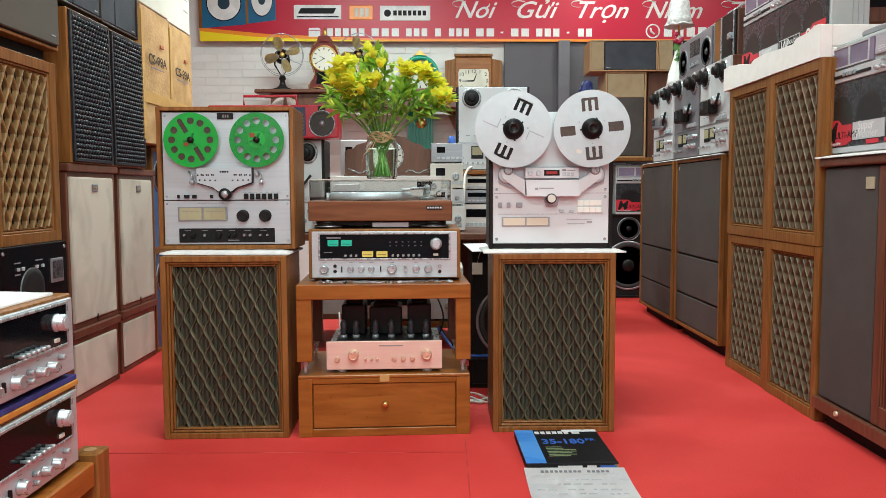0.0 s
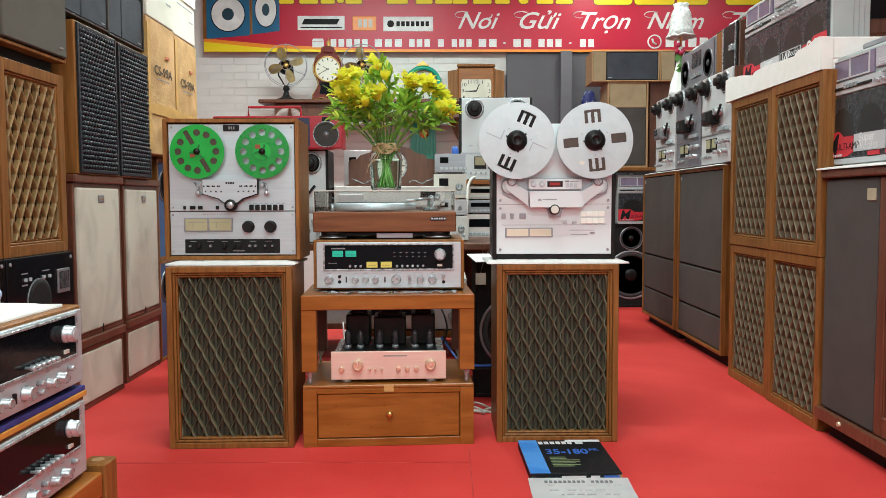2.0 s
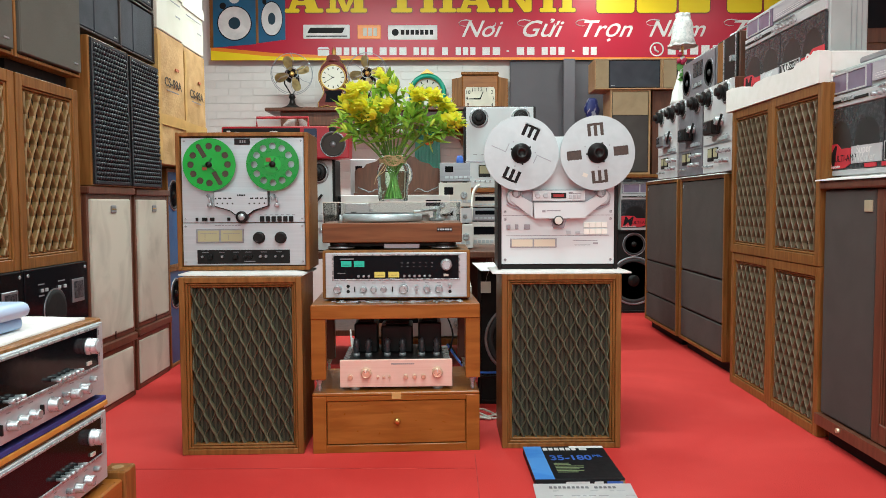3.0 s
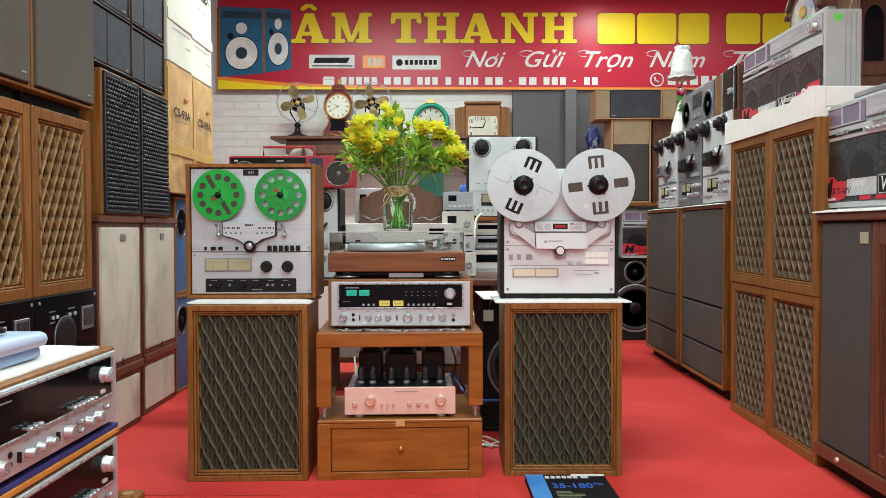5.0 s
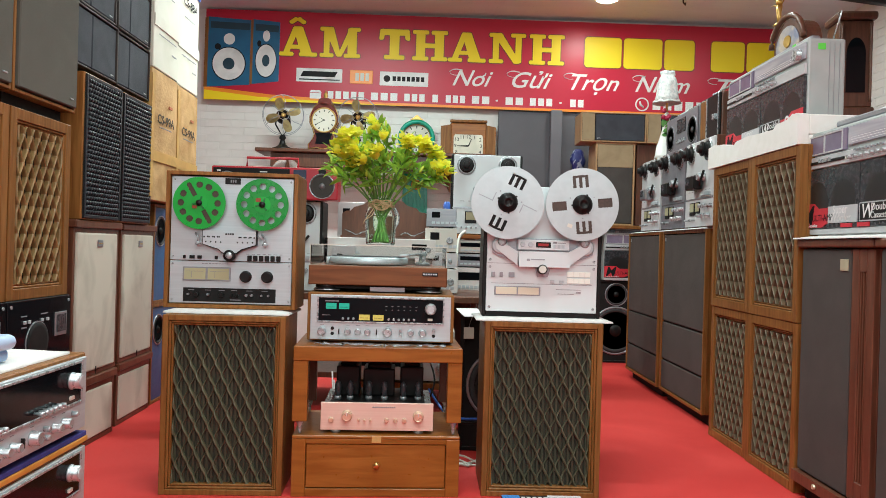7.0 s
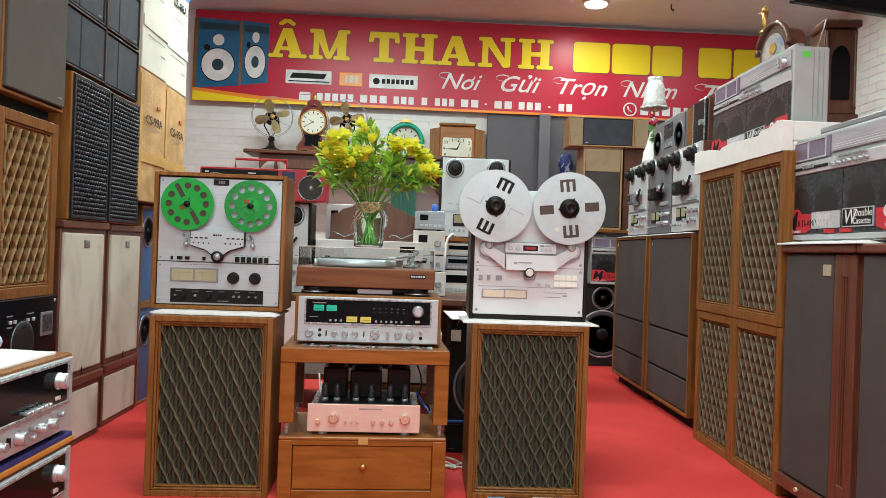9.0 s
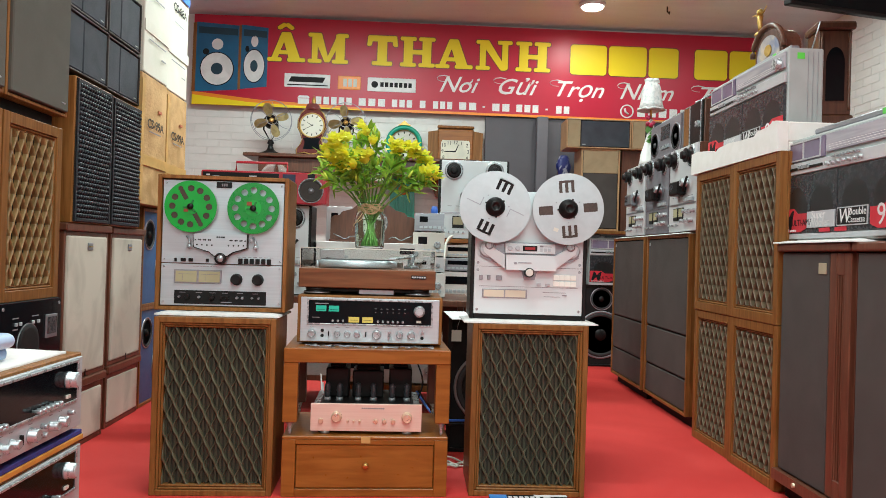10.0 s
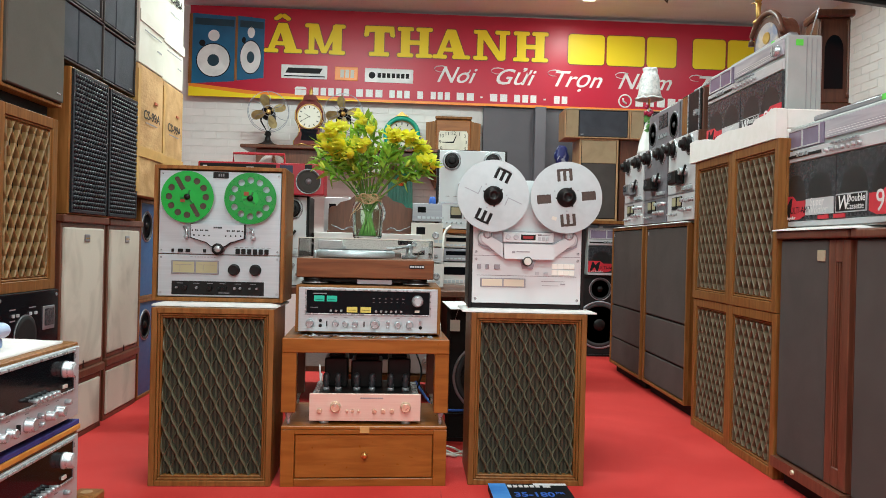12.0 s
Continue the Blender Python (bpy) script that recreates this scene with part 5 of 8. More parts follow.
def folded_cloth(m, w, d, t, label, seed=1):
    bm = bmesh.new()
    nx, ny = 24, 8
    top = []
    for i in range(nx + 1):
        row = []
        for j in range(ny + 1):
            u, v = i / nx, j / ny
            x = (u - 0.5) * w + 0.006 * noise.noise(Vector((u * 7, v * 5, seed)))
            y = v * d + 0.010 * noise.noise(Vector((u * 5, v * 3, seed + 9)))
            e = min(u, 1 - u, v, 1 - v)
            z = t * min(1, 0.45 + e * 8) + 0.002 * noise.noise(Vector((u * 15, v * 9, seed + 4)))
            row.append(bm.verts.new((x, y, max(0.002, z))))
        top.append(row)
    for a, b in zip(top, top[1:]):
        for j in range(ny):
            bm.faces.new((a[j], b[j], b[j + 1], a[j + 1]))
    bound = [v for v in bm.verts if v.is_boundary]
    r = bmesh.ops.extrude_edge_only(bm, edges=[e for e in bm.edges if e.is_boundary])
    for v in r["geom"]:
        if isinstance(v, bmesh.types.BMVert):
            v.co.z = 0.0
    bmesh.ops.recalc_face_normals(bm, faces=bm.faces[:])
    return solo("cloth", bm, TOWEL, label, "cloth", m=m, smooth=True)


folded_cloth(pose(-0.758, 2.645, 0.6365), 0.45, 0.26, 0.014, "folded white cloth under the walnut tape deck", 1)
folded_cloth(pose(0.392, 2.672, 0.6365, 0, 0, 1), 0.50, 0.26, 0.0115, "folded white cloth under the white tape deck", 5)


def tape_box():
    root = thing("tape_box", pose(0.394, 2.282, 0.0, 0, 0, 1.5), "worn black and blue tape box lying on the carpet", "box")
    w, d, h = 0.282, 0.325, 0.026
    part("carton", box(-w / 2, w / 2, 0, d, 0, h, 0.0015), INK, root, "black cardboard lid")
    part("blue_band", box(-w / 2 - 0.0006, -w / 2 + 0.062, 0.001, d - 0.002, h - 0.001, h + 0.0008), material("band_blue", (0.06, 0.25, 0.72), 0.35, colour2=(0.10, 0.33, 0.80), scale=(3, 9, 3), mix=(0.45, 0.55)), root)
    part("white_corner", box(w / 2 - 0.12, w / 2 - 0.001, d - 0.022, d - 0.001, h - 0.001, h + 0.0008), PAPER, root, "torn white edge")
    words("35-180", 0.066, pose(-0.065, d - 0.145, h + 0.0004), INK_BLUE, root, bold=0.0015, width=0.14)
    words("PR", 0.03, pose(0.082, d - 0.118, h + 0.0004), INK_BLUE, root, bold=0.0006)
    logo = bmesh.new()
    for i in range(6):
        box(-0.075 + i * 0.020, -0.060 + i * 0.020, d - 0.045, d - 0.018, h - 0.001, h + 0.0007, 0, logo)
    box(0.052, 0.078, d - 0.045, d - 0.018, h - 0.001, h + 0.0007, 0, logo)
    part("logo_bar", logo, INK_WHITE, root)
    small = bmesh.new()
    rnd = random.Random(3)
    for i in range(7):
        y = 0.06 + i * 0.014
        box(-0.06, -0.06 + rnd.uniform(0.05, 0.12), y, y + 0.005, h - 0.001, h + 0.0006, 0, small)
    part("small_print", small, material("print_green", (0.25, 0.32, 0.16), 0.6), root)
    for x0, ww, mt in ((-0.045, 0.075, INK_WHITE), (0.045, 0.028, INK_WHITE), (0.085, 0.05, INK_BLUE)):
        part("spine_print", box(x0, x0 + ww, -0.0009, 0.001, 0.006, 0.017), mt, root)
    part("worn_corner", box(w / 2 - 0.014, w / 2 + 0.0008, -0.0008, 0.05, 0.001, 0.019), CARD, root)
    return root


tape_box()


def invoice():
    root = thing("invoice_sheet", pose(0.397, 2.062, 0.0012, 0, 0, 0), "white printed invoice sheet lying on the carpet", "paper")
    bm = bmesh.new()
    w, d = 0.305, 0.215
    rows = []
    for i in range(17):
        u = i / 16
        rows.append([bm.verts.new(((u - 0.5) * w - 0.012 * v / d * 0, v, 0.0015 + (0.010 * (v / d) ** 3 if v > 0 else 0) + 0.002 * abs(noise.noise(Vector((u * 3, v * 9, 1)))))) for v in (0, d * 0.25, d * 0.5, d * 0.75, d)])
    for a, b in zip(rows, rows[1:]):
        for j in range(4):
            bm.faces.new((a[j], b[j], b[j + 1], a[j + 1]))
    bmesh.ops.solidify(bm, geom=bm.faces[:], thickness=0.0004)
    part("sheet", bm, PAPER, root)
    rnd = random.Random(6)
    for i in range(15):
        if i == 9:
            continue
        x = -0.105 + i * 0.014
        part("heading_bar", box(x, x + 0.009, 0.180, 0.192, 0.0095, 0.0118), INK_GREY, root)
    ink = bmesh.new()
    for k, y in enumerate((0.165, 0.13, 0.10, 0.06, 0.03)):
        x = -0.13
        while x < 0.12:
            ww = rnd.uniform(0.008, 0.03)
            if rnd.random() < 0.6:
                box(x, x + ww, y, y + 0.002, 0.0030 + 0.0055 * (y / 0.215) ** 3, 0.0052 + 0.0055 * (y / 0.215) ** 3, 0, ink)
            x += ww + 0.008
    part("small_print", ink, INK_FAINT, root)["kind"] = "stuff"
    return root


invoice()

# ---- left foreground: two stacked receivers on a wooden stand ----
LFT = 90
near = receiver(0.545, 0.180, 0.40, pose(-0.814, 1.392, 0.250, 0, 0, LFT), "silver stereo receiver with a dark dial, walnut case", lit=False, group="stacked receivers", kscale=0.88)
copy_thing(near, pose(-0.814, 1.388, 0.4535, 0, 0, LFT))
pad = bmesh.new()
box(-0.274, 0.274, -0.008, 0.39, 0.0, 0.011, 0.001, pad)
solo("wooden_board", pad, AMBER_BAND, "thin amber board between the two receivers", "board", m=pose(-0.814, 1.390, 0.4305, 0, 0, LFT))
solo("felt_mat", box(-0.273, 0.273, -0.005, 0.38, 0.0, 0.0105, 0.001), NAVY_BAND, "thin navy felt mat between two receivers", "mat", m=pose(-0.814, 1.390, 0.4422, 0, 0, LFT))


def low_bench():
    root = thing("low_bench", pose(-0.814, 1.38, -0.008, 0, 0, LFT), "low orange wooden bench with thick corner posts", "bench")
    part("top_board", box(-0.36, 0.30, -0.03, 0.44, 0.20, 0.2575, 0.004), TEAK, root)
    for x in (-0.36, 0.305):
        for y in (-0.035, 0.40):
            p = part("post", box(x, x + 0.062, y, y + 0.062, 0.008, 0.272, 0.004), WALNUT, root)
            part("dowel_cap", lathe([(0.014, 0), (0.014, 0.0012)], 18, "z", (x + 0.031, y + 0.031, 0.272)), OAK, p)
    part("rail", box(-0.29, 0.30, -0.02, 0.015, 0.10, 0.15, 0.003), TEAK, root)
    return root


low_bench()
folded_cloth(pose(-0.832, 1.385, 0.634, 0, 0, LFT), 0.47, 0.35, 0.013, "white folded towel lying on the upper receiver", 8)


def portable_player():
    root = thing("portable_record_player", pose(-0.848, 1.245, 0.6475, 0, 0, LFT), "pale blue portable record player on a white towel", "record player")
    part("lower_shell", box(-0.172, 0.172, 0.008, 0.292, 0.0, 0.024, 0.008, seg=3), SKYBLUE, root, smooth=True)
    lid = box(-0.185, 0.185, -0.004, 0.304, 0.0225, 0.062, 0.015, seg=4)
    for v in lid.verts:
        v.co.z -= 0.010 * max(0.0, v.co.x / 0.185) ** 2 if v.co.z > 0.04 else 0.0
    part("upper_shell", lid, PALE_BLUE, root, "pale blue rounded lid", smooth=True)
    part("knob", lathe([(0.02, 0), (0.02, 0.008), (0.014, 0.011)], 20, "z", (0.08, 0.05, 0.062)), BLACK, root)
    part("black_plate", box(-0.15, 0.10, 0.09, 0.25, 0.0622, 0.066, 0.002), BLACK, root)
    return root


portable_player()

# ---- left row: black amplifiers under the lattice pair ----


def power_amp():
    root = thing("power_amplifier", Matrix(), "black rack power amplifier with a square meter", "amplifier", "black amplifiers")
    w, h, d = 0.45, 0.235, 0.36
    part("case", box(-w / 2, w / 2, 0.0, d, 0.01, h, 0.003), BLACK_MATT, root)
    part("front_panel", box(-w / 2, w / 2, -0.006, 0.0005, 0.012, h - 0.002, 0.002), GLOSS, root)
    mt = part("meter_frame", box(0.095, 0.185, -0.012, -0.0055, 0.085, 0.175, 0.002), ALU_DK, root)
    part("meter_face", box(0.105, 0.175, -0.0135, -0.0115, 0.10, 0.165), SMOKE, mt)
    part("dial", lathe([(0.075, 0), (0.075, 0.006), (0.06, 0.008)], 40, "y", (-0.03, -0.006, 0.02 + 0.055)), BLACK_MATT, root)
    part("dial_ring", lathe([(0.080, 0), (0.080, 0.003)], 40, "y", (-0.03, -0.006, 0.075)), ALU_DK, root)
    for x in (-0.12, -0.09, -0.0, 0.04):
        part("switch", box(x - 0.006, x + 0.006, -0.013, -0.006, 0.150, 0.162, 0.001), ALU, root)
    bars([(-0.12, 0.178, 0.04, 0.004), (-0.12, 0.138, 0.035, 0.005), (0.02, 0.178, 0.05, 0.004)], -0.006, root, INK_GREY)
    part("screw", lathe([(0.007, 0), (0.006, 0.003)], 12, "y", (0.205, -0.006, 0.215)), CHROME, root)
    part("screw", lathe([(0.007, 0), (0.006, 0.003)], 12, "y", (-0.205, -0.006, 0.215)), CHROME, root)
    for x in (-0.18, 0.18):
        part("foot", lathe([(0.016, 0), (0.016, 0.0105)], 12, "z", (x, 0.04, 0)), RUBBER, root)
    return root


pa = power_amp()
pa.matrix_basis = pose(-1.455, 2.715, 0.436, 0, 0, 90)
copy_thing(pa, pose(-1.455, 2.255, 0.436, 0, 0, 90))
side = plain_speaker("floor_speaker", 0.95, 0.435, 0.38, DARKWOOD, CLOTH_NAVY, "low dark wooden cabinet under black amplifiers", "cabinet", rim=0.03)
side.matrix_basis = pose(-1.46, 2.49, 0, 0, 0, 90)


def cone(at, r, parent, mat=RUBBER, ring=ALU_DK, cap=BLACK):
    """A loudspeaker cone set in a front that faces -y."""
    c = part("woofer", lathe([(r * 0.16, -0.002), (r * 0.30, 0.004 - 0.03 * r / 0.1), (r * 0.82, -0.001), (r * 0.86, 0.006), (r * 0.94, 0.006), (r, 0.0)][::-1], 36, "y", at), mat, parent)
    part("ring", lathe([(r * 1.07, 0.0), (r * 1.07, 0.004), (r * 1.0, 0.005), (r * 0.985, 0.001)], 40, "y", at, caps=False), ring, c)
    part("dust_cap", lathe([(r * 0.30, -0.02), (r * 0.26, 0.0), (r * 0.12, 0.008), (r * 0.02, 0.009)], 24, "y", at), cap, c)
    return c


def monitor_speaker(w, h, d, wood, baffle, label, cones, m, cone_mat=RUBBER, group=""):
    root = thing("monitor_speaker", m, label, "speaker", group)
    part("cabinet_body", box(-w / 2, w / 2, 0.012, d, 0, h, 0.003), wood, root)
    part("outer_frame", frame_ring(w, h, 0.018, 0.0, 0.0125, bevel=0.002), wood, root)
    part("baffle", box(-w / 2 + 0.0185, w / 2 - 0.0185, 0.008, 0.0123, 0.0185, h - 0.0185), baffle, root)
    for x, z, r in cones:
        cone((x, 0.008, z), r, root, cone_mat)
    return root


blue = monitor_speaker(0.56, 0.545, 0.40, WALNUT, BLUE_BAFFLE, "walnut studio monitor speaker with a blue front", [(0.10, 0.20, 0.15), (-0.16, 0.40, 0.08), (0.12, 0.44, 0.05)], pose(-1.53, 4.33, 0, 0, 0, 90), group="blue monitors")
copy_thing(blue, pose(-1.53, 4.33, 0.5455, 0, 0, 90))

# ---- right row: boomboxes, reel decks, radios ----


def boombox(w=0.80, h=0.392, d=0.16):
    """A big silver double-cassette radio with a sloping glass top and four grilles."""
    root = thing("boombox", Matrix(), "large silver double cassette radio with red and black front", "radio", "large boomboxes")
    part("shell", box(-w / 2, w / 2, 0.012, d, 0, h * 0.99, 0.008, seg=2), SHELL_GREY, root, "grey plastic shell")
    part("base_strip", box(-w / 2 + 0.006, w / 2 - 0.006, 0.0, 0.0118, 0.0, 0.020, 0.002), BOOM_SILVER, root)
    gz0, gz1 = 0.022, h * 0.615
    for s in (-1, 1):
        a, b = (-w / 2 + 0.004, -0.002) if s < 0 else (0.002, w / 2 - 0.004)
        g = part("grille", box(a, b, 0.0, 0.0119, gz0, gz1, 0.002), SMOKE, root, "black speaker grille")
        for cx in ((a * 0.72 + b * 0.28), (a * 0.26 + b * 0.74)):
            part("cone_ring", lathe([(0.080, 0), (0.080, 0.0003)], 36, "y", (cx, 0.0, gz0 + 0.094)), SMOKE_DK, g)
    for s in (-1, 1):
        e = w / 2 - 0.004
        shape = [(s * e, gz0 + 0.004), (s * e, gz0 + 0.094), (s * (e - 0.095), gz0 + 0.094), (s * (e - 0.125), gz0 + 0.074), (s * (e - 0.192), gz0 + 0.074), (s * (e - 0.192), gz0 + 0.018), (s * (e - 0.15), gz0 + 0.004)]
        part("red_patch", outline(shape, -0.0032, 0.0), material("label_red", (0.62, 0.03, 0.05), 0.4) if s < 0 else bpy.data.materials["label_red"], root, "red printed patch")
    words("M", 0.10, pose(-w / 2 + 0.012, -0.0036, gz0 + 0.016, 90), INK, root, shear=0.25, bold=0.002)
    words("ULTI-AMP", 0.034, pose(-w / 2 + 0.088, -0.0036, gz0 + 0.028, 90), INK, root)
    words("3-way 6-speaker", 0.017, pose(-w / 2 + 0.014, -0.0036, gz0 + 0.006, 90), INK_WHITE, root)
    lp = part("label_plate", box(-0.198, -0.008, -0.0036, 0.0, gz0 + 0.018, gz0 + 0.078), BOOM_SILVER, root, "silver label plate")
    words("Super", 0.042, pose(-0.165, -0.004, gz0 + 0.051, 90), INK_WHITE, lp)
    words("Woofer", 0.042, pose(-0.18, -0.004, gz0 + 0.022, 90), INK_WHITE, lp)
    lp = part("label_plate", box(0.008, 0.19, -0.0036, 0.0, gz0 + 0.018, gz0 + 0.082), BOOM_SILVER, root, "silver label plate")
    part("plate_inset", box(0.012, 0.186, -0.0042, -0.0034, gz0 + 0.022, gz0 + 0.078), BLACK, lp)
    words("W", 0.07, pose(0.018, -0.0046, gz0 + 0.028, 90), INK_WHITE, lp, shear=0.2)
    words("Double", 0.036, pose(0.078, -0.0046, gz0 + 0.052, 90), INK_WHITE, lp)
    words("Cassette", 0.03, pose(0.076, -0.0046, gz0 + 0.027, 90), INK_WHITE, lp, width=0.10)
    words("90", 0.10, pose(w / 2 - 0.16, -0.0036, gz0 + 0.014, 90), INK_WHITE, root)
    for x in (-0.075, 0.03):
        part("brand_bar", box(x - 0.035, x + 0.035, -0.0034, 0.0, gz0 + 0.001, gz0 + 0.015), bpy.data.materials["label_red"], root)
    # upper, sloping control face
    z0, z1 = gz1 + 0.006, h - 0.006
    up_bm = bmesh.new()
    box(-w / 2 + 0.004, w / 2 - 0.004, 0.0, 0.0118, z0, z0 + 0.044, 0.002, up_bm)
    deck = part("control_strip", up_bm, BOOM_SILVER, root)
    cs_ = part("cassette_window", box(-w / 2 + 0.012, -0.10, 0.004, 0.0118, z0 + 0.050, z1 - 0.012, 0.002), material("violet_glass", (0.17, 0.14, 0.21), 0.08, colour2=(0.24, 0.20, 0.29)), root, "violet tinted cassette window")
    part("cassette_frame", frame_ring(0.14, z1 - z0 - 0.066, 0.005, 0.001, 0.004, z0 + 0.052), BOOM_SILVER, cs_).location.x = -w / 2 + 0.085
    part("cassette_frame", frame_ring(0.13, z1 - z0 - 0.066, 0.005, 0.001, 0.004, z0 + 0.052), BOOM_SILVER, cs_).location.x = -w / 2 + 0.212
    part("tuner_window", box(-0.09, w / 2 - 0.012, 0.004, 0.0118, z0 + 0.062, z1 - 0.012, 0.002), material("pale_violet_dial", (0.36, 0.36, 0.41), 0.10, colour2=(0.50, 0.49, 0.54), scale=(3, 3, 40)), root, "pale violet tuner window")
    for i in range(3):
        part("dial_line", box(-0.07, w / 2 - 0.10, 0.0034, 0.0041, z0 + 0.070 + 0.008 * i, z0 + 0.0712 + 0.008 * i), INK_WHITE, root)
    part("trim", box(-w / 2 + 0.01, -0.10, -0.004, 0.0002, z0 + 0.016, z0 + 0.026, 0.001), BLACK, root)
    for i in range(4):
        part("key", box(-0.27 + 0.022 * i, -0.255 + 0.022 * i, -0.008, 0.0002, z0 + 0.018, z0 + 0.032, 0.001), CHROME, root)
    for i in range(7):
        part("knob", knob(0.008, 0.014, (-0.06 + 0.034 * i, 0.0, z0 + 0.018), 14), CHROME, root)
    for i in range(8):
        part("push_button", box(-0.03 + 0.022 * i, -0.018 + 0.022 * i, -0.010, 0.0002, z0 + 0.036, z0 + 0.043, 0.001), CHROME, root)
    part("tuning_knob", knob(0.024, 0.022, (w / 2 - 0.06, 0.004, z0 + 0.085), 26), CHROME, root)
    hd = bmesh.new()
    box(-w / 2 + 0.10, w / 2 - 0.10, 0.07, 0.11, h + 0.012, h + 0.036, 0.006, hd)
    box(-w / 2 + 0.10, -w / 2 + 0.135, 0.07, 0.11, h * 0.985, h + 0.014, 0.003, hd)
    box(w / 2 - 0.135, w / 2 - 0.10, 0.07, 0.11, h * 0.985, h + 0.014, 0.003, hd)
    part("handle", hd, ALU_DK, root, "grey carrying handle")
    lime = material("sticker_green", (0.15, 0.75, 0.08), 0.5)
    part("green_sticker", box(w / 2, w / 2 + 0.001, 0.05, 0.08, h * 0.99 - 0.045, h * 0.99 - 0.02), lime, root, "lime green sticker")
    part("green_sticker", box(w / 2 - 0.26, w / 2 - 0.23, 0.0685, 0.0698, h + 0.014, h + 0.034), lime, root)
    for k in range(3):
        part("side_groove", box(w / 2 - 0.0005, w / 2 + 0.0015, 0.095 + 0.02 * k, 0.0965 + 0.02 * k, 0.02, h * 0.95), ALU_DK, root)
    part("aerial", tube([(w / 2 - 0.05, d - 0.03, h * 0.98), (w / 2 + 0.02, d - 0.03, h + 0.10)], 0.003, 8), CHROME, root)
    return root


bb = boombox()
bb.matrix_basis = pose(1.41, 2.456, 0.984, 0, 0, -90)
copy_thing(bb, pose(1.412, 3.272, 1.3705, 0, 0, -90))
copy_thing(bb, pose(1.765, 6.10, 0.6705, 0, 0, 0))
folded_cloth(pose(1.35, 2.52, 0.9655, 0, 0, -90), 0.56, 0.34, 0.012, "white cloth laid under the silver radio", 12)
solo("cloth_pad", box(-0.3, 0.3, 0, 0.2, 0, 0.0055, 0.002), TOWEL, "folded white cloth pad under the silver radio", "cloth", m=pose(1.42, 2.45, 0.978, 0, 0, -90))


def foam_tray():
    root = thing("foam_tray", pose(1.362, 3.27, 1.3315, 0, 0, -90), "white packing foam tray under the silver radio", "packing foam")
    pts = [(-0.50, 0.0), (0.46, 0.0), (0.46, 0.116), (0.44, 0.122), (0.405, 0.120), (0.36, 0.108), (0.27, 0.104), (0.24, 0.088), (0.10, 0.092), (-0.02, 0.098), (-0.14, 0.092), (-0.17, 0.080), (-0.24, 0.086), (-0.30, 0.100), (-0.36, 0.104), (-0.42, 0.112), (-0.50, 0.106)]
    part("front_wall", outline(pts, 0.0, 0.042), STYRO, root)
    part("tray", box(-0.50, 0.46, 0.043, 0.34, 0.0, 0.038, 0.006), STYRO, root)
    part("side_wall", box(0.412, 0.46, 0.043, 0.34, 0.0385, 0.118, 0.006), STYRO, root)
    return root


foam_tray()


def small_deck(label, panel, m, strip=False):
    root = thing("reel_tape_deck", m, label, "tape deck", "reel decks without reels")
    w, h, d = 0.44, 0.47, 0.22
    part("case", box(-w / 2, w / 2, 0.012, d, 0, h, 0.004), BLACK if panel is WHITE_PANEL else ROSE, root)
    inset = 0.015 if panel is WHITE_PANEL else 0.004
    part("front_panel", box(-w / 2 + inset, w / 2 - inset, 0.0, 0.0125, 0.004, h - 0.004, 0.002), panel, root)
    for x in (-0.128, 0.128):
        sp = part("reel_spindle", lathe([(0.045, 0.0), (0.045, 0.008), (0.036, 0.012), (0.034, 0.024), (0.038, 0.030), (0.038, 0.038), (0.024, 0.040), (0.02, 0.058), (0.008, 0.06)], 28, "y", (x, 0, 0.405), smooth=False), BLACK, root, "black reel spindle")
        part("rim", lathe([(0.058, 0.0), (0.058, 0.006), (0.050, 0.007)], 32, "y", (x, 0, 0.405), caps=False), CHROME, sp)
    hb = part("head_block", box(-0.085, 0.06, -0.05, 0.0, 0.20, 0.275, 0.008), BLACK if strip else ALU_DK, root)
    part("head_window", box(-0.07, -0.01, -0.052, -0.049, 0.225, 0.262), SMOKE, hb)
    part("capstan_knob", knob(0.022, 0.04, (0.075, 0, 0.265), 22), CHROME, root)
    part("tension_arm", tube([(0.04, -0.01, 0.215), (0.10, -0.03, 0.235), (0.15, -0.03, 0.29)], 0.007, 8), BLACK, root)
    part("lower_strip", box(-w / 2 + 0.01, w / 2 - 0.01, -0.003, 0.0002, 0.15, 0.158), ALU_DK, root)
    for a in (-0.13, -0.045):
        f = part("level_meter", box(a, a + 0.072, -0.005, 0, 0.065, 0.135, 0.001), BLACK, root)
        part("meter_face", box(a + 0.006, a + 0.066, -0.0062, -0.0048, 0.085, 0.13), PALE_METER, f)
    for i in range(6):
        part("knob", knob(0.011, 0.03, (0.05 + 0.028 * i, 0, 0.11 if i % 2 else 0.06), 16), CHROME, root)
    for i in range(5):
        part("key", box(0.04 + 0.03 * i, 0.062 + 0.03 * i, -0.012, 0, 0.165, 0.185, 0.001), ALU, root)
    for i in range(5):
        part("small_knob", knob(0.006, 0.018, (-0.18 + 0.03 * i, 0, 0.04), 10, ridge=False), CHROME, root)
    bars([(-0.15 + 0.05 * i, 0.195, 0.025, 0.003) for i in range(7)], 0.0, root, INK_GREY)
    return root


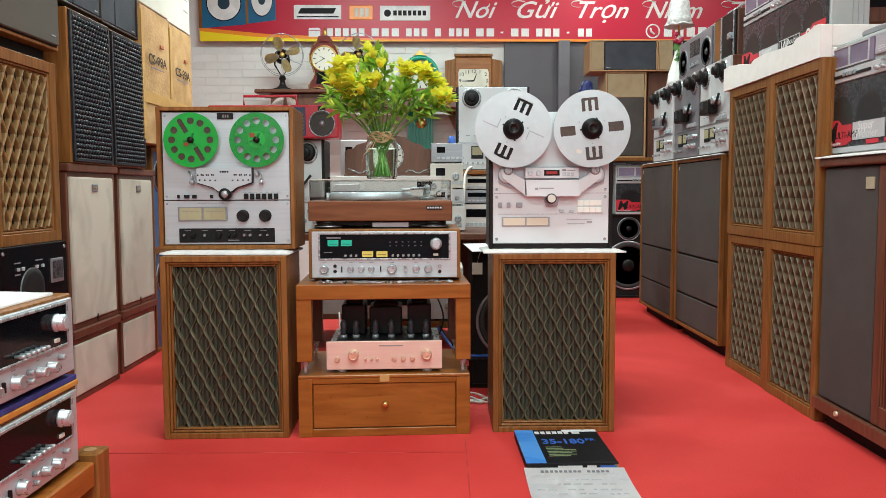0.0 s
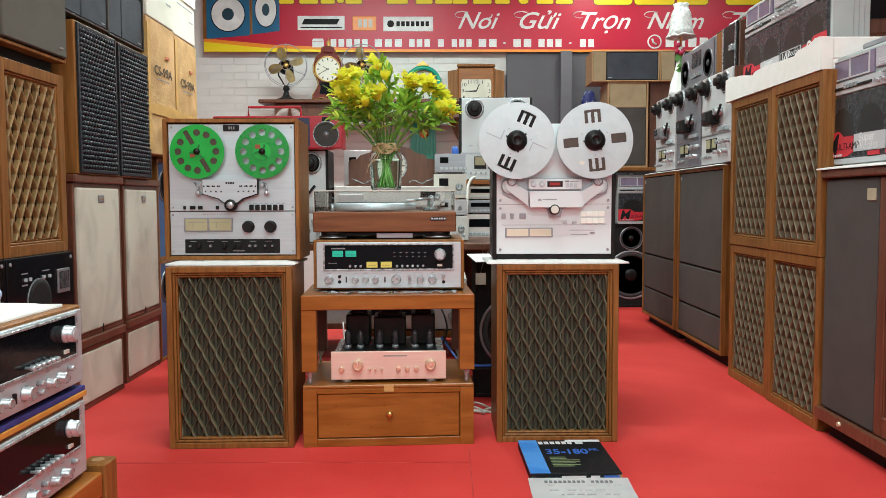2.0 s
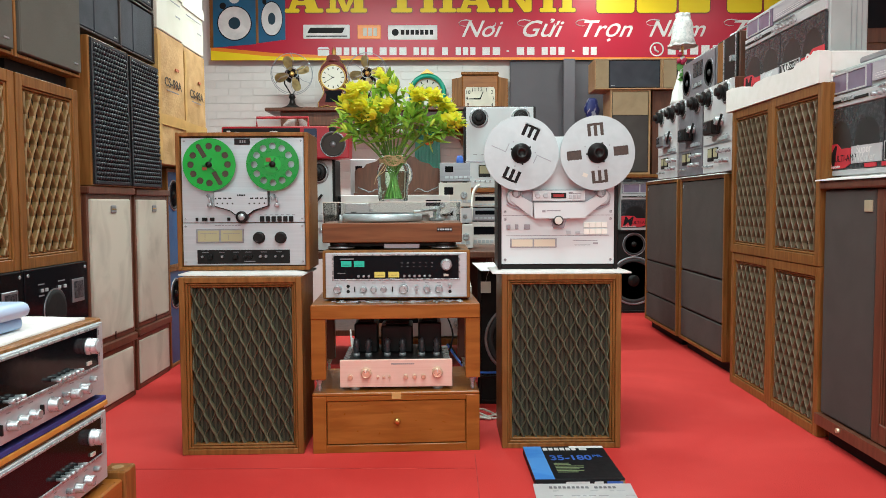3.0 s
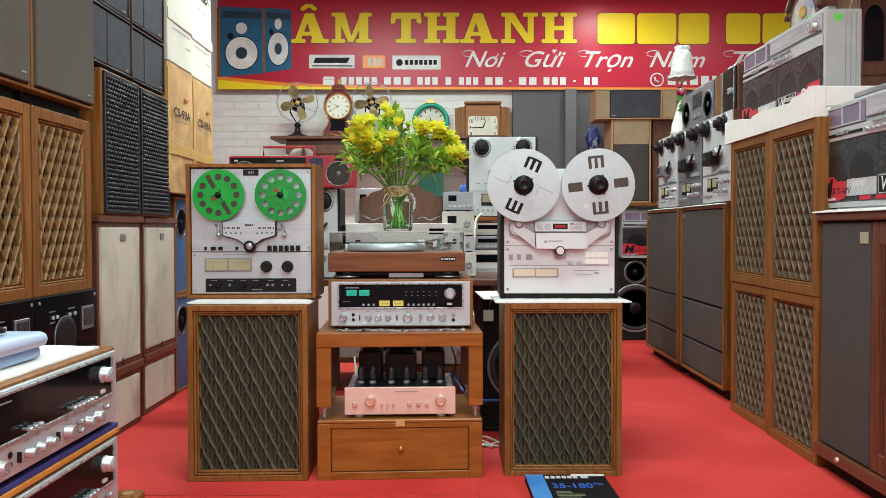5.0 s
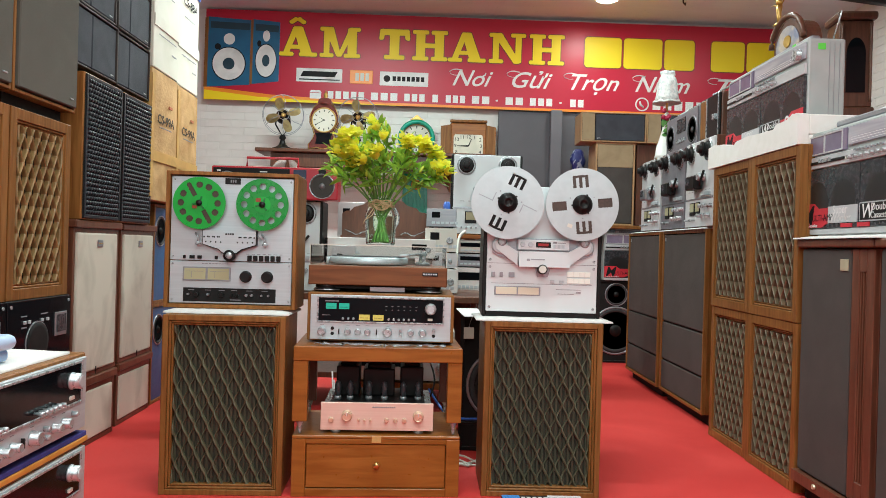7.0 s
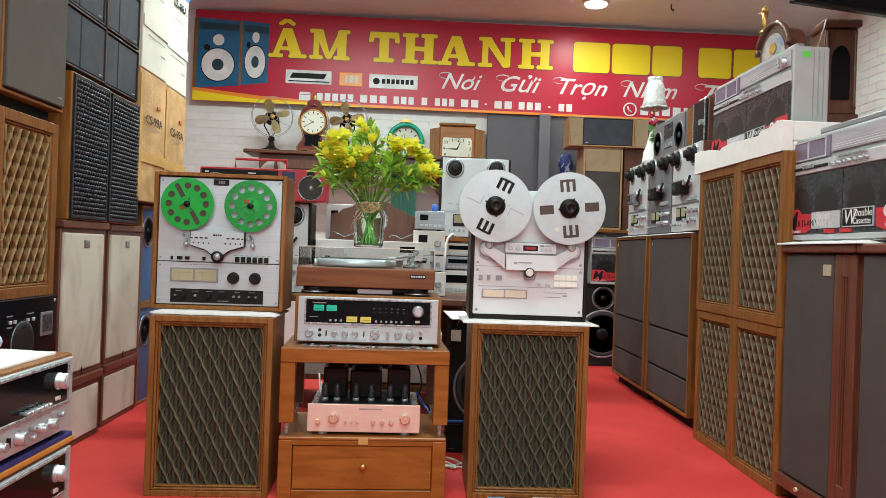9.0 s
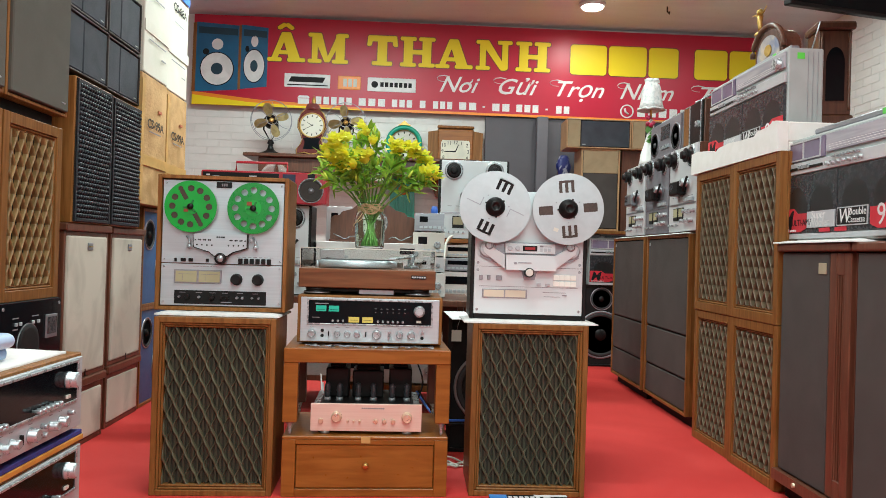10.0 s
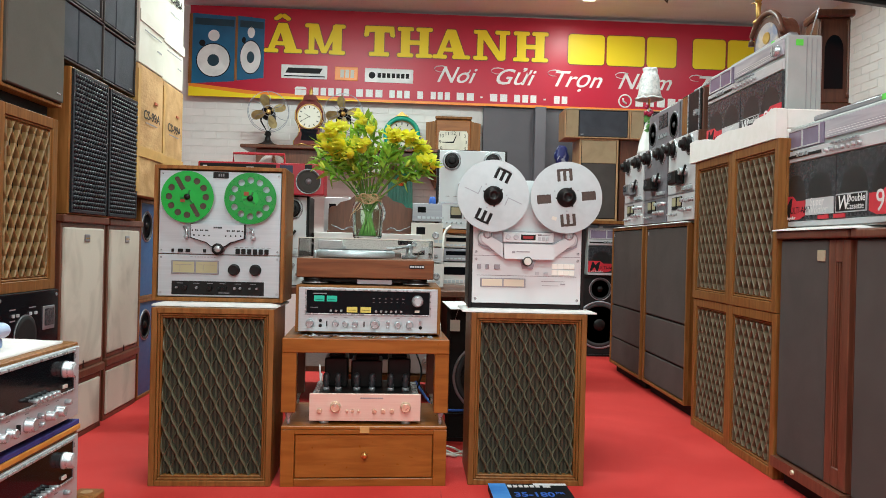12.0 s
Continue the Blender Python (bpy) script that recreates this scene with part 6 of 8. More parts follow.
small_deck("silver reel tape deck without reels, standing on a floor speaker", SILVER, pose(1.40, 4.005, 1.045, 0, 0, -90), True)
small_deck("grey steel reel tape deck without reels, on a floor speaker", GREY_DECK, pose(1.40, 4.46, 1.045, 0, 0, -90), True)
small_deck("worn aluminium reel tape deck without reels, on a floor speaker", SILVER, pose(1.40, 4.93, 1.045, 0, 0, -90))
folded_cloth(pose(1.385, 4.25, 1.0355, 0, 0, -90), 0.74, 0.2, 0.008, "white cloth strip under the tape decks", 15)
folded_cloth(pose(1.385, 5.03, 1.0355, 0, 0, -90), 0.66, 0.2, 0.008, "white cloth strip under the last tape deck", 16)


def portable_radio(w, h, d, m, label, brown=False):
    root = thing("portable_radio", m, label, "radio")
    part("shell", box(-w / 2, w / 2, 0.008, d, 0, h, 0.006, seg=2), DARKWOOD if brown else GREY_DECK, root)
    part("face", box(-w / 2 + 0.006, w / 2 - 0.006, 0.0, 0.0085, 0.006, h - 0.006, 0.002), BLACK if brown else GREY_DECK, root)
    if brown:
        part("trim", box(-w / 2 + 0.10, -w / 2 + 0.112, -0.004, 0.0, 0.01, h - 0.01, 0.001), CHROME, root)
        part("trim", box(w / 2 - 0.03, w / 2 - 0.02, -0.004, 0.0, 0.01, h - 0.01, 0.001), CHROME, root)
        part("slider", box(w / 2 - 0.07, w / 2 - 0.03, -0.02, 0.0, 0.09, 0.12, 0.003), CHROME, root)
        part("grille", box(-w / 2 + 0.016, -w / 2 + 0.095, -0.003, 0.0, 0.015, h - 0.015, 0.001), WALNUT, root)
    else:
        for s in (-1, 1):
            r = h * 0.33
            cone((s * (w / 2 - r - 0.016), 0.0, h * 0.43), r, root, BLACK_MATT, GREY_DECK, RUBBER)
        part("cassette_door", box(-0.075, 0.005, -0.004, 0.0, h * 0.48, h * 0.86, 0.002), SMOKE, root)
        part("cassette_door", box(0.015, 0.085, -0.004, 0.0, h * 0.48, h * 0.86, 0.002), SMOKE, root)
        for i in range(6):
            part("key", box(-0.075 + 0.027 * i, -0.053 + 0.027 * i, -0.008, 0.0, h * 0.22, h * 0.32, 0.001), CHROME, root)
    part("handle", tube([(-w / 2 + 0.03, d / 2, h - 0.002), (-w / 2 + 0.03, d / 2, h + 0.03), (w / 2 - 0.03, d / 2, h + 0.03), (w / 2 - 0.03, d / 2, h - 0.002)], 0.006, 8), CHROME, root)
    return root


portable_radio(0.58, 0.225, 0.13, pose(1.44, 4.46, 1.5155, 0, 0, -90), "silver cassette radio standing on a grey tape deck")
portable_radio(0.30, 0.235, 0.12, pose(1.44, 3.985, 1.5155, 0, 0, -90), "brown and black radio with chrome trim on a deck", True)


def figurine_lamp():
    root = thing("table_lamp", pose(1.487, 4.92, 1.5155), "white porcelain lamp with flowers and a bell shade", "lamp")
    prof = [(0.075, 0), (0.07, 0.03), (0.058, 0.08), (0.04, 0.14), (0.026, 0.20), (0.02, 0.24), (0.024, 0.28), (0.012, 0.31)]
    bm = lathe(prof, 28)
    for v in bm.verts:
        v.co += 0.010 * noise.noise_vector(v.co * 22)
    part("base", bm, STONE_WHITE, root, smooth=True)
    bm = lathe([(0.094, 0.375), (0.084, 0.386), (0.074, 0.40), (0.070, 0.43), (0.067, 0.46), (0.064, 0.49), (0.060, 0.52), (0.050, 0.542), (0.042, 0.55), (0.046, 0.562), (0.048, 0.578), (0.044, 0.577), (0.038, 0.552), (0.045, 0.54), (0.056, 0.515), (0.061, 0.48), (0.069, 0.42), (0.086, 0.38)], 64)
    for v in bm.verts:
        v.co += 0.004 * noise.noise_vector(v.co * 26) + 0.0035 * noise.noise_vector(v.co * 70)
        v.co.z -= 0.006 * abs(math.sin(4 * math.atan2(v.co.y, v.co.x))) if v.co.z < 0.40 else 0
    part("shade", bm, PORCELAIN, root, "white frilled bell shade with raised flowers", smooth=True)
    part("stem", lathe([(0.008, 0.30), (0.008, 0.54)], 12), BRASS, root)
    rnd = random.Random(8)
    for i in range(7):
        bm = lathe([(0.002, 0), (0.016, 0.008), (0.014, 0.02), (0.004, 0.022)], 8)
        part("flower", bm, material("rose_porcelain", (0.40, 0.02, 0.07), 0.4) if i == 0 else bpy.data.materials["rose_porcelain"], root).matrix_basis = pose(-0.005 + rnd.uniform(-0.03, 0.03), -0.03 + rnd.uniform(-0.015, 0.015), 0.275 + rnd.uniform(-0.02, 0.035), 90 + rnd.uniform(-30, 30), 0, 0)
    for i in range(6):
        bm = bmesh.new()
        outline([(0, 0), (0.014, 0.02), (0.010, 0.045), (0, 0.06), (-0.010, 0.045), (-0.014, 0.02)], 0, 0.002, bm)
        part("leaf", bm, material("leaf_porcelain", (0.13, 0.34, 0.08), 0.4) if i == 0 else bpy.data.materials["leaf_porcelain"], root).matrix_basis = pose(-0.02 + rnd.uniform(-0.03, 0.02), -0.045, 0.19 + rnd.uniform(-0.04, 0.04), 0, rnd.uniform(-90, 90), 0)
    return root


figurine_lamp()

# ---- back of the shop ----


def rounded(points, r, grow=0.0):
    """A convex shape (anticlockwise) with round corners of radius r, grown outwards on all sides."""
    n, out = len(points), []
    for i in range(n):
        p, a, b = Vector(points[i]), Vector(points[i - 1]), Vector(points[(i + 1) % n])
        d1, d2 = (p - a).normalized(), (b - p).normalized()
        n1, n2 = Vector((d1.y, -d1.x)), Vector((d2.y, -d2.x))
        c = p - (n1 + n2) * (r / max(0.2, 1 + n1.dot(n2)))
        a1, a2 = math.atan2(n1.y, n1.x), math.atan2(n2.y, n2.x)
        turn = (a2 - a1) % (2 * math.pi)
        for k in range(5):
            t = a1 + turn * k / 4
            out.append((c.x + (r + grow) * math.cos(t), c.y + (r + grow) * math.sin(t)))
    return out


def rect(x0, z0, x1, z1):
    return [(x0, z0), (x1, z0), (x1, z1), (x0, z1)]


# strokes of the heavy slab-serif capitals, in units of their height
SLAB = {
    "A": [[(0.10, 0.02), (0.30, 0.02), (0.66, 0.98), (0.46, 0.98)], [(0.74, 0.02), (1.12, 0.02), (0.76, 0.98), (0.44, 0.98)], rect(0.30, 0.24, 0.88, 0.37), rect(0.0, 0.0, 0.48, 0.13), rect(0.66, 0.0, 1.26, 0.13)],
    "M": [rect(0.13, 0.02, 0.32, 0.98), [(0.56, 0.03), (0.72, 0.03), (0.44, 1.0), (0.12, 1.0)], [(0.58, 0.03), (0.72, 0.03), (1.20, 1.0), (0.98, 1.0)], rect(0.92, 0.02, 1.22, 0.98), rect(0.0, 0.0, 0.46, 0.13), rect(0.0, 0.87, 0.42, 1.0), rect(0.80, 0.0, 1.34, 0.13), rect(0.98, 0.87, 1.34, 1.0)],
    "T": [rect(0.06, 0.80, 1.02, 1.0), rect(0.38, 0.02, 0.70, 0.98), rect(0.20, 0.0, 0.88, 0.14), [(0.02, 0.62), (0.18, 0.66), (0.24, 1.0), (0.06, 1.0)], [(0.90, 0.66), (1.06, 0.62), (1.02, 1.0), (0.84, 1.0)]],
    "H": [rect(0.12, 0.02, 0.42, 0.98), rect(0.74, 0.02, 1.04, 0.98), rect(0.30, 0.42, 0.86, 0.57), rect(0.0, 0.0, 0.54, 0.13), rect(0.62, 0.0, 1.17, 0.13), rect(0.0, 0.87, 0.54, 1.0), rect(0.62, 0.87, 1.17, 1.0)],
    "N": [rect(0.13, 0.02, 0.33, 0.98), [(0.84, 0.0), (1.08, 0.0), (0.42, 1.0), (0.10, 1.0)], rect(0.88, 0.02, 1.08, 0.98), rect(0.0, 0.0, 0.48, 0.13), rect(0.0, 0.87, 0.40, 1.0), rect(0.72, 0.87, 1.22, 1.0)],
    "^": [[(0.24, 1.10), (0.42, 1.06), (0.66, 1.22), (0.52, 1.30)], [(0.76, 1.06), (0.94, 1.10), (0.66, 1.30), (0.52, 1.22)]],
}


def slab_letter(letter, x, z, h, root):
    """One heavy yellow capital with a dark edge, each stroke a rounded slab."""
    strokes = SLAB["A"] + SLAB["^"] if letter == "Â" else SLAB[letter]
    face, edge = bmesh.new(), bmesh.new()
    for i, st in enumerate(strokes):
        pts = [(x + u * h, z + v * h) for u, v in st]
        outline(rounded(pts, 0.052 * h, 0.0), -0.0032 - 0.0002 * i, -0.0015, face)
        outline(rounded(pts, 0.052 * h, 0.0085), -0.0014 - 0.00001 * i, 0.0, edge)
    part("lettering_edge", edge, EDGE_BROWN, root, "dark printed edge")
    part("lettering", face, BANNER_YELLOW, root, "bold yellow letter")


def banner():
    root = thing("shop_banner", pose(-0.018, 6.735, -0.004, 0, 0.28, 0), "red shop banner with large yellow lettering and logos", "banner")
    x0, x1, z0, z1 = -2.09, 3.22, 2.152, 2.955
    part("sheet", box(x0, x1, 0.0, 0.012, z0, z1), BANNER_RED, root, "glossy red printed sheet")
    part("orange_stripe", outline([(x0, z0 - 0.0005), (x1, z0 - 0.0005), (x1, z0 + 0.018), (-0.6, z0 + 0.024), (-1.5, z0 + 0.06), (x0, z0 + 0.115)], -0.0012, 0.0), BANNER_ORANGE, root)
    part("yellow_stripe", outline([(x0, z0 - 0.0008), (-0.2, z0 - 0.0008), (-0.9, z0 + 0.012), (-1.6, z0 + 0.035), (x0, z0 + 0.085)], -0.002, -0.0013), BANNER_YELLOW, root)
    for a, b, zt, zb, cx in ((-2.065, -1.69, 2.885, 2.262, 0.0), (-1.668, -1.432, 2.875, 2.30, 0.0)):
        pic = part("speaker_picture", outline([(a, zb - 0.0), (b, zb + 0.03), (b, zt - 0.02), (a, zt)], -0.003, 0.0), material("print_blue", (0.015, 0.13, 0.27), 0.35) if a < -2 else bpy.data.materials["print_blue"], root, "printed picture of a blue speaker")
        part("picture_side", outline([(a - 0.03, zb + 0.0), (a, zb), (a, zt), (a - 0.03, zt - 0.01)], -0.0026, 0.0), WALNUT, pic)
        part("picture_strip", outline([(a + 0.02, zt - 0.10), (b - 0.01, zt - 0.11), (b - 0.01, zt - 0.05), (a + 0.02, zt - 0.04)], -0.0036, -0.003), PRINT_TEAL, pic)
        m = (a + b) / 2
        s = (b - a) / 0.375
        for r, z, y, mt in ((0.152, zb + 0.21, -0.0036, INK), (0.143, zb + 0.21, -0.0042, INK_WHITE), (0.052, zb + 0.21, -0.0048, PRINT_TEAL), (0.050, zb + 0.43, -0.0036, INK_WHITE), (0.028, zb + 0.36, -0.0036, INK)):
            n = 28
            xoff = -0.10 * s if (mt is INK and r < 0.05) else 0
            part("picture_cone", outline([(m + xoff + r * s * math.cos(2 * math.pi * i / n), z + r * math.sin(2 * math.pi * i / n)) for i in range(n)], y, -0.003), mt, pic)
    for text, at in (("ÂM", (-1.435, -1.075)), ("THANH", (-0.557, -0.252, 0.065, 0.430, 0.790))):
        for letter, x in zip(text, at):
            slab_letter(letter, x, 2.562, 0.268, root)
    for x, wv in ((1.285, 0.330), (1.635, 0.345), (2.0, 0.27), (2.42, 0.30), (2.74, 0.32)):
        part("name_bar_edge", outline(rounded([(x, 2.555), (x + wv, 2.555), (x + wv, 2.825), (x, 2.825)], 0.03, 0.008), -0.0012, 0.0), EDGE_BROWN, root, "dark printed edge")
        part("name_bar", outline(rounded([(x, 2.555), (x + wv, 2.555), (x + wv, 2.825), (x, 2.825)], 0.03), -0.0024, -0.0013), BANNER_YELLOW, root, "plain yellow bar")
    part("horn_mark", tube([(0.385, -0.003, 2.440), (0.402, -0.003, 2.450), (0.408, -0.003, 2.470)], 0.007, 6), INK_WHITE, root)
    for body, x, wd in (("Noi", 0.10, 0.36), ("Gửi", 0.61, 0.36), ("Trọn", 1.12, 0.43), ("Niềm", 1.735, 0.49), ("Tin", 2.41, 0.34)):
        words(body, 0.20, pose(x, -0.002, 2.352, 90), INK_WHITE, root, "slogan", "white slanted slogan", shear=0.42, bold=0.0015, depth=0.002, width=wd)
    for x in (0.10, 0.61, 1.12, 1.735, 2.41):
        curl = [(x + 0.07 + 0.085 * math.cos(a), -0.003, 2.455 + 0.045 * math.sin(a) + 0.012 * (a - 2)) for a in (1.2, 1.8, 2.4, 3.0, 3.6, 4.2, 4.7)]
        part("swash", tube(curl, 0.0055, 6, taper=0.002), INK_WHITE, root, "thin white swash of the script initial")
    logo = part("logo_plate", box(-1.275, -0.868, -0.003, 0.0, 2.338, 2.458, 0.004), INK_WHITE, root)
    part("logo_shape", outline([(-1.24, 2.385), (-1.215, 2.432), (-0.91, 2.432), (-0.935, 2.385)], -0.0045, -0.003), INK, logo)
    part("logo_line", box(-1.25, -0.89, -0.0042, -0.003, 2.354, 2.364), INK, logo)
    logo = part("logo_plate", box(-0.80, -0.596, -0.003, 0.0, 2.335, 2.455, 0.004), BANNER_ORANGE, root)
    for x in (-0.735, -0.69, -0.645):
        part("logo_shape", box(x - 0.016, x + 0.016, -0.0045, -0.003, 2.36, 2.43), CARD_WHITE, logo)
    logo = part("logo_plate", box(-0.534, -0.102, -0.003, 0.0, 2.328, 2.452, 0.004), INK_WHITE, root)
    part("logo_shape", lathe([(0.03, 0.003), (0.03, 0.0045)], 24, "y", (-0.47, 0, 2.39)), INK, logo)
    for i in range(7):
        part("logo_bar", box(-0.42 + i * 0.042, -0.39 + i * 0.042, -0.0045, -0.003, 2.37, 2.412), INK, logo)
    house = bmesh.new()
    outline([(-1.14, 2.265), (-1.06, 2.265), (-1.045, 2.245), (-1.155, 2.245)], -0.002, 0.0, house)
    box(-1.15, -1.05, -0.002, 0.0, 2.19, 2.24, 0, house)
    part("house_sign", house, INK_WHITE, root)
    for a, b in ((-1.0, -0.66), (-0.62, -0.36), (-0.32, -0.12), (-0.07, 0.0), (0.05, 0.24), (0.28, 0.46), (0.50, 0.53), (0.58, 0.76), (0.80, 1.02), (1.07, 1.10), (1.16, 1.30)):
        k = max(1, round((b - a) / 0.075))
        thin = b - a < 0.04
        bars([(a + (i + 0.5) * (b - a) / k, 2.228, (b - a) / k * 0.72, 0.014 if thin else 0.067) for i in range(k)], 0.0, root, INK_WHITE, "address_bar", "plain white bar", 0.002)
    n = 28
    part("phone_ring", lathe([(0.062, 0), (0.062, 0.002), (0.05, 0.002), (0.05, 0.0)], n, "y", (1.815, 0, 2.24), caps=False), INK_WHITE, root)
    part("phone_sign", tube([(1.795, -0.002, 2.265), (1.80, -0.003, 2.235), (1.83, -0.002, 2.215)], 0.009, 6), INK_WHITE, root)
    bars([(1.945 + i * 0.098, 2.235, 0.07, 0.08) for i in range(10)], 0.0, root, INK_WHITE, "phone_bar", "plain white bar", 0.002)
    return root


banner()


def table_fan(m, turn=0):
    root = thing("table_fan", m, "old brass-bladed table fan with a thin wire guard", "fan", "old table fans")
    part("base", lathe([(0.085, 0), (0.085, 0.018), (0.05, 0.03), (0.028, 0.05), (0.018, 0.09), (0.03, 0.10), (0.02, 0.13)], 24), BLACK, root, smooth=True)
    part("motor", lathe([(0.02, -0.14), (0.055, -0.12), (0.062, -0.06), (0.05, -0.02), (0.015, 0.0)], 24, "y", (0, 0.0, 0.295)), BLACK, root)
    part("yoke", tube([(-0.055, 0.03, 0.29), (-0.06, 0.03, 0.22), (0, 0.03, 0.12), (0.06, 0.03, 0.22), (0.055, 0.03, 0.29)], 0.007, 8), BLACK, root)
    for y, r in ((-0.055, 0.165), (-0.01, 0.172), (-0.075, 0.045)):
        part("guard_ring", tube([(r * math.cos(2 * math.pi * i / 40), y, 0.295 + r * math.sin(2 * math.pi * i / 40)) for i in range(41)], 0.0028, 6), ALU_DK, root)
    for k in range(6):
        a = math.radians(60 * k + 25)
        part("guard_wire", tube([(0.045 * math.cos(a), -0.075, 0.295 + 0.045 * math.sin(a)), (0.11 * math.cos(a), -0.078, 0.295 + 0.11 * math.sin(a)), (0.168 * math.cos(a + 0.15), -0.05, 0.295 + 0.168 * math.sin(a + 0.15)), (0.17 * math.cos(a + 0.15), 0.02, 0.295 + 0.17 * math.sin(a + 0.15))], 0.0025, 6), ALU_DK, root)
    hb = part("hub", lathe([(0.02, 0), (0.02, 0.03), (0.008, 0.036)], 18, "y", (0, -0.008, 0.295)), BRASS, root)
    for k in range(4):
        a = math.radians(90 * k + turn)
        bm = bmesh.new()
        n = 18
        vs = []
        for i in range(n):
            t = 2 * math.pi * i / n
            u, v = 0.088 + 0.062 * math.cos(t), 0.047 * math.sin(t) * (0.75 + 0.25 * math.cos(t))
            x, z = u * math.cos(a) - v * math.sin(a), u * math.sin(a) + v * math.cos(a)
            vs.append(bm.verts.new((x, -0.03 + v * 0.45, 0.295 + z)))
        bm.faces.new(vs)
        bmesh.ops.solidify(bm, geom=bm.faces[:], thickness=0.0015)
        part("blade", bm, material("old_brass_blade", (0.62, 0.50, 0.24), 0.35, 0.5, colour2=(0.42, 0.32, 0.15), scale=(20, 20, 20)) if (k == 0 and turn == 20) else bpy.data.materials["old_brass_blade"], root, "brass blade" if k == 0 else "")
    return root


SH = 1.685
table_fan(pose(-1.325, 6.42, SH, 0, 0, 14), 20)
table_fan(pose(-0.69, 6.42, SH, 0, 0, 0), 10)
shelf = bmesh.new()
box(-1.52, 0.45, 6.25, 6.62, SH - 0.03, SH - 0.0005, 0.006, shelf)
box(-1.40, 0.35, 6.30, 6.60, SH - 0.15, SH - 0.0305, 0.006, shelf)
box(-1.36, -1.28, 6.32, 6.58, 0, SH - 0.151, 0.004, shelf)
box(0.24, 0.32, 6.32, 6.58, 0, SH - 0.151, 0.004, shelf)
solo("console_table", shelf, DARKWOOD, "dark carved wooden console carrying fans and a clock", "table")


def dial_face(root, at, r, mat=CREAM_DIAL, rim=BRASS, pointers=(60, -120)):
    f = part("clock_dial", lathe([(r, 0), (r, 0.004)], 40, "y", at), mat, root, "pale clock dial")
    part("bezel", lathe([(r * 1.10, 0.0), (r * 1.10, 0.008), (r * 1.03, 0.012), (r * 0.98, 0.005)], 40, "y", at, caps=False), rim, f, "brass bezel")
    for k in range(12):
        bm = bmesh.new()
        a = math.pi * k / 6
        c, s = math.cos(a), math.sin(a)
        pts = [(r * 0.72, -r * 0.035), (r * 0.90, -r * 0.045), (r * 0.90, r * 0.045), (r * 0.72, r * 0.035)]
        outline([(at[0] + u * c - v * s, at[2] + u * s + v * c) for u, v in pts], at[1] - 0.0055, at[1] - 0.004, bm)
        part("hour_mark", bm, INK, f)
    for a, ln in zip(pointers, (0.5, 0.75)):
        a = math.radians(a)
        c, s = math.cos(a), math.sin(a)
        bm = outline([(at[0] + u * c - v * s, at[2] + u * s + v * c) for u, v in ((-0.1 * r, -0.03 * r), (ln * r, -0.012 * r), (ln * r, 0.012 * r), (-0.1 * r, 0.03 * r))], at[1] - 0.0075, at[1] - 0.006)
        part("pointer", bm, INK, f)
    return f


def waisted_clock():
    root = thing("bracket_clock", pose(-0.975, 6.40, SH), "waisted red lacquer bracket clock with gilt edges", "clock")
    pts = [(0.13, 0.0), (0.135, 0.05), (0.10, 0.10), (0.085, 0.14), (0.10, 0.19), (0.125, 0.24), (0.125, 0.30), (0.10, 0.36), (0.06, 0.40), (0.05, 0.44), (0.03, 0.45)]
    shape = pts + [(-x, z) for x, z in pts[::-1]]
    lac = material("red_lacquer", (0.10, 0.015, 0.012), 0.2, colour2=(0.14, 0.02, 0.016), scale=(20, 20, 20))
    part("case", outline(shape, 0.0, 0.12), lac, root)
    edge = bmesh.new()
    for side in (1, -1):
        tube([(side * (x - 0.006), -0.004, z + 0.004) for x, z in pts[:9]], 0.0038, 6, edge)
    tube([(-0.128, -0.006, 0.012), (-0.06, -0.01, 0.03), (0, -0.012, 0.015), (0.06, -0.01, 0.03), (0.128, -0.006, 0.012)], 0.005, 6, edge)
    part("gilt_edge", edge, GOLD, root, "gilt moulded edge")
    part("finial", lathe([(0.03, 0.45), (0.012, 0.462), (0.02, 0.48), (0.018, 0.495), (0.006, 0.51), (0.002, 0.53)], 18, "z", (0, 0.06, 0)), GOLD, root)
    part("roof", lathe([(0.075, 0.395), (0.06, 0.42), (0.045, 0.45)], 24, "z", (0, 0.06, 0)), lac, root)
    dial_face(root, (0, -0.004, 0.262), 0.098, CARD_WHITE, GOLD, (150, -150))
    part("window", outline([(-0.07, 0.06), (0.07, 0.06), (0.06, 0.12), (0.075, 0.155), (-0.075, 0.155), (-0.06, 0.12)], -0.003, 0.0), GLOSS, root)
    return root


waisted_clock()


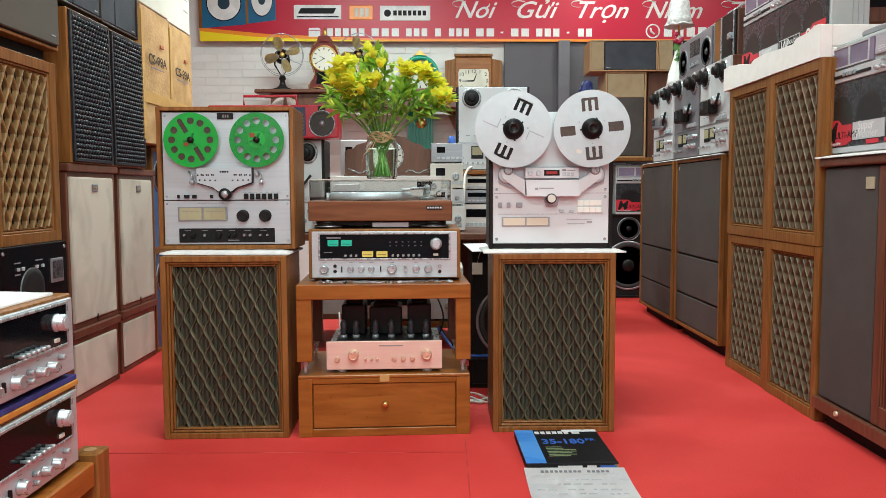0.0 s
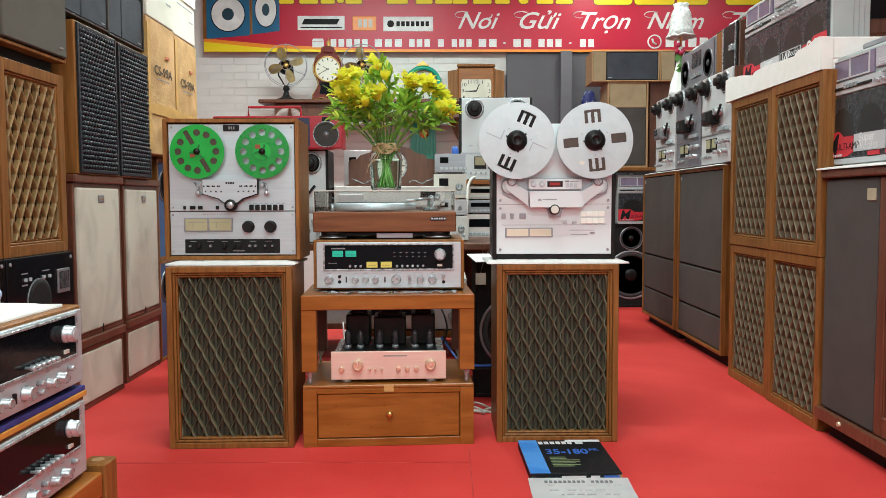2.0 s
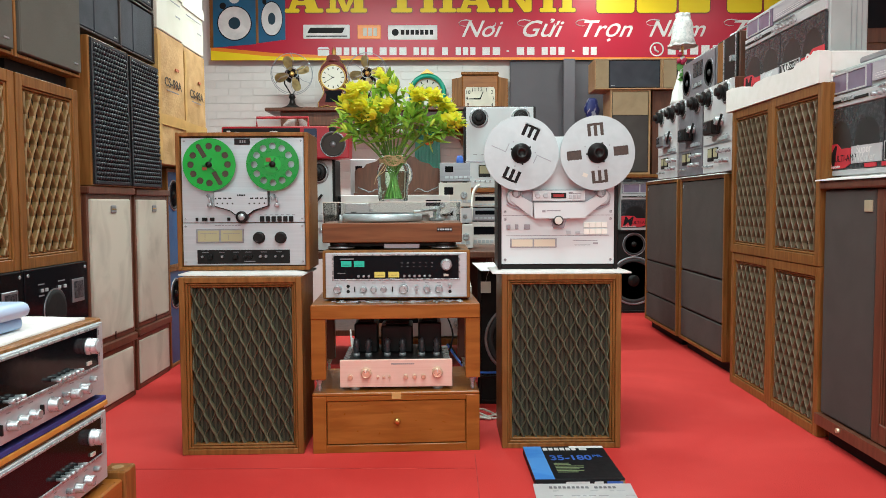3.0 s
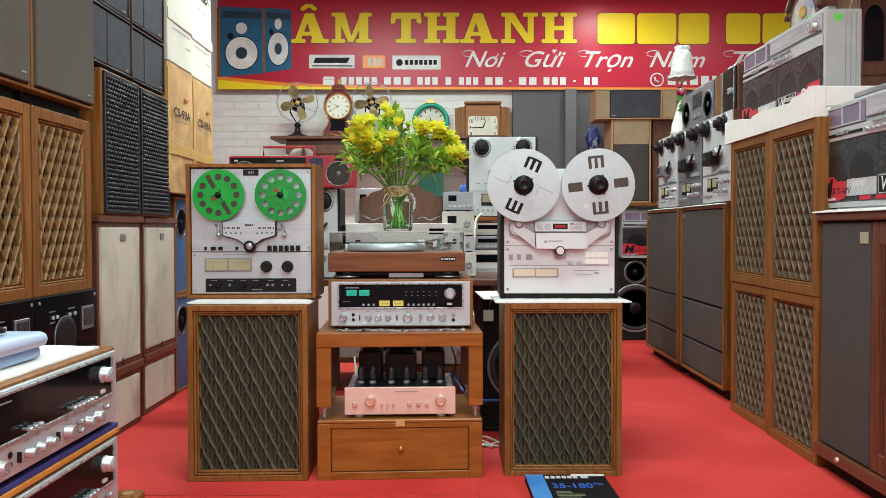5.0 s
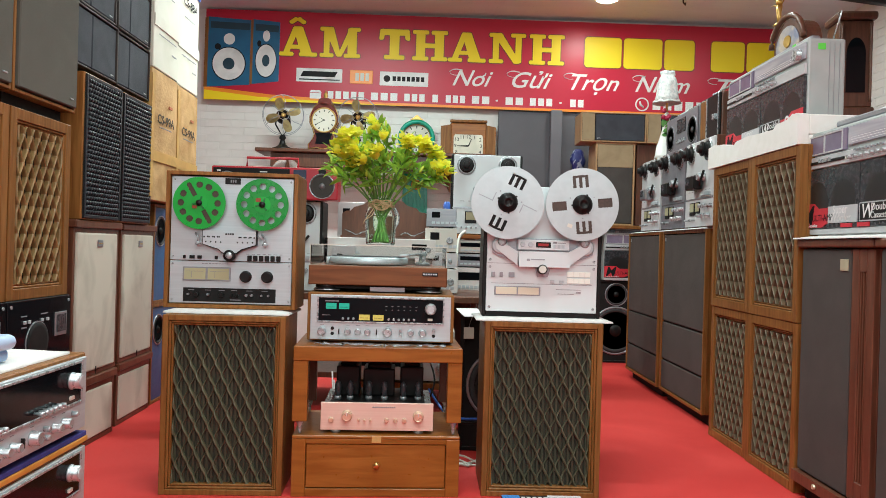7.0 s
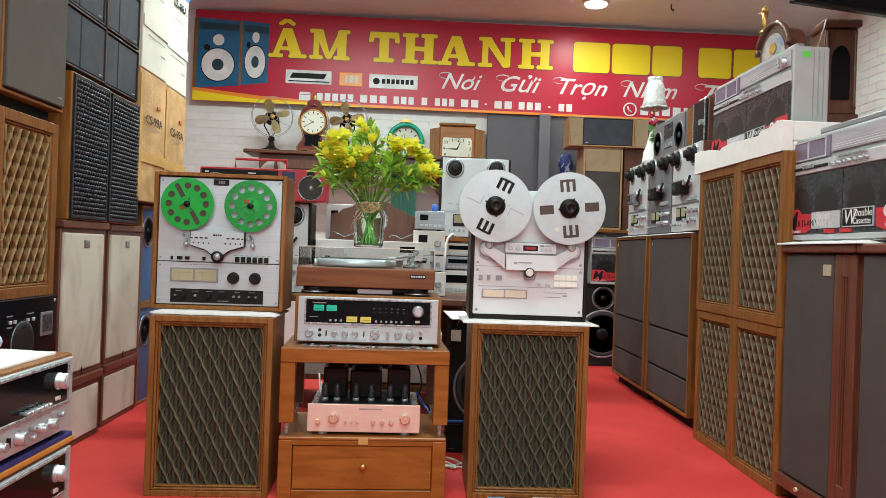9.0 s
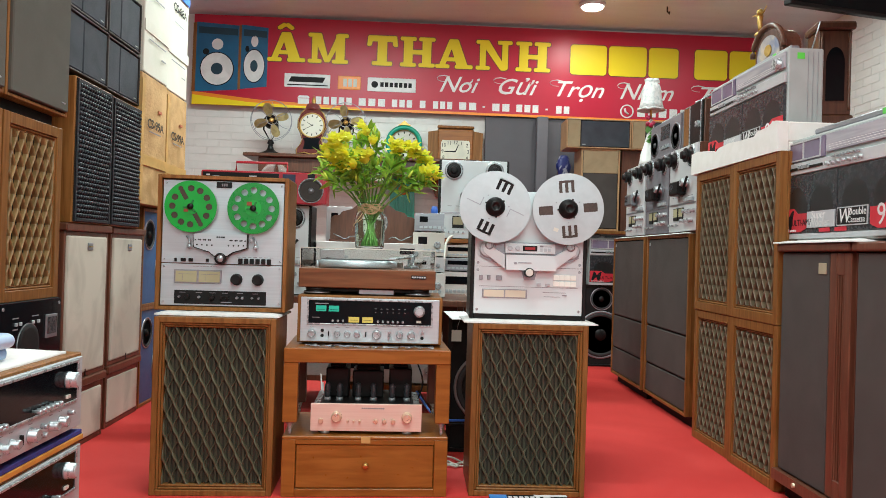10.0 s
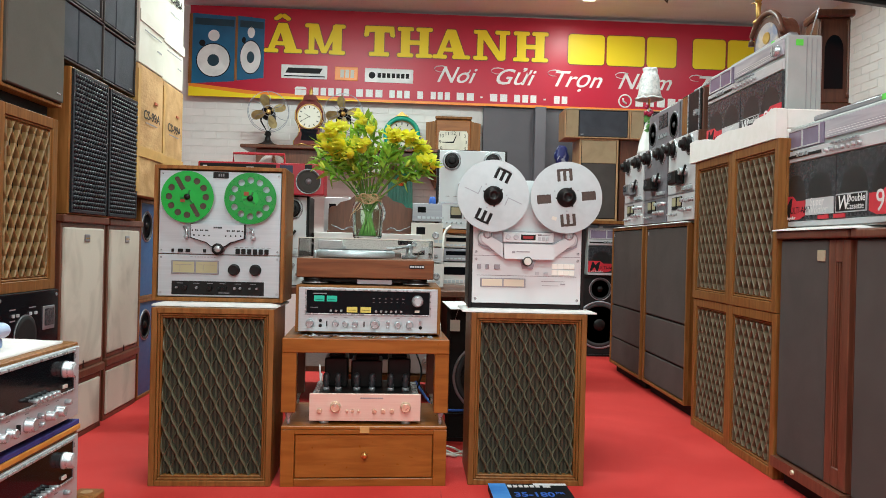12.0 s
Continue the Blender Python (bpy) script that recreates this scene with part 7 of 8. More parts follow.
def teal_clock():
    root = thing("wall_clock", pose(-0.20, 6.70, 1.20), "teal wall clock with a gilt crest and pendulum", "clock")
    part("ring", lathe([(0.165, 0.0), (0.165, 0.05), (0.145, 0.065), (0.128, 0.05), (0.128, 0.0)], 48, "y", (0, 0.1, 0.67), caps=False), TEAL, root, "teal round rim")
    dial_face(root, (0, 0.085, 0.67), 0.125, CARD_WHITE, GOLD, (100, -20))
    part("case", outline([(-0.115, 0.0), (0.115, 0.0), (0.10, 0.53), (-0.10, 0.53)], 0.02, 0.115), TEAL, root)
    part("crest", outline([(-0.06, 0.83), (-0.03, 0.85), (0, 0.875), (0.03, 0.85), (0.06, 0.83), (0, 0.835)], 0.04, 0.06), GOLD, root, "gilt crest")
    for i in range(8):
        x = -0.085 + i * 0.0243
        part("reed", box(x - 0.006, x + 0.006, 0.012, 0.021, 0.02, 0.30, 0.002), TEAL, root)
    pd = part("pendulum_rod", tube([(0, 0.008, 0.52), (0, 0.008, 0.28)], 0.004, 8), BRASS, root)
    part("pendulum_bob", lathe([(0.046, 0), (0.044, 0.010), (0.02, 0.016), (0.003, 0.017)], 28, "y", (0.01, 0.012, 0.25)), BRASS, pd, "round brass bob")
    return root


teal_clock()


def wood_clock():
    root = thing("wall_clock", pose(0.262, 6.72, 1.38), "brown wooden wall clock with a square ivory dial", "clock")
    w = 0.245
    pts = [(-w, 0.20), (-w, 0.60), (-0.165, 0.615), (-0.15, 0.645), (0.15, 0.645), (0.165, 0.615), (w, 0.60), (w, 0.20), (0.16, 0.02), (0.10, 0.0), (-0.10, 0.0), (-0.16, 0.02)]
    part("case", outline(pts, 0.0, 0.095), WALNUT, root)
    part("centre_board", box(-0.155, 0.155, -0.02, 0.001, 0.06, 0.625, 0.006), TEAK, root)
    part("top_moulding", box(-0.165, 0.165, -0.028, 0.0, 0.632, 0.656, 0.006), WALNUT, root)
    df = part("clock_dial", outline([(-0.125, 0.33), (0.125, 0.33), (0.13, 0.35), (0.13, 0.50), (0.12, 0.525), (-0.12, 0.525), (-0.13, 0.50), (-0.13, 0.35)], -0.026, -0.02), CREAM_DIAL, root, "square ivory dial")
    for k, (x, z) in enumerate(((0, 0.505), (0.055, 0.50), (0.105, 0.48), (0.115, 0.425), (0.105, 0.37), (-0.055, 0.50), (-0.105, 0.48), (-0.115, 0.425), (-0.105, 0.37))):
        words(("12", "1", "2", "3", "4", "11", "10", "9", "8")[k], 0.045, pose(x, -0.0265, z - 0.014, 90), INK, df, "numeral", align="CENTER")
    part("pointer", outline([(0.0, 0.418), (-0.10, 0.421), (-0.10, 0.426), (0.0, 0.432)], -0.028, -0.0265), INK, df)
    part("pointer", outline([(-0.006, 0.42), (0.006, 0.42), (0.03, 0.485), (0.024, 0.487)], -0.030, -0.0285), INK, df)
    part("lower_window", box(-0.11, 0.11, -0.023, -0.02, 0.09, 0.30), GLOSS, root)
    return root


wood_clock()


def arched_clock_case():
    root = thing("longcase_clock", pose(2.565, 4.62, 0.0, 0, 0, -8) @ Matrix.Diagonal((0.74, 1, 1, 1)), "dark wooden longcase clock with an arched glass door", "clock")
    part("trunk", box(-0.11, 0.11, 0.02, 0.2, 0.0, 1.77, 0.006), DARKWOOD, root)
    part("base", box(-0.15, 0.15, 0.0, 0.22, 0.0, 0.5, 0.008), DARKWOOD, root)
    part("moulding", box(-0.15, 0.15, -0.02, 0.22, 1.77, 1.84, 0.01), DARKWOOD, root)
    part("hood", box(-0.135, 0.135, 0.0, 0.21, 1.841, 2.38, 0.006), DARKWOOD, root)
    part("cornice", box(-0.16, 0.16, -0.03, 0.22, 2.381, 2.43, 0.012), DARKWOOD, root)
    for s in (-1, 1):
        part("column", lathe([(0.014, 1.87), (0.01, 1.90), (0.010, 2.32), (0.014, 2.36)], 12, "z", (s * 0.115, -0.008, 0)), DARKWOOD, root)
    arch = [(-0.075, 1.93), (0.075, 1.93)] + [(0.075 * math.cos(math.pi * i / 14), 2.17 + 0.10 * math.sin(math.pi * i / 14)) for i in range(15)]
    part("arched_door", outline(arch, -0.008, 0.0), GLOSS, root, "arched dark glass door")
    return root


arched_clock_case()


def mantel_clock():
    root = thing("mantel_clock", pose(-0.312, 4.45, 0.94), "dark walnut arched mantel clock with chrome scrolls", "clock")
    h = 0.235
    right = [(0.255, 0.0), (0.255, 0.145), (0.235, 0.16), (0.205, 0.163), (0.185, 0.185), (0.13, 0.20), (0.10, 0.225), (0.05, h)]
    part("case", outline(right + [(-x, z) for x, z in right[::-1]], 0.0, 0.12), DARKWOOD, root)
    part("base", box(-0.262, 0.262, -0.01, 0.13, -0.0, 0.018, 0.004), DARKWOOD, root)
    dial_face(root, (0.0, -0.004, 0.122), 0.078, CARD_WHITE, CHROME, (200, 80))
    for s in (-1, 1):
        part("scroll", tube([(s * (0.235 - 0.02 * i), -0.006, 0.03 + 0.010 * math.sin(i * 1.4) + (0.02 if i == 0 else 0)) for i in range(8)], 0.003, 6), CHROME, root, "chromed scroll ornament")
    return root


mantel_clock()

# rack behind the middle, with mixed equipment


def rear_table():
    root = thing("long_table", pose(-0.35, 4.0, 0), "long dark table behind the display, full of equipment", "table")
    part("top_board", box(-0.75, 0.62, 0, 0.75, 0.60, 0.635, 0.004), DARKWOOD, root)
    for x in (-0.72, 0.57):
        for y in (0.03, 0.67):
            part("leg", box(x, x + 0.05, y, y + 0.05, 0, 0.5995, 0.003), DARKWOOD, root)
    part("low_shelf", box(-0.7, 0.6, 0.03, 0.72, 0.18, 0.21, 0.003), DARKWOOD, root)
    return root


rear_table()
back_deck = small_deck("white reel tape deck without reels behind the display", WHITE_PANEL, pose(-0.845, 4.12, 0.6355), False)
back_deck.scale = (0.95, 1, 1.06)


def hifi_unit(w, h, d, m, label, face=SILVER, knobs=3, dark=False, plain=False):
    root = thing("hifi_unit", m, label, "hifi unit")
    part("case", box(-w / 2, w / 2, 0.006, d, 0.006, h, 0.003), BLACK_MATT if dark else face, root)
    part("front_panel", box(-w / 2, w / 2, 0.0, 0.0065, 0.007, h - 0.001, 0.0015), face, root)
    part("display", box(w * 0.28, w * 0.42, -0.0015, 0.0, h * 0.45, h * 0.75) if plain else box(-w / 2 + 0.03, -w / 2 + w * 0.45, -0.0015, 0.0, h * 0.52, h * 0.82), GLOSS, root)
    for i in range(knobs):
        part("knob", knob(h * 0.13, 0.016, (w / 2 - 0.04 - i * h * 0.42, 0, h * 0.5), 16), CHROME, root)
    for i in range(6):
        part("key", box(-w / 2 + 0.03 + i * 0.026, -w / 2 + 0.05 + i * 0.026, -0.005, 0.0, h * 0.2, h * 0.32, 0.001), ALU, root)
    for x in (-w / 2 + 0.03, w / 2 - 0.03):
        part("foot", box(x - 0.012, x + 0.012, 0.02, 0.05, 0, 0.0065), RUBBER, root)
    return root


hifi_unit(0.42, 0.10, 0.30, pose(-0.33, 4.30, 0.6355), "silver amplifier in the pile behind the turntable", SILVER)
hifi_unit(0.40, 0.09, 0.30, pose(-0.33, 4.32, 0.7365), "ivory cassette deck in the pile behind the turntable", WHITE_PLASTIC, 2)
hifi_unit(0.60, 0.112, 0.42, pose(-0.31, 4.16, 0.8275), "white cassette deck under the arched mantel clock", WHITE_PLASTIC, 1, plain=True)
hifi_unit(0.20, 0.14, 0.25, pose(0.02, 4.20, 0.6355), "white mini stereo unit with a square window", WHITE_PLASTIC, 1)
hifi_unit(0.19, 0.09, 0.25, pose(0.02, 4.22, 0.7765), "grey mini stereo unit with one round knob", SILVER, 1)
hifi_unit(0.18, 0.14, 0.25, pose(0.02, 4.22, 0.8675), "small silver amplifier with a round knob", IVORY, 1)
hifi_unit(0.17, 0.11, 0.24, pose(0.02, 4.23, 1.0085), "small grey cassette unit with a dark window", ALU_DK, 0)
blk = monitor_speaker(0.17, 0.30, 0.20, BLACK, BLACK_MATT, "small black speaker with a chrome-ringed cone", [(0.0, 0.18, 0.062)], pose(-0.645, 4.24, 0.6355))
hifi_unit(0.16, 0.22, 0.10, pose(-0.53, 4.585, 0.9405), "pale grey radio with a strap behind the clock", SILVER, 0)
hifi_unit(0.13, 0.26, 0.22, pose(-0.515, 4.12, 0.6355), "narrow silver tuner with small round buttons", SILVER, 2)


def red_radio():
    root = thing("red_boombox", pose(-0.885, 4.03, 1.134), "red cassette radio with round silver speakers", "radio")
    w, h, d = 0.68, 0.172, 0.14
    part("shell", box(-w / 2, w / 2, 0, d, 0, h, 0.008, seg=2), RED, root)
    for s in (-1, 1):
        cone((s * 0.255, -0.001, 0.075), 0.064, root, CLOTH_GREY, CHROME, ALU_DK)
    tp = part("tuner_plate", box(0.10, 0.17, -0.004, 0.0, 0.012, h - 0.012, 0.002), material("navy_plate", (0.02, 0.03, 0.08), 0.3), root, "navy tuner scale")
    bars([(0.115 + 0.02 * (i % 3), 0.03 + 0.018 * (i // 3), 0.012, 0.004) for i in range(18)], -0.004, tp, INK_GREY)
    part("top_plate", box(-0.33, 0.08, -0.003, 0.0, h - 0.045, h - 0.010, 0.001), BLACK, root)
    bars([(-0.30, h - 0.026, 0.02, 0.008), (-0.06, h - 0.028, 0.04, 0.006)], -0.003, root, INK_WHITE)
    part("mode_switch", box(0.235, 0.275, -0.006, 0.0, h - 0.03, h - 0.006, 0.002), BLACK, root)
    part("handle", tube([(-0.17, 0.08, h), (-0.17, 0.08, h + 0.055), (0.11, 0.08, h + 0.055), (0.11, 0.08, h)], 0.007, 8), RED, root, "red carrying handle")
    return root


red_radio()
dome = bmesh.new()
lathe([(0.085, 0), (0.085, 0.005), (0.08, 0.04), (0.055, 0.075), (0.02, 0.09), (0.002, 0.092)], 28, "z", (0, 0, 0), dome)
solo("glass_dome", dome, VASE_GLASS, "clear glass dome cover standing behind the red radio", "glass dome", m=pose(-0.90, 4.42, 1.306), smooth=True)
solo("radio_stand", box(-0.14, 0.14, 0, 0.2, 0, 0.1725, 0.004), WALNUT, "walnut box under the clear glass dome", "box", m=pose(-0.90, 4.32, 1.134))


def equipment_rack():
    root = thing("equipment_rack", pose(0.36, 4.72, 0), "orange wooden rack holding grey equipment", "rack")
    w, d, h = 0.60, 0.45, 0.985
    for x in (-w / 2, w / 2 - 0.028):
        part("side_board", box(x, x + 0.028, 0, d, 0, h - 0.026, 0.003), WALNUT, root)
    for z in (0.05, 0.585, h - 0.026):
        part("shelf", box(-w / 2 + (0.0285 if z < 0.9 else 0), w / 2 - (0.0285 if z < 0.9 else 0), 0, d, z, z + 0.0255, 0.003), TEAK, root)
    part("back_board", box(-w / 2 + 0.0285, w / 2 - 0.0285, d - 0.012, d - 0.001, 0.08, h - 0.028), DARKWOOD, root)
    return root


equipment_rack()
hifi_unit(0.50, 0.165, 0.34, pose(0.36, 4.73, 0.611), "white amplifier on the middle shelf of the rack", WHITE_PLASTIC, 1)
hifi_unit(0.48, 0.085, 0.32, pose(0.36, 4.73, 0.777), "grey cassette deck on an amplifier in the rack", ALU_DK, 1)
hifi_unit(0.48, 0.085, 0.32, pose(0.36, 4.74, 0.863), "olive grey tuner on top of the pile", IVORY, 0)
dk = small_deck("white reel tape deck with empty spindles on the wooden rack", WHITE_PANEL, pose(0.305, 4.74, 0.9855), False)
dk.scale = (1.02, 1, 1.08)
solo("red_carton", box(-0.05, 0.05, 0, 0.12, 0, 0.13, 0.002), RED, "small red carton standing on the rack's top", "box", m=pose(0.45, 4.70, 0.9855))
solo("blue_jar", lathe([(0.018, 0), (0.02, 0.006), (0.02, 0.03), (0.016, 0.034), (0.016, 0.045)], 20), INK_BLUE, "small blue plastic jar with a lid", "jar", m=pose(0.05, 4.34, 1.1188), smooth=True)

# black woofer speaker and tag behind the right lattice speaker
big = monitor_speaker(0.44, 0.60, 0.32, BLACK, BLACK_MATT, "black speaker with a large grey-ringed woofer", [(-0.03, 0.29, 0.15)], pose(0.33, 3.28, 0, 0, 0, -3))
tag = solo("price_tag", box(-0.022, 0.022, 0, 0.002, 0, 0.05), CARD_WHITE, "cream card price tag hanging from a string", "tag", m=pose(0.145, 3.255, 0.50))
solo("paper_slip", box(-0.05, 0.05, 0, 0.16, 0, 0.002), PAPER, "white paper slip lying on the black speaker", "paper", m=pose(0.17, 3.20, 0.6015, 8, 0, 12))
solo("tag_string", tube([(0.145, 3.255, 0.548), (0.15, 3.25, 0.575), (0.16, 3.24, 0.602)], 0.001, 6), INK_WHITE, "thin white string holding the price tag", "string")

# equipment seen through the stand
lowb = bmesh.new()
box(-0.24, 0.42, 0.0, 0.40, 0.24, 0.27, 0.003, lowb)
for x in (-0.23, 0.36):
    box(x, x + 0.05, 0.02, 0.07, 0, 0.2395, 0.002, lowb)
    box(x, x + 0.05, 0.33, 0.38, 0, 0.2395, 0.002, lowb)
solo("low_table", lowb, WALNUT, "low wooden table behind the display stand", "table", m=pose(-0.19, 3.42, 0))
hifi_unit(0.50, 0.135, 0.34, pose(-0.13, 3.44, 0.2705), "silver amplifier on the low table behind", SILVER, 2)
hifi_unit(0.44, 0.10, 0.30, pose(-0.13, 3.47, 0.406), "ivory cassette deck on the silver amplifier", IVORY, 1)


def cable(points, r, mat, label):
    pts = [Vector(p) for p in points]
    out = []
    for i in range(len(pts) - 1):
        p0, p1, p2, p3 = pts[max(i - 1, 0)], pts[i], pts[i + 1], pts[min(i + 2, len(pts) - 1)]
        for k in range(6):
            t = k / 6
            out.append(0.5 * ((2 * p1) + (p2 - p0) * t + (2 * p0 - 5 * p1 + 4 * p2 - p3) * t * t + (3 * p1 - p0 - 3 * p2 + p3) * t ** 3))
    out.append(pts[-1])
    return solo("cable", tube(out, r, 6), mat, label, "cable", smooth=True)


cable([(0.02, 3.12, 0.008), (0.15, 3.02, 0.008), (0.10, 3.10, 0.012), (0.05, 3.02, 0.008), (0.17, 3.08, 0.008), (0.20, 3.2, 0.008)], 0.0045, IVORY, "pale cable lying in loops on the carpet")
cable([(0.0, 3.16, 0.007), (0.1, 3.07, 0.007), (0.19, 3.04, 0.007), (0.12, 3.16, 0.012), (0.03, 3.08, 0.012)], 0.0045, IVORY, "pale cable coiled on the red carpet")
cable([(-0.05, 3.5, 0.27), (0.02, 3.3, 0.20), (0.08, 3.2, 0.165), (0.2, 3.25, 0.15)], 0.006, INK_BLUE, "blue cable hanging behind the stand")
cable([(-0.04, 3.5, 0.28), (0.03, 3.3, 0.19), (0.1, 3.18, 0.152), (0.2, 3.22, 0.14)], 0.006, BLACK, "black cable hanging behind the stand")
cable([(0.14, 4.70, 0.96), (0.17, 4.60, 1.0), (0.13, 4.55, 0.95), (0.11, 4.4, 0.75), (0.06, 4.2, 0.64)], 0.008, IVORY, "thick cream cable hanging from the rack")
for i, (x, k) in enumerate(((-0.36, 0.1), (-0.30, -0.05), (-0.10, 0.1), (-0.02, -0.1), (0.0, 0.06))):
    cable([(x, 3.43, 0.48 - 0.02 * (i % 2)), (x + k * 0.5, 3.30, 0.44), (x + k, 3.18, 0.33), (x + k * 0.6, 3.10, 0.222)], 0.004, BLACK, "black cable behind the valve amplifier")
cable([(-0.48, 3.5, 0.30), (-0.44, 3.3, 0.20), (-0.36, 3.15, 0.03), (-0.28, 3.2, 0.008)], 0.004, INK_WHITE, "white cable falling to the carpet")
cable([(-0.47, 3.5, 0.26), (-0.43, 3.3, 0.15), (-0.33, 3.2, 0.02), (-0.25, 3.25, 0.008)], 0.004, INK_WHITE, "white cable hanging to the carpet")

# ---- far right ----
wf = monitor_speaker(0.42, 0.67, 0.35, BLACK, BLACK_MATT, "tall black speaker with two large woofers", [(-0.02, 0.26, 0.185), (-0.02, 0.555, 0.088)], pose(1.50, 6.12, 0))
oak = plain_speaker("oak_speaker", 0.32, 0.67, 0.30, OAK, CLOTH_GREY, "oak speaker with a beige and brown cloth front", rim=0.014)
oak.matrix_basis = pose(1.435, 6.10, 1.118)
part("beige_band", box(-0.142, 0.142, 0.001, 0.006, 0.47, 0.655, 0.002), material("beige_cloth", (0.30, 0.22, 0.13), 0.9, colour2=(0.36, 0.27, 0.16), bump=0.2), oak, "beige cloth band")
sb = bmesh.new()
box(1.10, 2.23, 6.06, 6.5, 1.09, 1.117, 0.003, sb)
box(1.10, 1.13, 6.10, 6.5, 0, 1.0895, 0.003, sb)
box(2.20, 2.23, 6.10, 6.5, 0, 1.0895, 0.003, sb)
solo("shelf_unit", sb, WALNUT, "open wooden shelf unit standing by the back wall", "shelf")
bl = plain_speaker("wide_speaker", 0.53, 0.24, 0.28, OAK, CLOTH_NAVY, "wide oak speaker lying down with a dark cloth front", rim=0.010, cols=(-0.15,), group="wide speakers", badge=(-0.12, 0.03, 0.03, 0.006, CHROME))
bl.matrix_basis = pose(1.41, 6.08, 1.789)
part("beige_panel", box(-0.253, -0.154, 0.0, 0.0058, 0.012, 0.228), bpy.data.materials["beige_cloth"], bl, "beige side panel")
copy_thing(bl, pose(1.945, 6.08, 1.789))
solo("dark_cabinet", box(1.62, 1.96, 6.15, 6.45, 1.1175, 1.788, 0.004), DARKWOOD, "dark wooden cabinet under wide speakers", "cabinet")


def hanging_bag():
    bm = bmesh.new()
    n, k = 18, 10
    rows = []
    for j in range(k):
        v = j / (k - 1)
        row = []
        for i in range(n):
            a = 2 * math.pi * i / n
            r = 0.03 + 0.05 * math.sin(math.pi * min(1, v * 0.9 + 0.05)) + 0.02 * noise.noise(Vector((math.cos(a) * 2, math.sin(a) * 2, v * 5)))
            row.append(bm.verts.new((r * math.cos(a), 0.6 * r * math.sin(a), 0.25 * (1 - v))))
        rows.append(row)
    for a, b in zip(rows, rows[1:]):
        for i in range(n):
            bm.faces.new((a[i], a[(i + 1) % n], b[(i + 1) % n], b[i]))
    bm.faces.new(rows[0])
    bm.faces.new(rows[-1][::-1])
    bmesh.ops.recalc_face_normals(bm, faces=bm.faces[:])
    return solo("plastic_bag", bm, material("blue_white_bag", (0.02, 0.03, 0.16), 0.4, colour2=(0.40, 0.43, 0.52), scale=(14, 14, 8), mix=(0.56, 0.62)), "blue and white plastic bag hanging on the wall", "bag", m=pose(1.235, 6.68, 1.60) @ Matrix.Scale(0.8, 4), smooth=True)


hanging_bag()
solo("door_post", box(0.99, 1.09, 6.69, 6.755, 0, 2.145, 0.004), POST_GREY, "pale grey door post on the back wall", "trim", "structure")


def arched_table_clock():
    root = thing("arched_clock", pose(1.675, 3.60, 1.795, 0, 0, -82), "arched dark wood table clock with a gilt statuette", "clock")
    arch = [(0.115 * math.cos(math.pi * i / 18), 0.14 + 0.115 * math.sin(math.pi * i / 18)) for i in range(19)]
    part("case", outline([(-0.115, 0.0), (0.115, 0.0)] + arch, 0.0, 0.10), DARKWOOD, root)
    big_arch = [(0.132 * math.cos(math.pi * i / 18), 0.14 + 0.132 * math.sin(math.pi * i / 18), 0.0) for i in range(19)]
    part("arch_moulding", tube([(x, -0.006, z) for x, z, _ in big_arch], 0.014, 8), DARKWOOD, root)
    part("dial", outline([(0.095 * math.cos(math.pi * i / 18), 0.12 + 0.105 * math.sin(math.pi * i / 18)) for i in range(19)] + [(-0.095, 0.03), (0.095, 0.03)], -0.004, 0.0), material("painted_dial", (0.20, 0.22, 0.32), 0.4, colour2=(0.55, 0.45, 0.35), scale=(14, 14, 14)), root, "painted moon dial")
    part("medallion", lathe([(0.03, 0), (0.028, 0.004)], 24, "y", (0.0, -0.004, 0.15)), GOLD, root)
    return root


arched_table_clock()
solo("pedestal", box(1.665, 1.785, 3.46, 3.74, 0.0, 1.7945, 0.006), DARKWOOD, "narrow dark wooden pedestal under the arched clock", "pedestal")
gild = bmesh.new()
tube([(0, 0, 0), (0.004, 0, 0.03), (-0.002, 0, 0.06), (0.004, 0, 0.10)], 0.010, 8, gild, 0.018)
lathe([(0.002, 0.10), (0.016, 0.106), (0.02, 0.12), (0.016, 0.134), (0.003, 0.14)], 12, "z", (0, 0, 0), gild)
tube([(-0.012, 0, 0.095), (-0.045, 0, 0.115), (-0.075, 0, 0.118)], 0.006, 6, gild, 0.003)
tube([(0.012, 0, 0.095), (0.04, 0, 0.115), (0.065, 0, 0.14)], 0.006, 6, gild, 0.003)
lathe([(0.03, -0.02), (0.03, -0.012), (0.018, 0.0)], 14, "z", (0, 0, 0), gild)
solo("gilt_statuette", gild, GOLD, "small gilt statuette standing on the arched clock", "statuette", m=pose(1.675, 3.60, 1.795, 0, 0, -82) @ pose(-0.085, 0.0, 0.265) @ Matrix.Scale(0.85, 4), smooth=True)


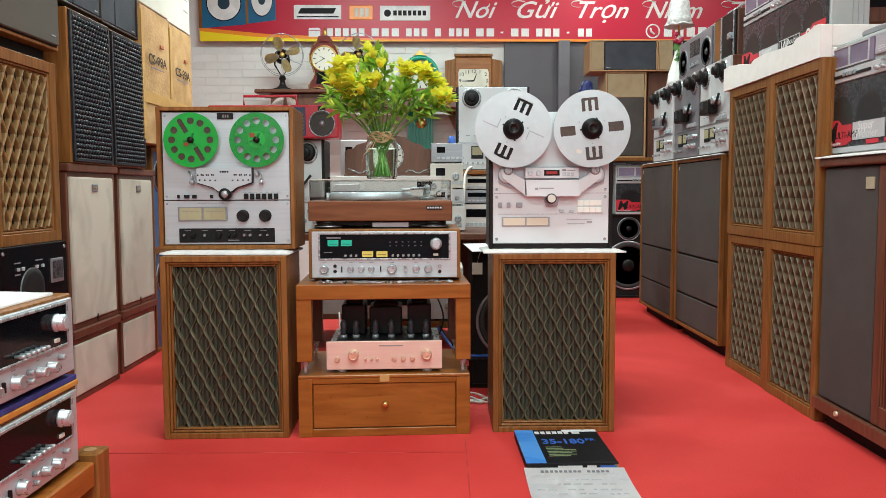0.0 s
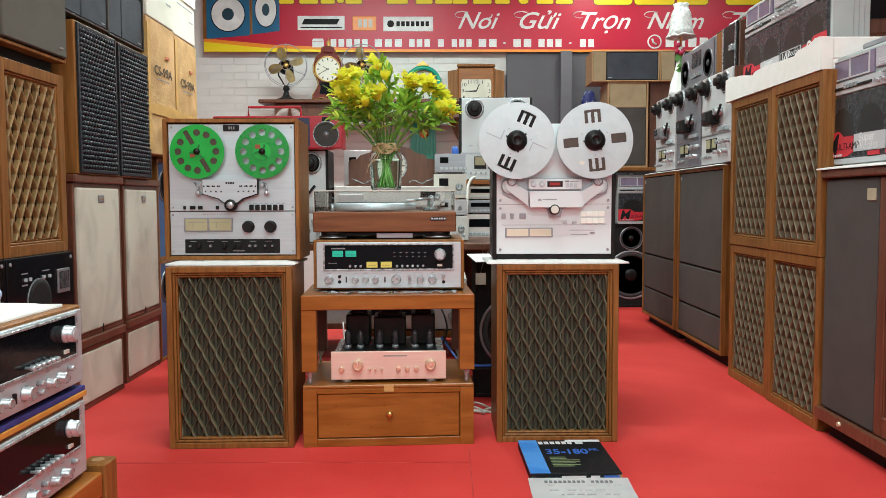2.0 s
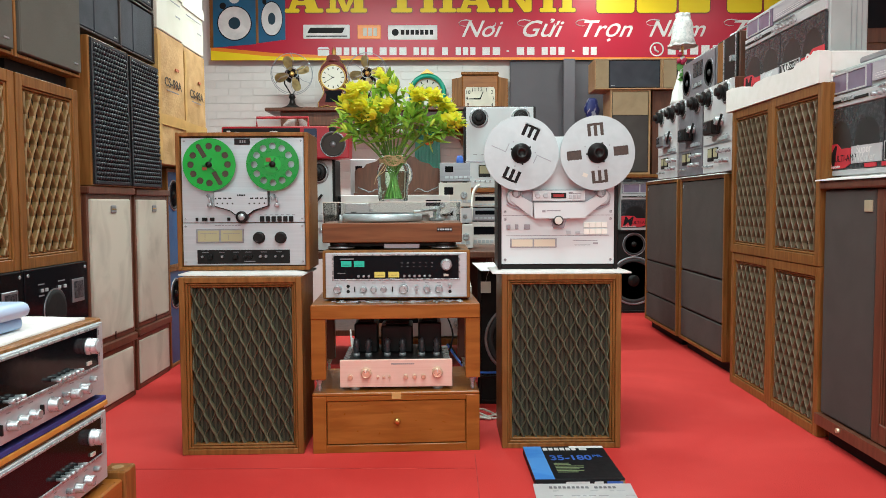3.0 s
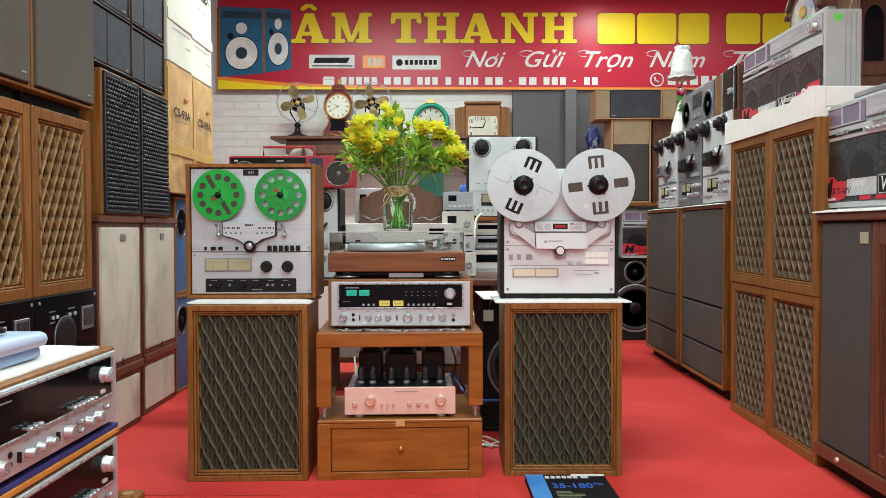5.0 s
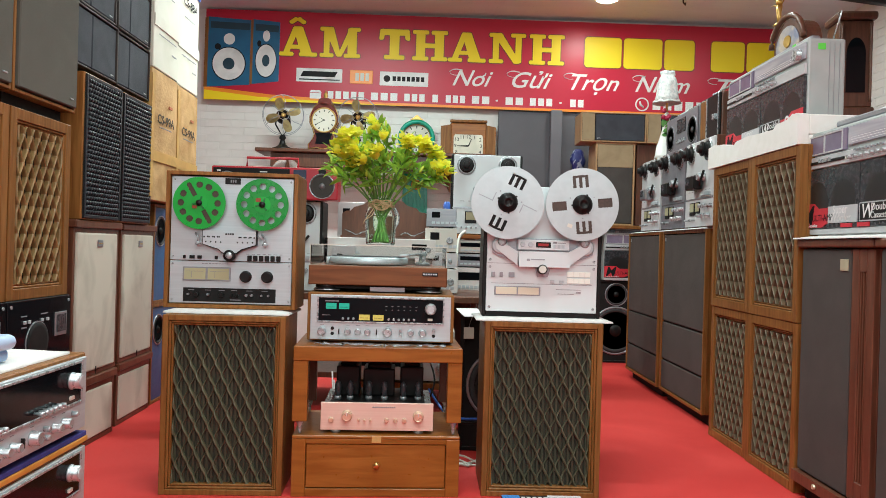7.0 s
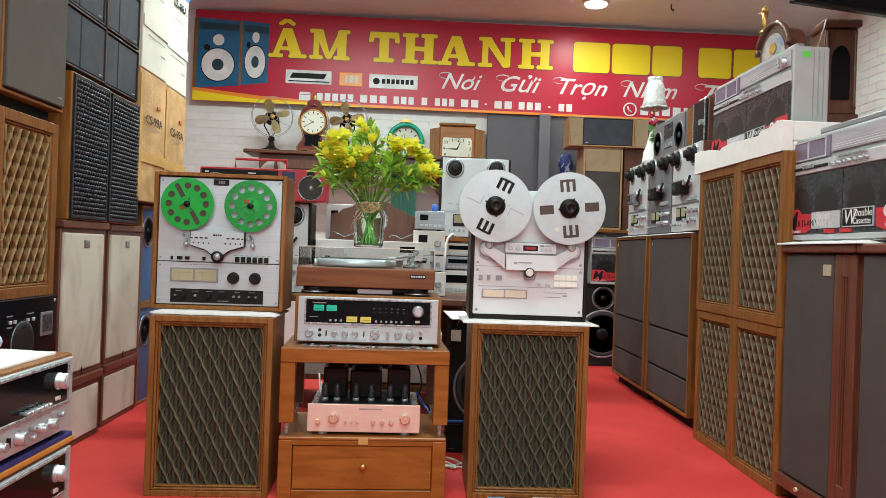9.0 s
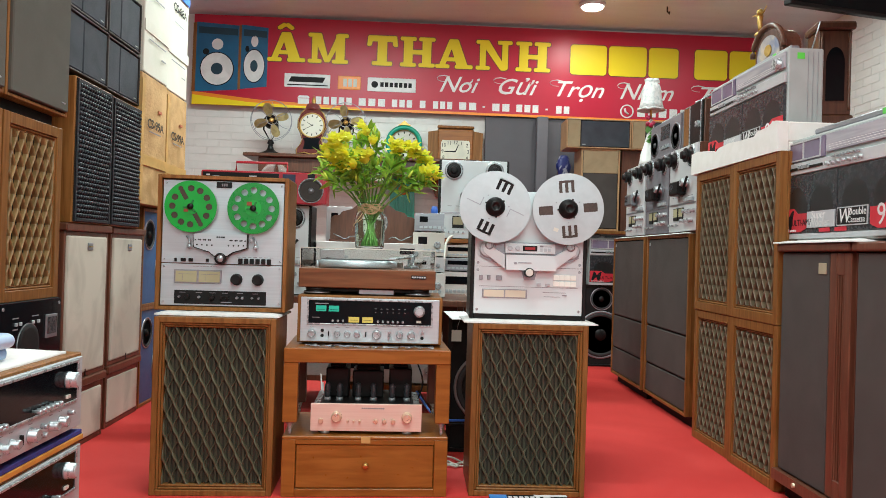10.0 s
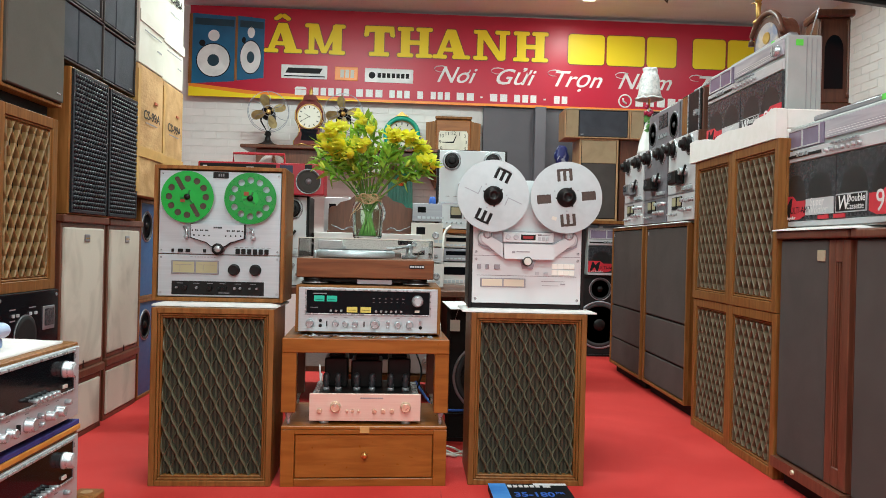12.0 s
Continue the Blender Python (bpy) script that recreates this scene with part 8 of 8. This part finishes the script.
def television():
    root = thing("television", pose(2.56, 4.14, 2.315, 5, 0, 15), "black flat television hanging under the ceiling", "television")
    part("shell", box(-0.62, 0.62, 0.0, 0.06, 0, 0.62, 0.008, seg=2), BLACK, root)
    part("screen", box(-0.60, 0.60, -0.003, 0.0, 0.02, 0.60), GLOSS, root)
    part("bracket", box(-0.1, 0.1, 0.0605, 0.16, 0.3, 0.655, 0.003), BLACK_MATT, root)
    return root


television()
lamp = thing("ceiling_lamp", pose(1.33, 6.1, 2.98), "round white ceiling lamp, lit", "lamp")
part("rim", lathe([(0.11, -0.001), (0.11, -0.02), (0.095, -0.028)], 32), WHITE_PLASTIC, lamp)
part("diffuser", lathe([(0.09, -0.0285), (0.085, -0.04), (0.05, -0.052), (0.002, -0.055)], 32), LAMP_GLOW, lamp, "glowing white diffuser", smooth=True)
solo("ceiling_hook", tube([(1.95, 6.1, 2.98), (1.95, 6.1, 2.94), (1.97, 6.1, 2.92), (1.97, 6.1, 2.94)], 0.006, 6), BLACK, "small dark metal ceiling hook", "hook")

# ---- white painted bricks ----
def brick_wall(parent, m, x0, x1, z0, z1, bw=0.215, bh=0.063, gap=0.0045):
    bm = box(-bw / 2, bw / 2, -0.003, 0.0, 0, bh, 0.0025)
    me = bpy.data.meshes.new("brick")
    bm.to_mesh(me)
    bm.free()
    me.materials.append(PAINT_WHITE)
    k, z = 0, z0
    rnd = random.Random(5)
    while z + bh < z1:
        x = x0 + (bw / 2 if k % 2 else 0)
        while x < x1:
            ob = new("brick", me)
            ob.parent = parent
            ob.matrix_basis = m @ pose(x + rnd.uniform(-0.002, 0.002), rnd.uniform(0.0, 0.0015), z + rnd.uniform(-0.001, 0.001))
            x += bw + gap
        z += bh + gap
        k += 1


brick_wall(wall_back, pose(0, 6.819, 0), -2.3, 0.42, 1.05, 2.15)
brick_wall(wall_back, pose(0, 6.819, 0), 3.25, 3.45, 1.3, 2.95)
brick_wall(wall_right, pose(3.449, 0, 0, 0, 0, -90), -6.7, -5.5, 1.3, 2.9)
